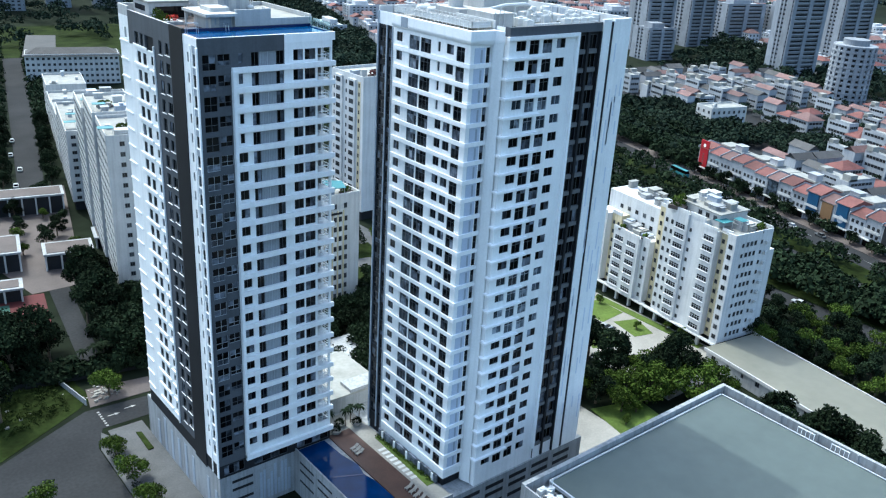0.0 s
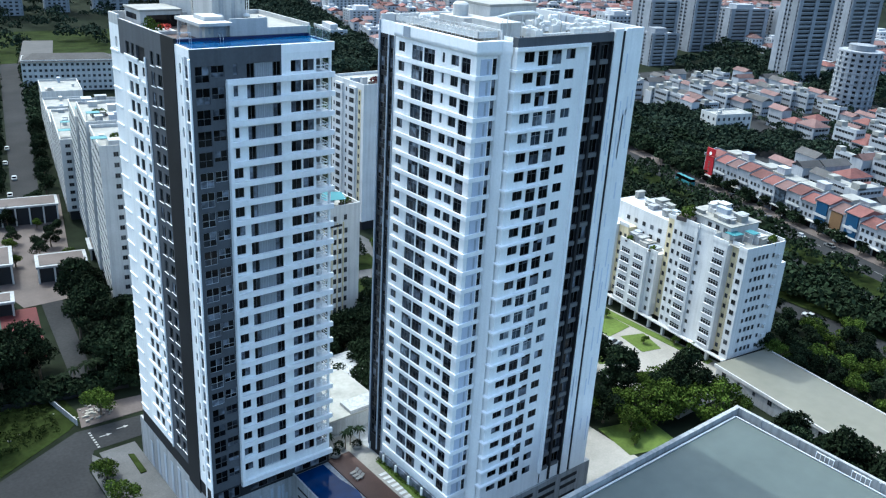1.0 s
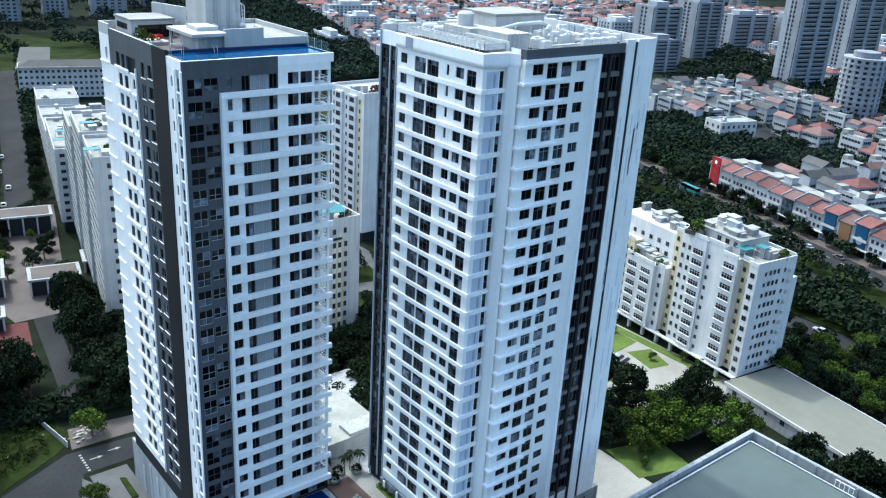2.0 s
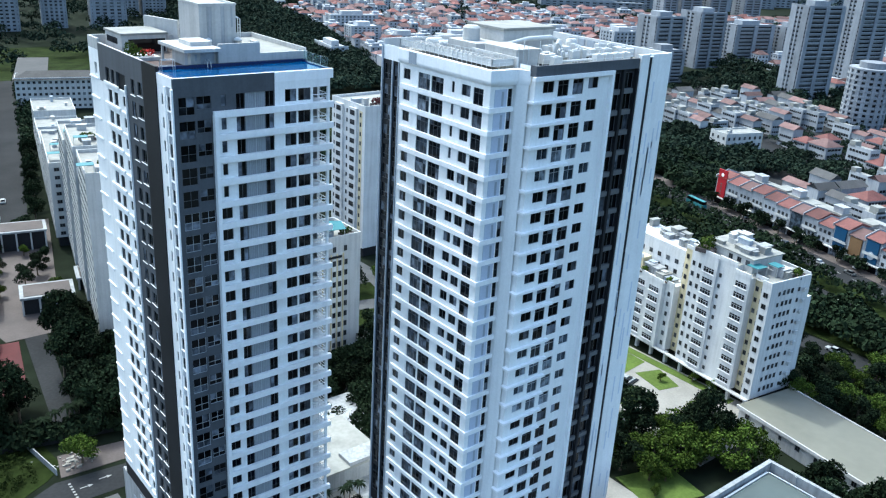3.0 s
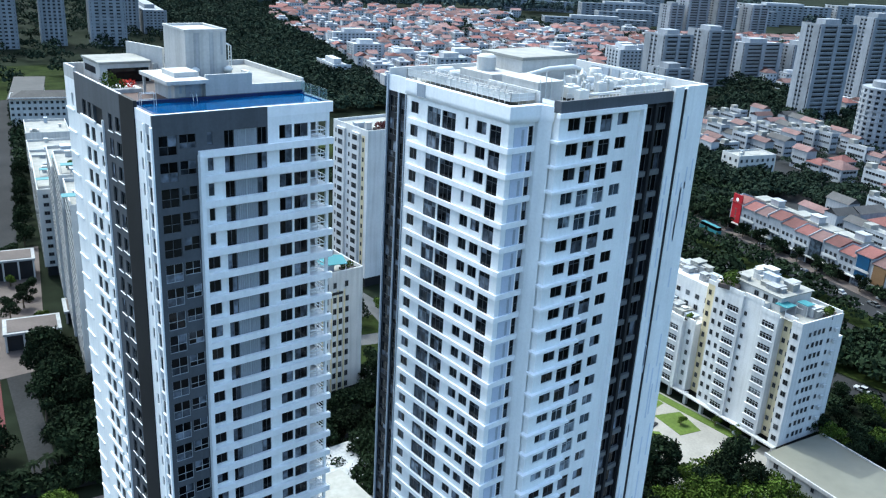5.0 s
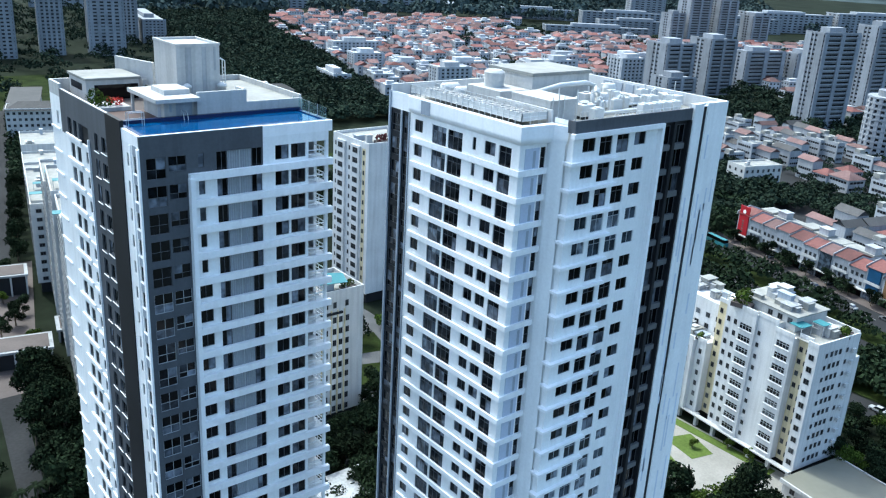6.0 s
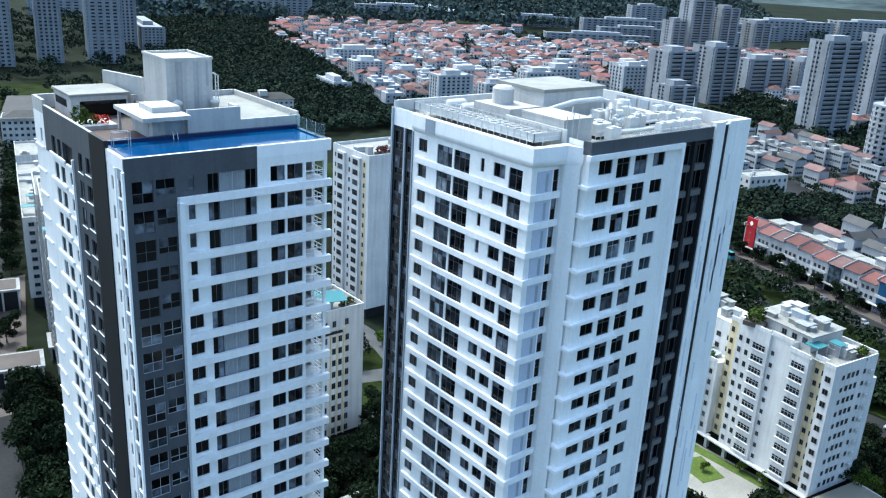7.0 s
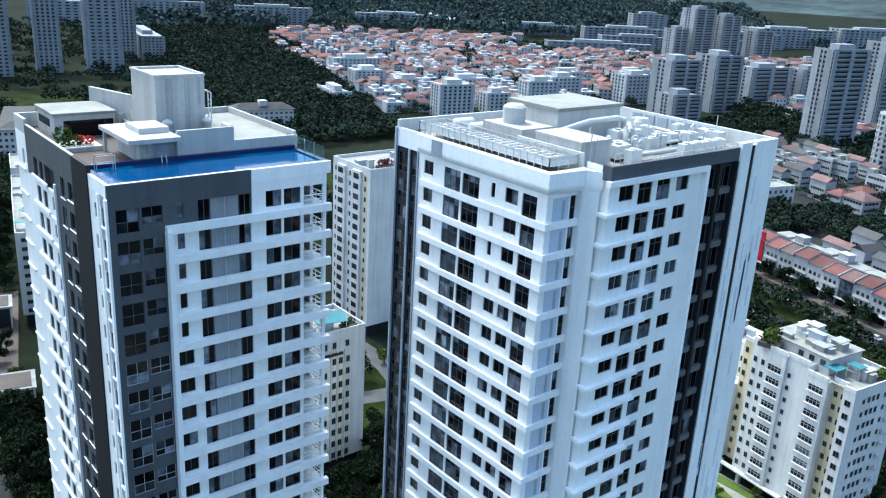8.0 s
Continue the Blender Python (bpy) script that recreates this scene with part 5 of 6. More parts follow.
# ---- trees ----
def leaf_cloud(lobes, count, size, rnd):
    """Leaves as small tilted quads, scattered through the outer part of several lobes (x, y, z, rx, ry, rz)."""
    m = Mesh()
    weights = [a[3] * a[4] for a in lobes]
    for _ in range(count):
        cx, cy, cz, rx, ry, rz = rnd.choices(lobes, weights)[0]
        d = Vector((rnd.gauss(0, 1), rnd.gauss(0, 1), rnd.gauss(0, 1) + 0.25)).normalized()
        r = 0.72 + 0.38 * rnd.random() ** 1.5
        c = Vector((cx + d.x * rx * r, cy + d.y * ry * r, cz + d.z * rz * r))
        n = (d + 0.8 * Vector((rnd.gauss(0, 1), rnd.gauss(0, 1), rnd.gauss(0, 1)))).normalized()
        u = n.orthogonal().normalized()
        u = (Matrix.Rotation(rnd.random() * 6.28, 3, n) @ u)
        w = n.cross(u)
        s = size * (0.6 + 0.8 * rnd.random())
        q = s * (0.5 + 0.4 * rnd.random())
        m.quad(tuple(c - u * s - w * q * 0.3), tuple(c - w * q), tuple(c + u * s + w * q * 0.2), tuple(c + w * q))
    return m


def tree_kind(label, height, spread, seed, leaf, count=2100, size=0.31, lobes=11):
    rnd = random.Random(seed)
    ob = thing("tree", label, "tree", group="city trees")
    m = Mesh()
    top = height * 0.62
    m.tube([(0, 0, 0), (0.1, 0.05, height * 0.2), (0.05, -0.1, height * 0.4), (0.1, 0, top)], [0.35, 0.27, 0.22, 0.1], 7)
    tips = []
    for i in range(6):
        a = 6.28 * i / 6 + rnd.random()
        r = spread * (0.35 + 0.25 * rnd.random())
        z = height * (0.38 + 0.40 * rnd.random())
        m.tube([(0, 0, height * (0.25 + 0.1 * rnd.random())), (math.cos(a) * r * 0.5, math.sin(a) * r * 0.5, z * 0.75), (math.cos(a) * r, math.sin(a) * r, z)], [0.16, 0.1, 0.05], 5)
        tips.append((math.cos(a) * r, math.sin(a) * r, z))
    part("trunk", m, BARK, ob)
    blobs = []
    for i in range(lobes):
        x, y, z = tips[i % len(tips)]
        k = spread * (0.28 + 0.16 * rnd.random())
        blobs.append((x * (0.6 + 0.7 * rnd.random()), y * (0.6 + 0.7 * rnd.random()), z + height * 0.12 * (rnd.random() - 0.3), k, k, k * 0.75))
    blobs.append((0, 0, height * 0.8, spread * 0.4, spread * 0.4, height * 0.18))
    part("crown", leaf_cloud(blobs, count, size, rnd), leaf, ob)
    return ob


BROAD = tree_kind("broad dark green street tree with an uneven crown", 9.5, 5.2, 21, LEAF)
TALL = tree_kind("tall dense green tree with a rounded uneven crown", 12.0, 5.0, 22, LEAF, 2300)
SMALL = tree_kind("small bright green garden tree", 5.5, 3.0, 23, BRIGHTLEAF, 900, 0.25, 7)
LIGHT = tree_kind("spreading bright green tree with a loose crown", 9.0, 5.8, 24, BRIGHTLEAF, 2100, 0.31)
palm = thing("palm_tree", "slender palm with drooping fronds", "palm", group="city palms")
part("trunk", Mesh().tube([(0, 0, 0), (0.15, 0, 3.5), (0.1, 0.1, 7.0)], [0.2, 0.15, 0.12], 7), BARK, palm)
m = Mesh()
for i in range(16):
    a, up = 6.28 * i / 16 + 0.2 * (i % 3), 0.5 + 0.5 * (i % 2)
    prev = None
    for j in range(6):
        s = j / 5
        c = Vector((0.1 + math.cos(a) * 2.6 * s, 0.1 + math.sin(a) * 2.6 * s, 7.0 + up * 1.6 * s - 2.2 * s * s))
        w = Vector((-math.sin(a), math.cos(a), 0)) * 0.35 * math.sin(math.pi * (0.12 + 0.86 * s))
        if prev:
            m.quad(tuple(prev[0]), tuple(prev[1]), tuple(c + w), tuple(c - w))
        prev = (c - w, c + w)
part("crown", m, LEAF, palm)

placed = {}


def plant(kind, x, y, scale=1.0, z=0.0):
    m = pose(x, y, z, 0, 0, random.uniform(0, 360))
    if kind not in placed:
        placed[kind] = 1
        kind.matrix_world = m @ Matrix.Scale(scale, 4)
        return kind
    ob = copy_thing(kind, m)
    ob.scale = (scale,) * 3
    return ob


def grove(x0, y0, x1, y1, n, kinds, lo=0.8, hi=1.25):
    """Trees spread over a stretch of ground, not too near one another."""
    got, tries = [], 0
    gap = 0.62 * math.sqrt((x1 - x0) * (y1 - y0) / n)
    while len(got) < n and tries < 40 * n:
        tries += 1
        x, y = random.uniform(x0, x1), random.uniform(y0, y1)
        if all((x - a) ** 2 + (y - b) ** 2 > gap * gap for a, b in got):
            got.append((x, y))
            plant(random.choice(kinds), x, y, random.uniform(lo, hi))


random.seed(41)
grove(56, 184, 70, 214, 27, (BROAD, TALL))
grove(60, 214, 66, 234, 8, (BROAD, TALL))
grove(30, 192, 44, 203, 12, (TALL, BROAD))
grove(12, 176, 28, 206, 16, (BROAD, TALL, LIGHT))
for x, y, s in ((49.5, 174.5, 0.8), (43.0, 151.5, 0.55), (43.1, 142.0, 0.6), (25.5, 142, 0.65), (29.5, 133, 0.6), (21.5, 136, 0.6), (43, 132, 0.6), (43, 122, 0.6)):
    plant(LIGHT if s < 0.9 else BROAD, x, y, s)
for i in range(7):
    plant(palm, 46.0 + 2.6 * i, 188 + (i % 2) * 1.5, random.uniform(0.7, 0.9))
for i in range(8):
    for side in (-8.5, 8.5):
        y = 332 + 11 * i
        plant(random.choice((BROAD, TALL)), 71.5 + (y - 322) * 0.227 + side, y, random.uniform(0.75, 1.0))
grove(94, 134, 122, 174, 36, (TALL, BROAD), 0.9, 1.3)
grove(121, 176, 136, 190, 6, (BROAD,), 0.7, 0.9)
grove(122, 114, 158, 136, 14, (BROAD, TALL))
grove(140, 102, 168, 116, 11, (BROAD, LIGHT, LIGHT), 0.75, 1.0)
grove(152, 94, 171, 108, 10, (LIGHT, LIGHT, TALL), 0.8, 1.05)
grove(122, 112, 140, 122, 6, (BROAD,), 0.7, 1.0)
grove(148, 48, 170, 80, 22, (BROAD, TALL), 0.9, 1.2)
grove(201, 40, 231, 106, 60, (BROAD, BROAD, LIGHT), 0.6, 0.9)
grove(206, 106, 231, 150, 18, (BROAD, TALL), 0.55, 0.8)
for i in range(16):
    plant(BROAD, BX(305.5, 92 + 9.5 * i), 92 + 9.5 * i, random.uniform(0.5, 0.75))
grove(140, 190, 212, 245, 20, (BROAD, SMALL), 0.8, 1.1)
grove(60, 262, 74, 322, 10, (BROAD, SMALL), 0.6, 0.9)
grove(38, 262, 60, 304, 10, (SMALL, BROAD), 0.6, 1.0)
for x, y in ((181, 129), (185, 146), (188, 118), (188, 124), (141, 99), (147, 101)):
    plant(SMALL, x, y, random.uniform(0.45, 0.7))
for x, y in ((80.0, 122.6), (81.5, 123.2), (83.0, 122.4), (76.6, 123.6)):
    plant(palm, x, y, 0.55, 9.4)
for x, y in ((79.0, 123.4), (82.2, 121.9), (77.2, 121.8)):
    planter = thing("planter", "round stone planter with shrubs on the pool deck", "planter", group="deck planters")
    part("bowl", Mesh().tube([(0, 0, 0), (0, 0, 0.7)], [0.9, 1.2], 16), PAVING, planter)
    part("shrub", leaf_cloud([(0, 0, 0.9, 1.1, 1.1, 0.7)], 160, 0.2, random.Random(3)), LEAF, planter)
    planter.matrix_world = pose(x, y, 9.4)

# rooftop planting
for x, y, z, sc in ((70.0, 224.0, 46.6, 1.1), (77.0, 250.0, 47.1, 1.0), (82.0, 276.0, 42.1, 1.2), (84.0, 306.0, 28.1, 1.1), (88.0, 318.0, 28.1, 1.0)):
    frame_roof = thing("roof_canopy", "small teal canopy on steel posts over a roof terrace", "canopy", group="roof terrace canopies")
    part("cover", Mesh().box(-1.8, -1.3, 2.2, 1.8, 1.3, 2.3), TEAL, frame_roof)
    for a in (-1.7, 1.7):
        for b in (-1.2, 1.2):
            part("post", Mesh().box(a - 0.05, b - 0.05, 0, a + 0.05, b + 0.05, 2.2), STEEL, frame_roof)
    frame_roof.matrix_world = pose(x, y, z, 0, 0, -12) @ Matrix.Scale(sc, 4)
box = thing("roof_planter", "roof planter with red flowers and green shrubs", "planter")
part("trough", Mesh().box(-2.2, -2.0, 0, 2.2, 2.0, 0.5), OLDWHITE, box)
part("shrub", leaf_cloud([(-1.2, 0.8, 1.2, 1.0, 1.0, 1.2), (-0.3, -0.6, 0.9, 0.9, 0.9, 0.8), (-1.6, -0.8, 1.0, 0.7, 0.7, 0.8)], 420, 0.16, random.Random(6)), BRIGHTLEAF, box)
part("flower_bed", leaf_cloud([(1.0, -0.9, 1.0, 0.7, 0.7, 0.5), (0.4, 0.2, 1.0, 0.5, 0.5, 0.4)], 220, 0.13, random.Random(7)), PETAL, box)
box.matrix_world = pose(54.8, 139.4, 87.96)
for x, y, z, s, red in ((120.6, 186.2, 33.8, 1.1, 0), (169.5, 243.5, 51.1, 1.6, 1), (*ap(2.0, 21.6), 34.85, 2.1, 0), (*ap(0.6, 40), 22.05, 1.0, 0), (*ap(11.5, 1.8), 33.55, 1.2, 0), (76.0, 226.5, 46.6, 1.5, 0), (80.0, 254.0, 47.1, 1.3, 0), (86.0, 280.0, 42.1, 1.3, 0), (92.0, 310.0, 28.1, 1.4, 0), (*ap(1.2, 31.5), 22.05, 0.9, 0), (174.5, 243.5, 51.1, 1.3, 1)):
    bed = thing("roof_shrubs", "green shrubs in a roof terrace bed" if not red else "reddish planting in a roof terrace bed", "shrubs", group="roof terrace beds")
    part("trough", Mesh().box(-1.5, -1.1, 0, 1.5, 1.1, 0.5), PINKPAVE, bed)
    part("shrub", leaf_cloud([(-0.7, 0, 1.0, 1.0, 1.1, 0.8), (0.8, 0.2, 0.9, 0.9, 0.9, 0.7)], 260, 0.2, random.Random(9)), BRIGHTLEAF if not red else COURT, bed)
    bed.matrix_world = pose(x, y, z, 0, 0, 15) @ Matrix.Scale(s, 4)

# ---- shophouses along the boulevard ----
rnd = random.Random(77)
pane_small = window_data(1.2, 1.4, 1, 0, 0.1)
SIGNS = {0: RED, 6: GLASS2, 9: SIGNBLUE, 10: AMBER, 11: SIGNBLUE, 14: CHARCOAL}
for i in range(17):
    y = 214 - 6.95 * i
    h = 10.6 + rnd.choice((0, 0.6, 1.4, -0.6))
    d = 17 + rnd.choice((0, 1.5, 3))
    shop = thing("shophouse", "white terraced shophouse with a red tiled roof", "house", group="shophouses along the boulevard")
    part("wall", Mesh().box(0, -3.55, 0, d, 3.55, h), HOUSEWALL, shop)
    m = Mesh()
    m.quad((-0.7, 3.6, h), (-0.7, -3.6, h), (5.5, -3.6, h + 2.1), (5.5, 3.6, h + 2.1))
    m.quad((5.5, 3.6, h + 2.1), (5.5, -3.6, h + 2.1), (11.0, -3.6, h + 0.2), (11.0, 3.6, h + 0.2))
    m.tri((-0.7, -3.6, h), (11.0, -3.6, h + 0.2), (5.5, -3.6, h + 2.1))
    m.tri((-0.7, 3.6, h), (5.5, 3.6, h + 2.1), (11.0, 3.6, h + 0.2))
    part("roof", m, TERRACOTTA if i % 4 != 2 else PINKROOF, shop)
    part("roof_terrace", Mesh().box(11.2, -3.4, h, d - 0.2, 3.4, h + 0.8), ROOFTOP, shop)
    m = Mesh()
    m.v += [(q, v, z) for v in (3.42, 3.68) for q, z in ((-0.9, h - 0.6), (11.3, h - 0.6), (11.3, h + 0.75), (5.5, h + 2.6), (-0.9, h + 0.45))]
    m.f += [(4, 3, 2, 1, 0), (5, 6, 7, 8, 9)] + [(k, (k + 1) % 5, (k + 1) % 5 + 5, k + 5) for k in range(5)]
    part("gable_parapet", m, HOUSEWALL, shop)
    if i % 3 == 1:
        part("roof_room", Mesh().box(12.0, -3.0, h + 0.8, d - 1.5, 1.5, h + 3.2).box(11.7, -3.3, h + 3.2, d - 1.2, 1.8, h + 3.4), HOUSEWALL, shop)
    part("balcony", Mesh().box(-1.0, -3.3, 6.2, -0.01, 3.3, 6.35).box(-1.0, -3.3, 6.35, -0.9, 3.3, 7.2), OLDWHITE, shop) if i % 2 else None
    part("shop_front", Mesh().box(-0.08, -3.2, 0.2, -0.01, 3.2, 3.0), GLASS, shop, "dark glazed shop front")
    part("canopy", Mesh().box(-1.4, -3.5, 3.05, -0.01, 3.5, 3.3), OLDWHITE, shop)
    if i in SIGNS:
        part("sign_board", Mesh().box(-0.5, -2.6, 3.5, -0.02, 2.6, h + (3.4 if i == 0 else -0.4)), SIGNS[i], shop, "large plain coloured sign board")
        if i == 0:
            for j in range(5):
                part("sign_bar", Mesh().box(-0.56, -0.5, 4.6 + 1.1 * j, -0.51, 0.5, 5.2 + 1.1 * j), PINKROOF, shop)
            part("sign_disc", Mesh().tube([(-0.52, 0, h + 1.2), (-0.6, 0, h + 1.2)], 0.8, 14), BAND, shop)
        if i == 11:
            part("sign_disc", Mesh().tube([(-0.52, 0, 6.2), (-0.6, 0, 6.2)], 1.5, 16), PANEL, shop)
    else:
        for z in (4.1, 7.0):
            for u in (-2.1, 0, 2.1):
                simple_window(shop, pane_small, Face('W', 0).at(u, z, 0.04))
    shop.matrix_world = pose(BX(311, y) - 2.0, y, 0, 0, 0, -15.1)


# ---- houses of the districts behind ----
def house_kind(label, w, d, h, roof, roof_mat):
    ob = thing("house", label, "house", group="district houses")
    part("wall", Mesh().box(-w / 2, -d / 2, 0, w / 2, d / 2, h), HOUSEWALL, ob)
    m, e = Mesh(), 0.6
    a, b, r = w / 2 + e, d / 2 + e, 0.26 * min(w, d)
    if roof == "hip":
        i = max(0.0, d / 2 - w / 2)
        m.quad((-a, -b, h), (-a, b, h), (0, i, h + r), (0, -i, h + r))
        m.quad((a, b, h), (a, -b, h), (0, -i, h + r), (0, i, h + r))
        m.tri((a, -b, h), (-a, -b, h), (0, -i, h + r))
        m.tri((-a, b, h), (a, b, h), (0, i, h + r))
        m.quad((-a, -b, h - 0.02), (a, -b, h - 0.02), (a, b, h - 0.02), (-a, b, h - 0.02))
    elif roof == "gable":
        m.quad((-a, -b, h - 0.2), (-a, b, h - 0.2), (0, b, h + r), (0, -b, h + r))
        m.quad((a, b, h - 0.2), (a, -b, h - 0.2), (0, -b, h + r), (0, b, h + r))
        m.tri((-a, -b + e, h - 0.2), (a, -b + e, h - 0.2), (0, -b + e, h + r))
        m.tri((a, b - e, h - 0.2), (-a, b - e, h - 0.2), (0, b - e, h + r))
    else:
        m.box(-w / 2 + 0.3, -d / 2 + 0.3, h, w / 2 - 0.3, d / 2 - 0.3, h + 0.2)
        m.box(-w / 2, d / 2 - 4.5, h + 0.2, w / 2 - 2.5, d / 2 - 0.5, h + 2.8)
    part("roof", m, roof_mat, ob)
    if roof == "flat":
        part("parapet", Mesh().box(-w / 2, -d / 2, h, w / 2, -d / 2 + 0.3, h + 1).box(-w / 2, -d / 2 + 0.3, h, -w / 2 + 0.3, d / 2, h + 1), HOUSEWALL, ob)
    for k in range(int(h / 3.2)):
        z = 1.2 + 3.2 * k
        simple_window(ob, window_data(w * 0.84, 1.7, 3, 0, 0.24), Face('S', -d / 2).at(0, z, 0.03), HOUSEWALL)
        simple_window(ob, window_data(d * 0.84, 1.7, 5, 0, 0.26), Face('W', -w / 2).at(0, z, 0.03), HOUSEWALL)
    return ob


SORTS = (("white villa with a terracotta hipped roof", 10, 13, 6.6, "hip", TERRACOTTA), ("white villa with a grey tiled gable roof", 8, 15, 9.6, "gable", DARKROOF),
         ("pale flat roofed town house with a roof room", 7, 15, 9.8, "flat", ROOFTOP), ("pale villa with a faded red hipped roof", 12, 15, 6.8, "hip", PINKROOF),
         ("white town house with a red gable roof", 7, 14, 9.6, "gable", PINKROOF))
KINDS = [house_kind(*s) for s in SORTS]


def estate(x0, y0, dx, dy, nx, ny, kinds, rz=0, skip=0.12, jitter=1.5, size=1.0):
    """Rows of houses with lanes between every second row."""
    for j in range(ny):
        for i in range(nx):
            if random.random() < skip:
                continue
            lx, ly = i * dx + random.uniform(-jitter, jitter) + (i // 2) * dx * 0.45, j * dy + random.uniform(-0.5, 0.5)
            p = pose(x0, y0, 0, 0, 0, rz) @ Vector((lx, ly, 0))
            k = random.choice(kinds)
            m = pose(p.x, p.y, 0, 0, 0, rz + random.choice((0, 0, 0, 90)))
            if k not in placed:
                placed[k] = 1
                k.matrix_world = m
            else:
                copy_thing(k, m @ Matrix.Diagonal((size * random.uniform(0.75, 1.05), size * random.uniform(0.7, 1.0), size * random.uniform(0.8, 1.15), 1)))


random.seed(52)
V, G, T, P, R = KINDS
estate(334, 78, 16, 11.5, 5, 12, (V, G, T, R), -16)
estate(432, 300, 15, 11.5, 7, 8, (G, T, T, R), -16)
estate(440, 178, 16, 12, 7, 8, (V, T, V, R, P), -16, 0.12)
plate("lane", [(322, 60), (470, 20), (600, 250), (620, 400), (440, 420), (410, 300), (345, 225)], 0.03, ASPHALT, "lanes between the houses", "road")

hall = slab_block("apartment_building", "pale grey flat roofed block with a tan end wall", 404, 262, -16, 24.0, 13.0, 11.5, 3, 7, 3, seed=50, clutter=2, wide=1.4, plinth=0.4)
part("end_wall", Mesh().box(24.0, 0.0, 0.0, 24.2, 13.0, 11.5), CREAM, hall, "tan painted end wall")

# ---- close-set houses of the far districts, too many to count ----
def district(name, label, areas, seed):
    """Plastered houses with hipped, gabled or flat roofs and dark windows, set in jittered rows over several quarters."""
    rnd = random.Random(seed)
    verts, faces, mats = [], [], []

    def put(pts, polys, slot, m):
        i = len(verts)
        verts.extend(tuple(m @ Vector(p)) for p in pts)
        for q in polys:
            faces.append(tuple(i + k for k in q))
            mats.append(slot)

    BOX = ((0, 3, 2, 1), (4, 5, 6, 7), (0, 1, 5, 4), (1, 2, 6, 5), (2, 3, 7, 6), (3, 0, 4, 7))

    def cuboid(x0, y0, z0, x1, y1, z1, slot, m):
        put([(x0, y0, z0), (x1, y0, z0), (x1, y1, z0), (x0, y1, z0), (x0, y0, z1), (x1, y0, z1), (x1, y1, z1), (x0, y1, z1)], BOX, slot, m)

    for quad, nu, nv, rz, wide, flat in areas:
        (xa, ya), (xb, yb), (xc, yc), (xd, yd) = quad
        for j in range(nv):
            for i in range(nu):
                if rnd.random() < 0.14:
                    continue
                u, v = (i + 0.5 + rnd.uniform(-0.22, 0.22)) / nu, (j + 0.5 + rnd.uniform(-0.12, 0.12)) / nv
                x = (1 - v) * ((1 - u) * xa + u * xb) + v * ((1 - u) * xd + u * xc)
                y = (1 - v) * ((1 - u) * ya + u * yb) + v * ((1 - u) * yd + u * yc)
                w, d, h = rnd.uniform(0.8, 1.3) * wide, rnd.uniform(10, 14), rnd.choice((6.6, 7.2, 9.8, 10.4))
                m = pose(x, y, 0, 0, 0, rz + rnd.uniform(-4, 4) + (90 if rnd.random() < 0.2 else 0))
                a, b = w / 2, d / 2
                cuboid(-a, -b, 0, a, b, h, 0, m)
                kind = rnd.random()
                slot = 1 if rnd.random() < 0.6 else 2
                if kind < flat:
                    cuboid(-a - 0.1, -b - 0.1, h, a + 0.1, b + 0.1, h + 0.7, 0, m)
                    cuboid(-a * 0.6, -b * 0.2, h + 0.7, a * rnd.uniform(0.1, 0.7), b * 0.7, h + rnd.uniform(2.6, 3.4), 0, m)
                elif kind < flat + 0.3:
                    e, r = b + 0.5, rnd.uniform(2.0, 3.0)
                    put([(-a, -e, h - 0.1), (a, -e, h - 0.1), (a, e, h - 0.1), (-a, e, h - 0.1), (-a, 0, h + r), (a, 0, h + r)], ((0, 1, 5, 4), (2, 3, 4, 5), (3, 0, 4), (1, 2, 5), (3, 2, 1, 0)), slot, m)
                else:
                    c, e, r = a + 0.5, b + 0.5, rnd.uniform(2.2, 3.4)
                    t = min(a, b) * 0.9
                    put([(-c, -e, h), (c, -e, h), (c, e, h), (-c, e, h), (-c + t, 0, h + r), (c - t, 0, h + r)], ((0, 1, 5, 4), (2, 3, 4, 5), (3, 0, 4), (1, 2, 5), (3, 2, 1, 0)), slot, m)
                    if w > 14:
                        cuboid(a * 0.2, -b * 0.8, h, a * 0.2 + 4, -b * 0.2, h + 2.4, 0, m)
                for k in range(int(h / 3.2)):
                    z = 1.1 + 3.2 * k
                    n = max(2, int(w / 3.4))
                    for q in range(n):
                        c = -a + w * (q + 0.5) / n
                        put([(c - 0.8, -b - 0.04, z), (c + 0.8, -b - 0.04, z), (c + 0.8, -b - 0.04, z + 1.5), (c - 0.8, -b - 0.04, z + 1.5)], ((0, 1, 2, 3),), 3, m)
                    for q in range(3):
                        c = -b + d * (q + 0.5) / 3
                        put([(-a - 0.04, c + 0.7, z), (-a - 0.04, c - 0.7, z), (-a - 0.04, c - 0.7, z + 1.4), (-a - 0.04, c + 0.7, z + 1.4)], ((0, 1, 2, 3),), 3, m)
    me = bpy.data.meshes.new(name)
    me.from_pydata(verts, [], faces)
    for mt in (DISTRICT_WALL, DISTRICT_PINK, DISTRICT_RED, FARGLASS):
        me.materials.append(mt)
    me.polygons.foreach_set("material_index", mats)
    return tagged(part(name, me, DISTRICT_WALL, kind="stuff"), label, "houses")


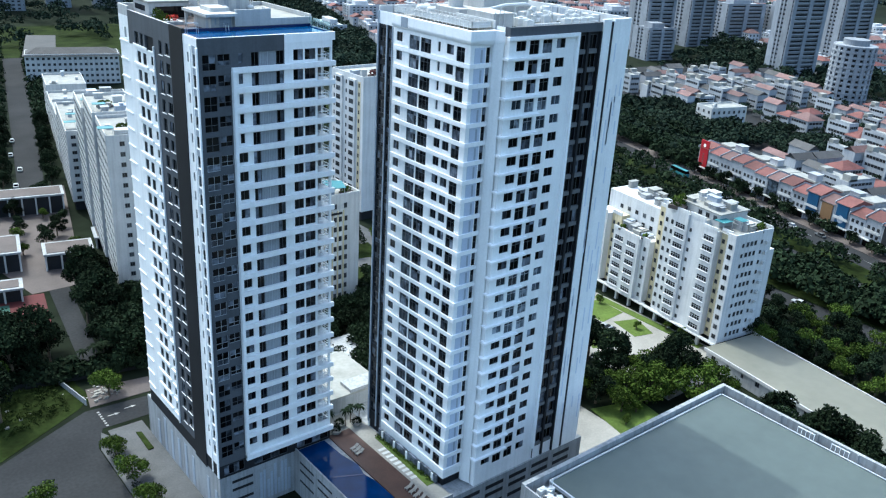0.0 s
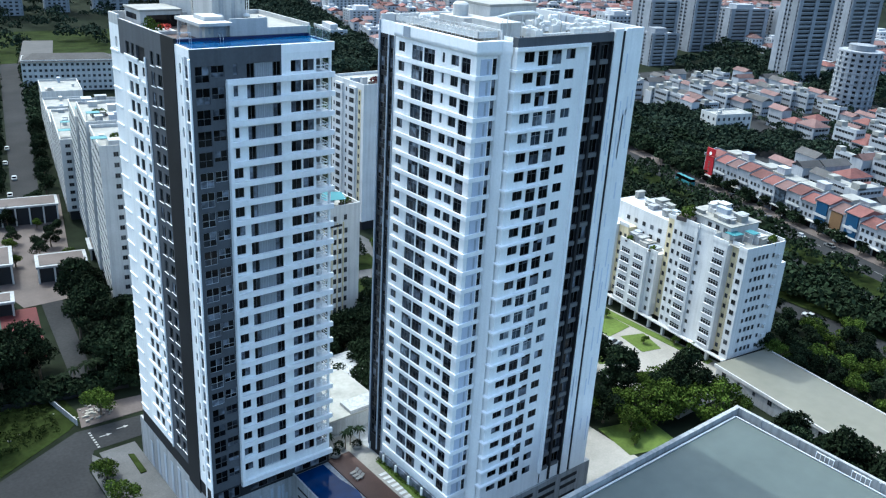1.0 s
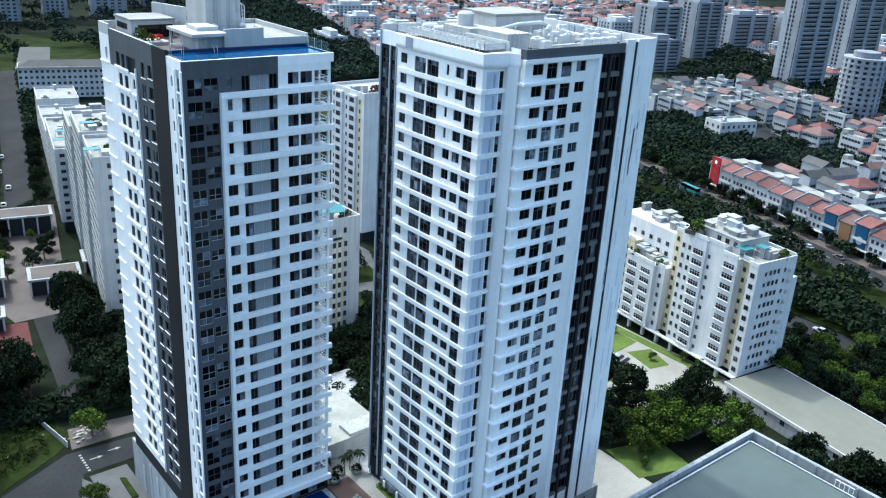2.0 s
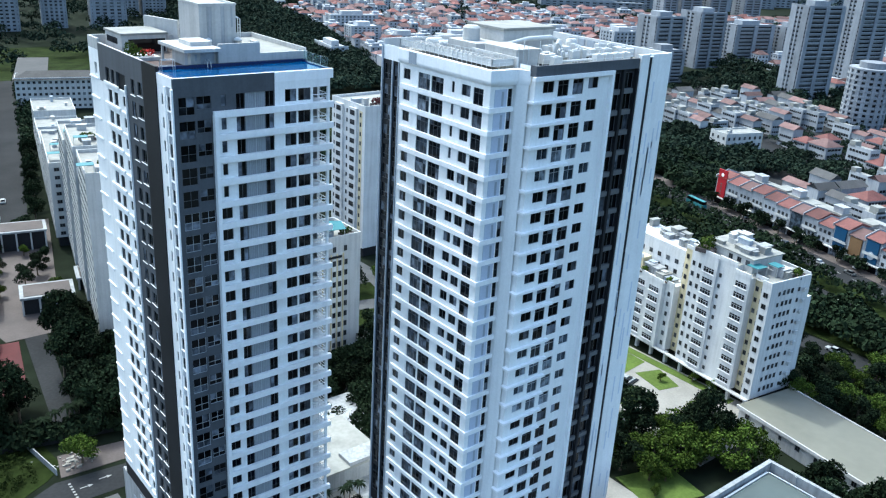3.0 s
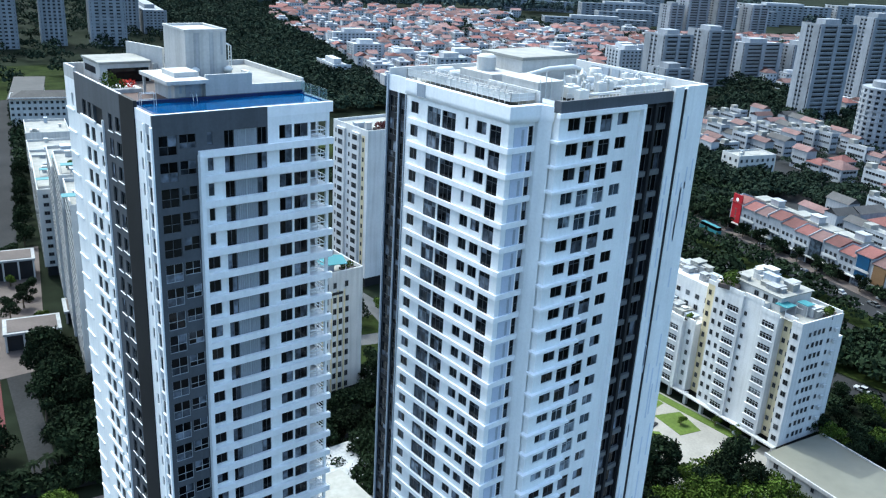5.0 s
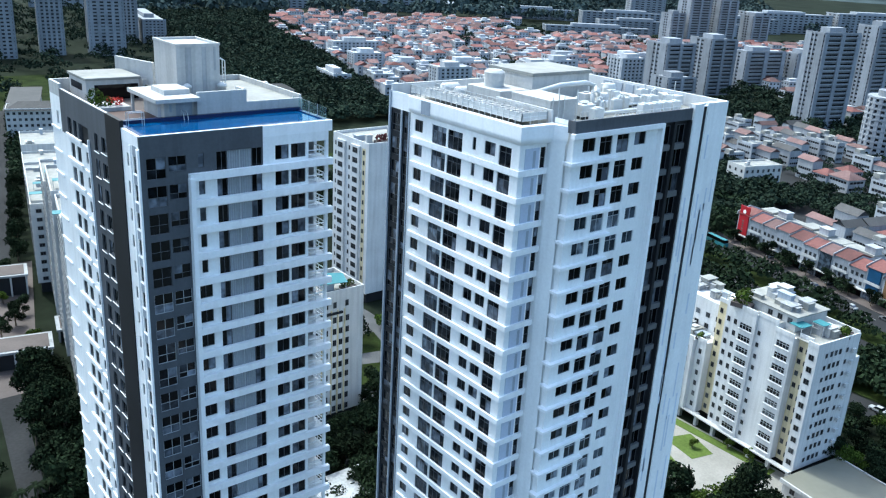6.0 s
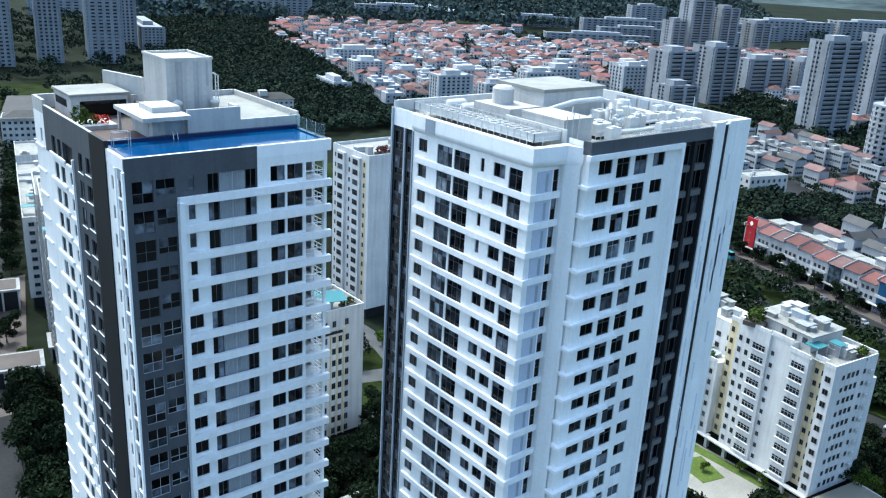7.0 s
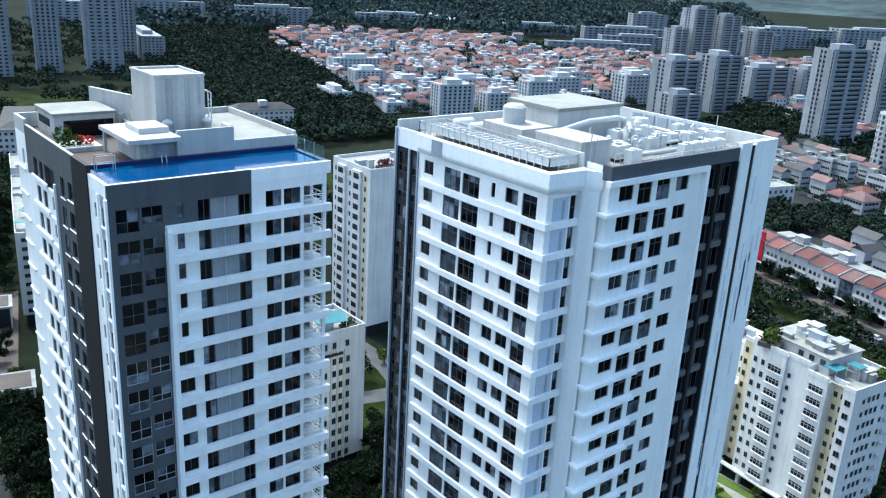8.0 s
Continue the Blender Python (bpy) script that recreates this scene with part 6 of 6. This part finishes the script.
DISTRICT_WALL = surface("district_plaster", (0.37, 0.385, 0.415), 0.85, var=0.12, streak=0.12, island=0.3)
DISTRICT_PINK = surface("district_faded_roofs", (0.15, 0.088, 0.082), 0.85, var=0.2, fine=0.6, island=0.3)
DISTRICT_RED = surface("district_tile_roofs", (0.15, 0.062, 0.055), 0.85, var=0.2, fine=0.6, island=0.35)
district("far_houses", "close-set white and pink houses with faded red roofs among trees",
         [([(392, 560), (560, 515), (700, 700), (455, 760)], 14, 13, -14, 8.5, 0.45), ([(450, 765), (690, 705), (840, 900), (520, 1010)], 13, 14, -20, 11, 0.25),
          ([(560, 560), (860, 430), (1180, 640), (760, 900)], 20, 16, -30, 15, 0.15), ([(520, 1015), (800, 910), (960, 1000), (650, 1180)], 12, 9, -28, 18, 0.1),
          ([(640, 330), (820, 260), (1040, 430), (780, 530)], 12, 9, -22, 14, 0.3)], 71)


# ---- far blocks and towers ----
def band_block(label, x, y, rz, w, d, h, storeys, piers_s, piers_w, group, paint=None, category="apartment building", crown=True, balconies=False):
    """A distant block: body, one glazed band a storey round it, and upright wall strips in front of the bands."""
    ob = thing("apartment_building" if h < 60 else "residential_tower", label, category, group=group)
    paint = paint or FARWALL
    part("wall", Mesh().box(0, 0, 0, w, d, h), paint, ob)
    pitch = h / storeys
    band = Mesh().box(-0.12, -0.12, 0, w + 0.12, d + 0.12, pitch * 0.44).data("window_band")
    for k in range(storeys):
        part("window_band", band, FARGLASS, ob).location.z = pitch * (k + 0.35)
    if piers_s:
        g = w / piers_s
        pier = Mesh().box(0, -0.45, 0, g * 0.48, -0.02, h).data("pier")
        for i in range(piers_s):
            part("pier", pier, paint, ob).location.x = g * (i + 0.26)
        part("pier", Mesh().box(-0.3, -0.4, 0, g * 0.2, 1.0, h), paint, ob)
        part("pier", Mesh().box(w - g * 0.2, -0.4, 0, w + 0.3, 1.0, h), paint, ob)
    if balconies:
        slab = Mesh().box(w * 0.08, -1.3, -0.15, w * 0.92, -0.02, 0.75).data("balcony")
        for k in range(storeys):
            part("balcony", slab, paint, ob).location.z = pitch * (k + 0.2)
        for a, b in ((0.0, 0.34), (0.46, 0.54), (0.66, 1.0)):
            part("end_wall", Mesh().box(-0.4, d * a, 0, -0.02, d * b, h), paint, ob)
        for u in (0.0, 0.45, 0.9):
            part("pier", Mesh().box(w * u, -1.4, 0, w * (u + 0.1), -0.5, h), paint, ob)
    if piers_w:
        g = d / piers_w
        pier = Mesh().box(-0.45, 0, 0, -0.02, g * 0.48, h).data("pier")
        for i in range(piers_w):
            part("pier", pier, paint, ob).location.y = g * (i + 0.26)
    if crown:
        part("roof_house", Mesh().box(w * 0.25, d * 0.25, h, w * 0.7, d * 0.75, h + 4.0), paint, ob)
        part("parapet", Mesh().box(-0.3, -0.3, h, w + 0.3, 0.2, h + 1.2).box(-0.3, 0.2, h, 0.2, d + 0.3, h + 1.2), paint, ob)
    ob.matrix_world = pose(x, y, 0, 0, 0, rz)
    return ob


MIDS = "white mid rise blocks"
for x, y, w, d, h, n in ((418, 530, 28, 16, 23, 9), (468, 534, 20, 14, 14, 5), (505, 528, 28, 16, 22, 8), (556, 553, 30, 18, 20, 7), (612, 520, 30, 18, 24, 8), (432, 664, 28, 18, 16, 7), (466, 652, 30, 14, 9, 3),
                         (372, 600, 14, 40, 10, 4), (596, 590, 30, 16, 18, 6), (655, 560, 30, 18, 20, 7), (500, 620, 40, 16, 12, 4), (470, 760, 50, 16, 14, 5), (690, 510, 30, 18, 24, 8)):
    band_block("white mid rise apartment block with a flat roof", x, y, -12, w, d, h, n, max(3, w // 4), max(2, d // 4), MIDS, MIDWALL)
rear = slab_block("apartment_building", "white five storey block with a grey hipped roof", 257, 530, -12, 38.0, 14.0, 14.5, 5, 12, 4, seed=44, clutter=0, wide=1.5, plinth=0.6)
m = Mesh()
m.v += [(-1, -1, 15.6), (39, -1, 15.6), (39, 15, 15.6), (-1, 15, 15.6), (6, 7, 19.0), (32, 7, 19.0)]
m.f += [(0, 1, 5, 4), (2, 3, 4, 5), (3, 0, 4), (1, 2, 5), (3, 2, 1, 0)]
part("hip_roof", m, DARKROOF, rear, "grey hipped roof")
part("stair_head", Mesh().box(17, 3, 16.5, 22, 8, 20.5), OLDWHITE, rear)
TW = "distant residential towers"
for x, y, w, d, h, n in ((178, 822, 22, 20, 86, 28), (222, 834, 20, 20, 84, 28), (260, 822, 30, 22, 88, 30), (312, 905, 20, 22, 90, 30), (100, 870, 30, 24, 84, 28), (150, 960, 30, 24, 80, 26)):
    band_block("tall grey residential tower", x, y, -12, w, d, h, n, 5, 4, TW)
band_block("long pale slab block", 336, 900, -12, 22, 120, 22, 8, 6, 16, TW)
for x, y, w, d, h, n in ((584, 455, 28, 24, 45, 14), (652, 462, 28, 26, 46, 15), (720, 470, 46, 22, 33, 10), (770, 450, 40, 22, 32, 10), (555, 428, 26, 20, 24, 9), (592, 334, 34, 16, 66, 21), (690, 345, 34, 18, 68, 22), (1000, 738, 34, 26, 66, 20), (1048, 726, 30, 26, 58, 18), (1098, 706, 30, 24, 40, 12), (972, 745, 22, 22, 40, 12)):
    band_block("tall pale residential tower with balcony bands", x, y, -14, w, d, h, n, 0, 0, TW, balconies=True)
# round tower
rt = thing("residential_tower", "round pale residential tower with ring balconies", "tower", group=TW)
part("wall", Mesh().tube([(0, 0, 0), (0, 0, 37)], 12.5, 36), FARWALL, rt)
ring = Mesh().tube([(0, 0, 0), (0, 0, 1.3)], 12.6, 36).data("window_band")
slabm = Mesh().tube([(0, 0, 0), (0, 0, 0.9)], 13.5, 36).data("balcony_ring")
for k in range(11):
    part("window_band", ring, FARGLASS, rt).location.z = 3.3 * k + 1.2
    part("balcony_ring", slabm, FARWALL, rt).location.z = 3.3 * k + 3.0
part("roof_house", Mesh().tube([(0, 0, 37), (0, 0, 40.5)], 8, 24), FARWALL, rt)
for i in range(18):
    a = radians(20 * i)
    part("pier", Mesh().box(12.3, -1.2, 0, 13.3, 1.2, 37), FARWALL, rt).rotation_euler = (0, 0, a)
rt.matrix_world = pose(562, 268, 0)
for x, y, rz, w, d, h, n in ((880, 880, -32, 150, 22, 13, 4), (1010, 900, -32, 120, 22, 17, 5), (1120, 850, -32, 130, 24, 17, 5), (1210, 1010, -32, 60, 30, 40, 11), (1330, 990, -32, 46, 30, 42, 12), (1060, 980, -32, 150, 24, 22, 6),
                             (1330, 860, -30, 150, 40, 30, 7), (1470, 780, -30, 150, 40, 34, 8), (1010, 1110, -32, 120, 24, 16, 5), (640, 1330, -25, 120, 30, 24, 6), (820, 1260, -28, 140, 30, 20, 5), (480, 1400, -20, 130, 30, 26, 7), (330, 1300, -15, 70, 30, 30, 8), (1240, 870, -32, 120, 24, 22, 6)):
    band_block("long pale office slab far across the district", x, y, rz, w, d, h, n, max(6, int(w / 9)), 3, "far office slabs", category="building")

# ---- woodland ----
def woods(name, label, spots, leaf, seed, quads=80, size=0.95):
    """Many small tree crowns joined into one sheet of canopy."""
    rnd = np.random.default_rng(seed)
    n = len(spots)
    c = np.repeat(np.array(spots, float), quads, axis=0)
    d = rnd.normal(size=(n * quads, 3))
    d[:, 2] = np.abs(d[:, 2]) * 0.9 + 0.1
    d /= np.linalg.norm(d, axis=1)[:, None]
    r = c[:, 2:3]
    centre = np.stack([c[:, 0], c[:, 1], c[:, 2] * 0.75], 1) + d * r * np.array([1, 1, 0.85]) * rnd.uniform(0.75, 1.1, (n * quads, 1))
    nrm = d + 0.55 * rnd.normal(size=d.shape)
    nrm /= np.linalg.norm(nrm, axis=1)[:, None]
    u = np.cross(nrm, rnd.normal(size=d.shape))
    u /= np.linalg.norm(u, axis=1)[:, None]
    w = np.cross(nrm, u)
    s = size * (r / 4.5) * rnd.uniform(0.6, 1.3, (n * quads, 1))
    v = np.stack([centre - u * s, centre - w * s * 0.7, centre + u * s, centre + w * s * 0.7], 1).reshape(-1, 3)
    me = bpy.data.meshes.new(name)
    me.from_pydata(v.tolist(), [], np.arange(len(v)).reshape(-1, 4).tolist())
    return tagged(part(name, me, leaf, kind="stuff"), label, "woodland")


def scatter(pts, n, lo, hi, seed):
    rnd = random.Random(seed)
    (xa, ya), (xb, yb), (xc, yc), (xd, yd) = pts
    out = []
    for _ in range(n):
        u, v = rnd.random(), rnd.random()
        out.append(((1 - v) * ((1 - u) * xa + u * xb) + v * ((1 - u) * xd + u * xc), (1 - v) * ((1 - u) * ya + u * yb) + v * ((1 - u) * yd + u * yc), rnd.uniform(lo, hi)))
    return out


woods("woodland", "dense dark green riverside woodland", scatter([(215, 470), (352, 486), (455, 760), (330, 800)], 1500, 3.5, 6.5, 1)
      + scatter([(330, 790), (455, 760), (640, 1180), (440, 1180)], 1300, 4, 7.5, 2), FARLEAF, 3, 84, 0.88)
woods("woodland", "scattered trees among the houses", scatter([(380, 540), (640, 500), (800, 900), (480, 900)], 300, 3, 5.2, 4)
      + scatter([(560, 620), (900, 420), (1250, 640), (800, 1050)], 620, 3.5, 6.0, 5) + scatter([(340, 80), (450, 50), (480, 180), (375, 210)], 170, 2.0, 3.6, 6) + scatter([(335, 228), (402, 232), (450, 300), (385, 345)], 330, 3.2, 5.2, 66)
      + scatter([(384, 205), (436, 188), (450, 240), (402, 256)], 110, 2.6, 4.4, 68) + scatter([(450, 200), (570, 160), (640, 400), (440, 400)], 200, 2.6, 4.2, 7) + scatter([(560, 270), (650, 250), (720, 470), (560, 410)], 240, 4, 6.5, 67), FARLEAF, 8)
woods("woodland", "far woodland towards the horizon, coloured with haze", scatter([(400, 1180), (1500, 900), (2900, 1900), (700, 2900)], 2600, 7, 15, 9) + scatter([(1000, 300), (1900, 200), (2600, 900), (1500, 900)], 900, 6, 13, 11), DISTANT, 12, 40, 1.25)
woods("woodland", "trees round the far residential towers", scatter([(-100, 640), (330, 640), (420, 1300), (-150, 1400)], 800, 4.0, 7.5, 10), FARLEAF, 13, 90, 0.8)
woods("woodland", "dark trees beyond the long street", scatter([(-60, 320), (50, 320), (105, 560), (-60, 620)], 260, 3, 5.5, 41), LEAF, 42, 70, 1.1)
woods("woodland", "rows of dark street and park trees by the boulevard", scatter([(244, 60), (250, 60), (BX(267, 400), 400), (262, 400)], 330, 3.2, 5.2, 31)
      + scatter([(212, 190), (232, 190), (232, 420), (212, 420)], 170, 3, 4.8, 32) + scatter([(243.5, 40), (252, 40), (268, 130), (243.5, 130)], 90, 2.8, 4.6, 39) + scatter(along(279.5, 290.5, 40, 270), 60, 3.0, 4.6, 37) + scatter(along(303.5, 308, 60, 300), 30, 2.2, 3.2, 38) + scatter(along(304, 345, 224, 330), 190, 3.2, 5, 33)
      + scatter(along(331, 336, 60, 205), 60, 2.2, 3.6, 40) + scatter([(211, 100), (232, 100), (232, 190), (211, 190)], 50, 2.4, 3.6, 34) + scatter(along(279.5, 290.5, 270, 420), 30, 3, 4.4, 35)
      + [(71.5 + (420 + 9 * i - 322) * 0.227 + s, 420 + 9 * i, random.uniform(3, 4.4)) for i in range(26) for s in (-9.0, 9.0, 13.0)], LEAF, 36, 110, 0.85)
plate("field", [(120, 600), (270, 590), (330, 720), (150, 730)], 0.1, ROUGHGRASS, "open grass field", "field")
plate("water", [(960, 1380), (1120, 1340), (1230, 1560), (1080, 1640)], 0.1, PANEL, "pale stretch of river far away", "water")

# low hills that close the horizon, pale haze painted into their colour
m = Mesh()
n = 120
for i in range(n):
    a0, a1 = radians(-75 + 165 * i / n), radians(-75 + 165 * (i + 1) / n)
    h0, h1 = (105 + 50 * noise.noise((4.0 * a, 0.3, 0.0)) + 18 * noise.noise((19.0 * a, 1.7, 0.0)) for a in (a0, a1))
    d0, d1 = ((math.sin(a), math.cos(a)) for a in (a0, a1))
    m.quad((d0[0] * 3300, d0[1] * 3300, -1), (d1[0] * 3300, d1[1] * 3300, -1), (d1[0] * 4300, d1[1] * 4300, max(12, h1)), (d0[0] * 4300, d0[1] * 4300, max(12, h0)))
    m.quad((d0[0] * 4300, d0[1] * 4300, max(12, h0)), (d1[0] * 4300, d1[1] * 4300, max(12, h1)), (d1[0] * 4700, d1[1] * 4700, -1), (d0[0] * 4700, d0[1] * 4700, -1))
tagged(part("backdrop", m, HILL, kind="structure"), "low wooded hills at the horizon, coloured with haze", "backdrop")


# ---- vehicles ----
def vehicle(label, category, length, width, height, paint, nose):
    """A car or bus: body, glazed cabin with a roof, four wheels."""
    ob = thing(category, label, category, group="vehicles on the boulevard")
    l, w = length / 2, width / 2
    low = 0.3
    waist = height * (0.55 if nose else 0.45)
    m = Mesh()
    m.slab([(-l, -w + 0.15), (-l + 0.15, -w), (l - 0.2, -w), (l, -w + 0.2), (l, w - 0.2), (l - 0.2, w), (-l + 0.15, w), (-l, w - 0.15)], low, waist)
    part("body", m, paint, ob)
    f, b = (l - nose, -l + nose * 0.6)
    m = Mesh()
    q = [(b, -w + 0.1), (f, -w + 0.1), (f, w - 0.1), (b, w - 0.1)]
    s = [(b + nose * 0.35, -w + 0.25), (f - nose * 0.5, -w + 0.25), (f - nose * 0.5, w - 0.25), (b + nose * 0.35, w - 0.25)]
    m.v += [(x, y, waist) for x, y in q] + [(x, y, height - 0.06) for x, y in s]
    m.f += [(0, 1, 5, 4), (1, 2, 6, 5), (2, 3, 7, 6), (3, 0, 4, 7), (4, 5, 6, 7)]
    part("cabin", m, GLASS, ob)
    part("roof", Mesh().slab(s, height - 0.06, height), paint, ob)
    for x in (-l * 0.62, l * 0.62):
        for y in (-w + 0.05, w - 0.05):
            part("wheel", Mesh().tube([(x, y - 0.1, 0.33), (x, y + 0.1, 0.33)], 0.33, 12), CHARCOAL, ob)
    return ob


CARWHITE = surface("white_car_paint", (0.36, 0.37, 0.38), 0.3, var=0.03)
CARGREY = surface("grey_car_paint", (0.10, 0.105, 0.11), 0.3, var=0.03)
spots = [(294, 206, 90), (294, 188, 90), (300, 170, 90), (297, 152, 90), (300, 140, 90), (274, 128, -90), (271, 160, -90), (238, 112, 90), (275, 215, -90), (308, 196, 0), (308, 168, 0), (308, 141, 0), (236, 96, -90)]
first = {}
for i, (x, y, a) in enumerate(spots):
    k = i % 2
    low = x < 303
    if x > 250:
        x, a = BX(x, y), a - 15
    if k not in first:
        first[k] = vehicle(("white" if k else "dark grey") + " saloon car on the asphalt", "car", 4.5, 1.8, 1.5, CARWHITE if k else CARGREY, 1.2)
        first[k].matrix_world = pose(x, y, 0.05 if low else 0.18, 0, 0, a)
    else:
        copy_thing(first[k], pose(x, y, 0.05 if low else 0.18, 0, 0, a))
bus = vehicle("teal and white city bus on the boulevard", "bus", 11.0, 2.5, 3.1, TEAL, 0.3)
bus.matrix_world = pose(BX(297, 218), 218, 0.05, 0, 0, 75)
for x, y in ((70.5, 336), (77.0, 356), (79.0, 378), (85.0, 400)):
    copy_thing(first[1], pose(x, y, 0.06, 0, 0, 77))
# rubble and fence on the vacant lots
rnd = random.Random(19)
m = Mesh()
for i in range(70):
    x, y, s = rnd.gauss(48.5, 1.8), rnd.gauss(176.2, 1.4), rnd.uniform(0.15, 0.55)
    m.box(x, y, 0.05, x + s * 1.6, y + s, 0.12 + s * 0.7)
for i in range(14):
    x, y, s = rnd.uniform(24, 42), rnd.uniform(172, 188), rnd.uniform(0.2, 0.6)
    m.box(x, y, 0.02, x + s * 1.5, y + s, 0.1 + s * 0.5)
tagged(part("rubble", m, PAVING, kind="stuff"), "heap of pale rubble and litter on the lot", "rubble")
fence = thing("fence", "low grey boundary wall beside the vacant lot", "fence")
part("panel", Mesh().slab([(44.0, 173.4), (44.2, 173.4), (41.2, 190.0), (41.0, 190.0)], 0.0, 1.5), CONCRETE, fence)
part("panel", Mesh().slab([(20.0, 190.0), (60.0, 182.6), (60.0, 182.8), (20.0, 190.2)], 0.0, 1.6), CHARCOAL, fence)
settle(fence, 42, 182, 0)
woods("tufts", "tall rough grass and weeds on the vacant lot", scatter([(10, 164), (40, 172.5), (43, 190), (10, 196)], 420, 0.25, 0.8, 61), ROUGHGRASS, 62, 14, 1.8)
woods("low_hedge", "clipped low hedge along the pavement strip", scatter([(41.8, 100), (44.0, 100), (44.0, 157), (41.8, 154)], 130, 0.35, 0.6, 63), LEAF, 64, 26, 1.3)
woods("low_hedge", "yellow-green hedge beside the pool deck path", scatter([(82.9, 98.5), (83.4, 98.5), (83.4, 116), (82.9, 116)], 60, 0.3, 0.45, 65), BRIGHTLEAF, 66, 26, 1.3).location.z = 9.4
woods("hedge", "dense dark shrubs along the lot", scatter([(26, 188), (60, 181), (60, 186), (26, 196)], 90, 1.4, 2.6, 51), LEAF, 52, 60, 1.2)

# arrows painted on the junction
m = Mesh()
for x, y in ((46.5, 166.6), (50.5, 167.6)):
    m.slab([(x, y - 0.12), (x + 1.6, y - 0.12), (x + 1.6, y - 0.45), (x + 2.6, y), (x + 1.6, y + 0.45), (x + 1.6, y + 0.12), (x, y + 0.12)], 0.051, 0.058)
for i in range(7):
    m.box(45.0, 162.9 + 1.0 * i, 0.051, 45.5, 163.4 + 1.0 * i, 0.058)
tagged(part("road_arrow", m, MARK, kind="stuff"), "worn white arrows painted on the junction", "marking")
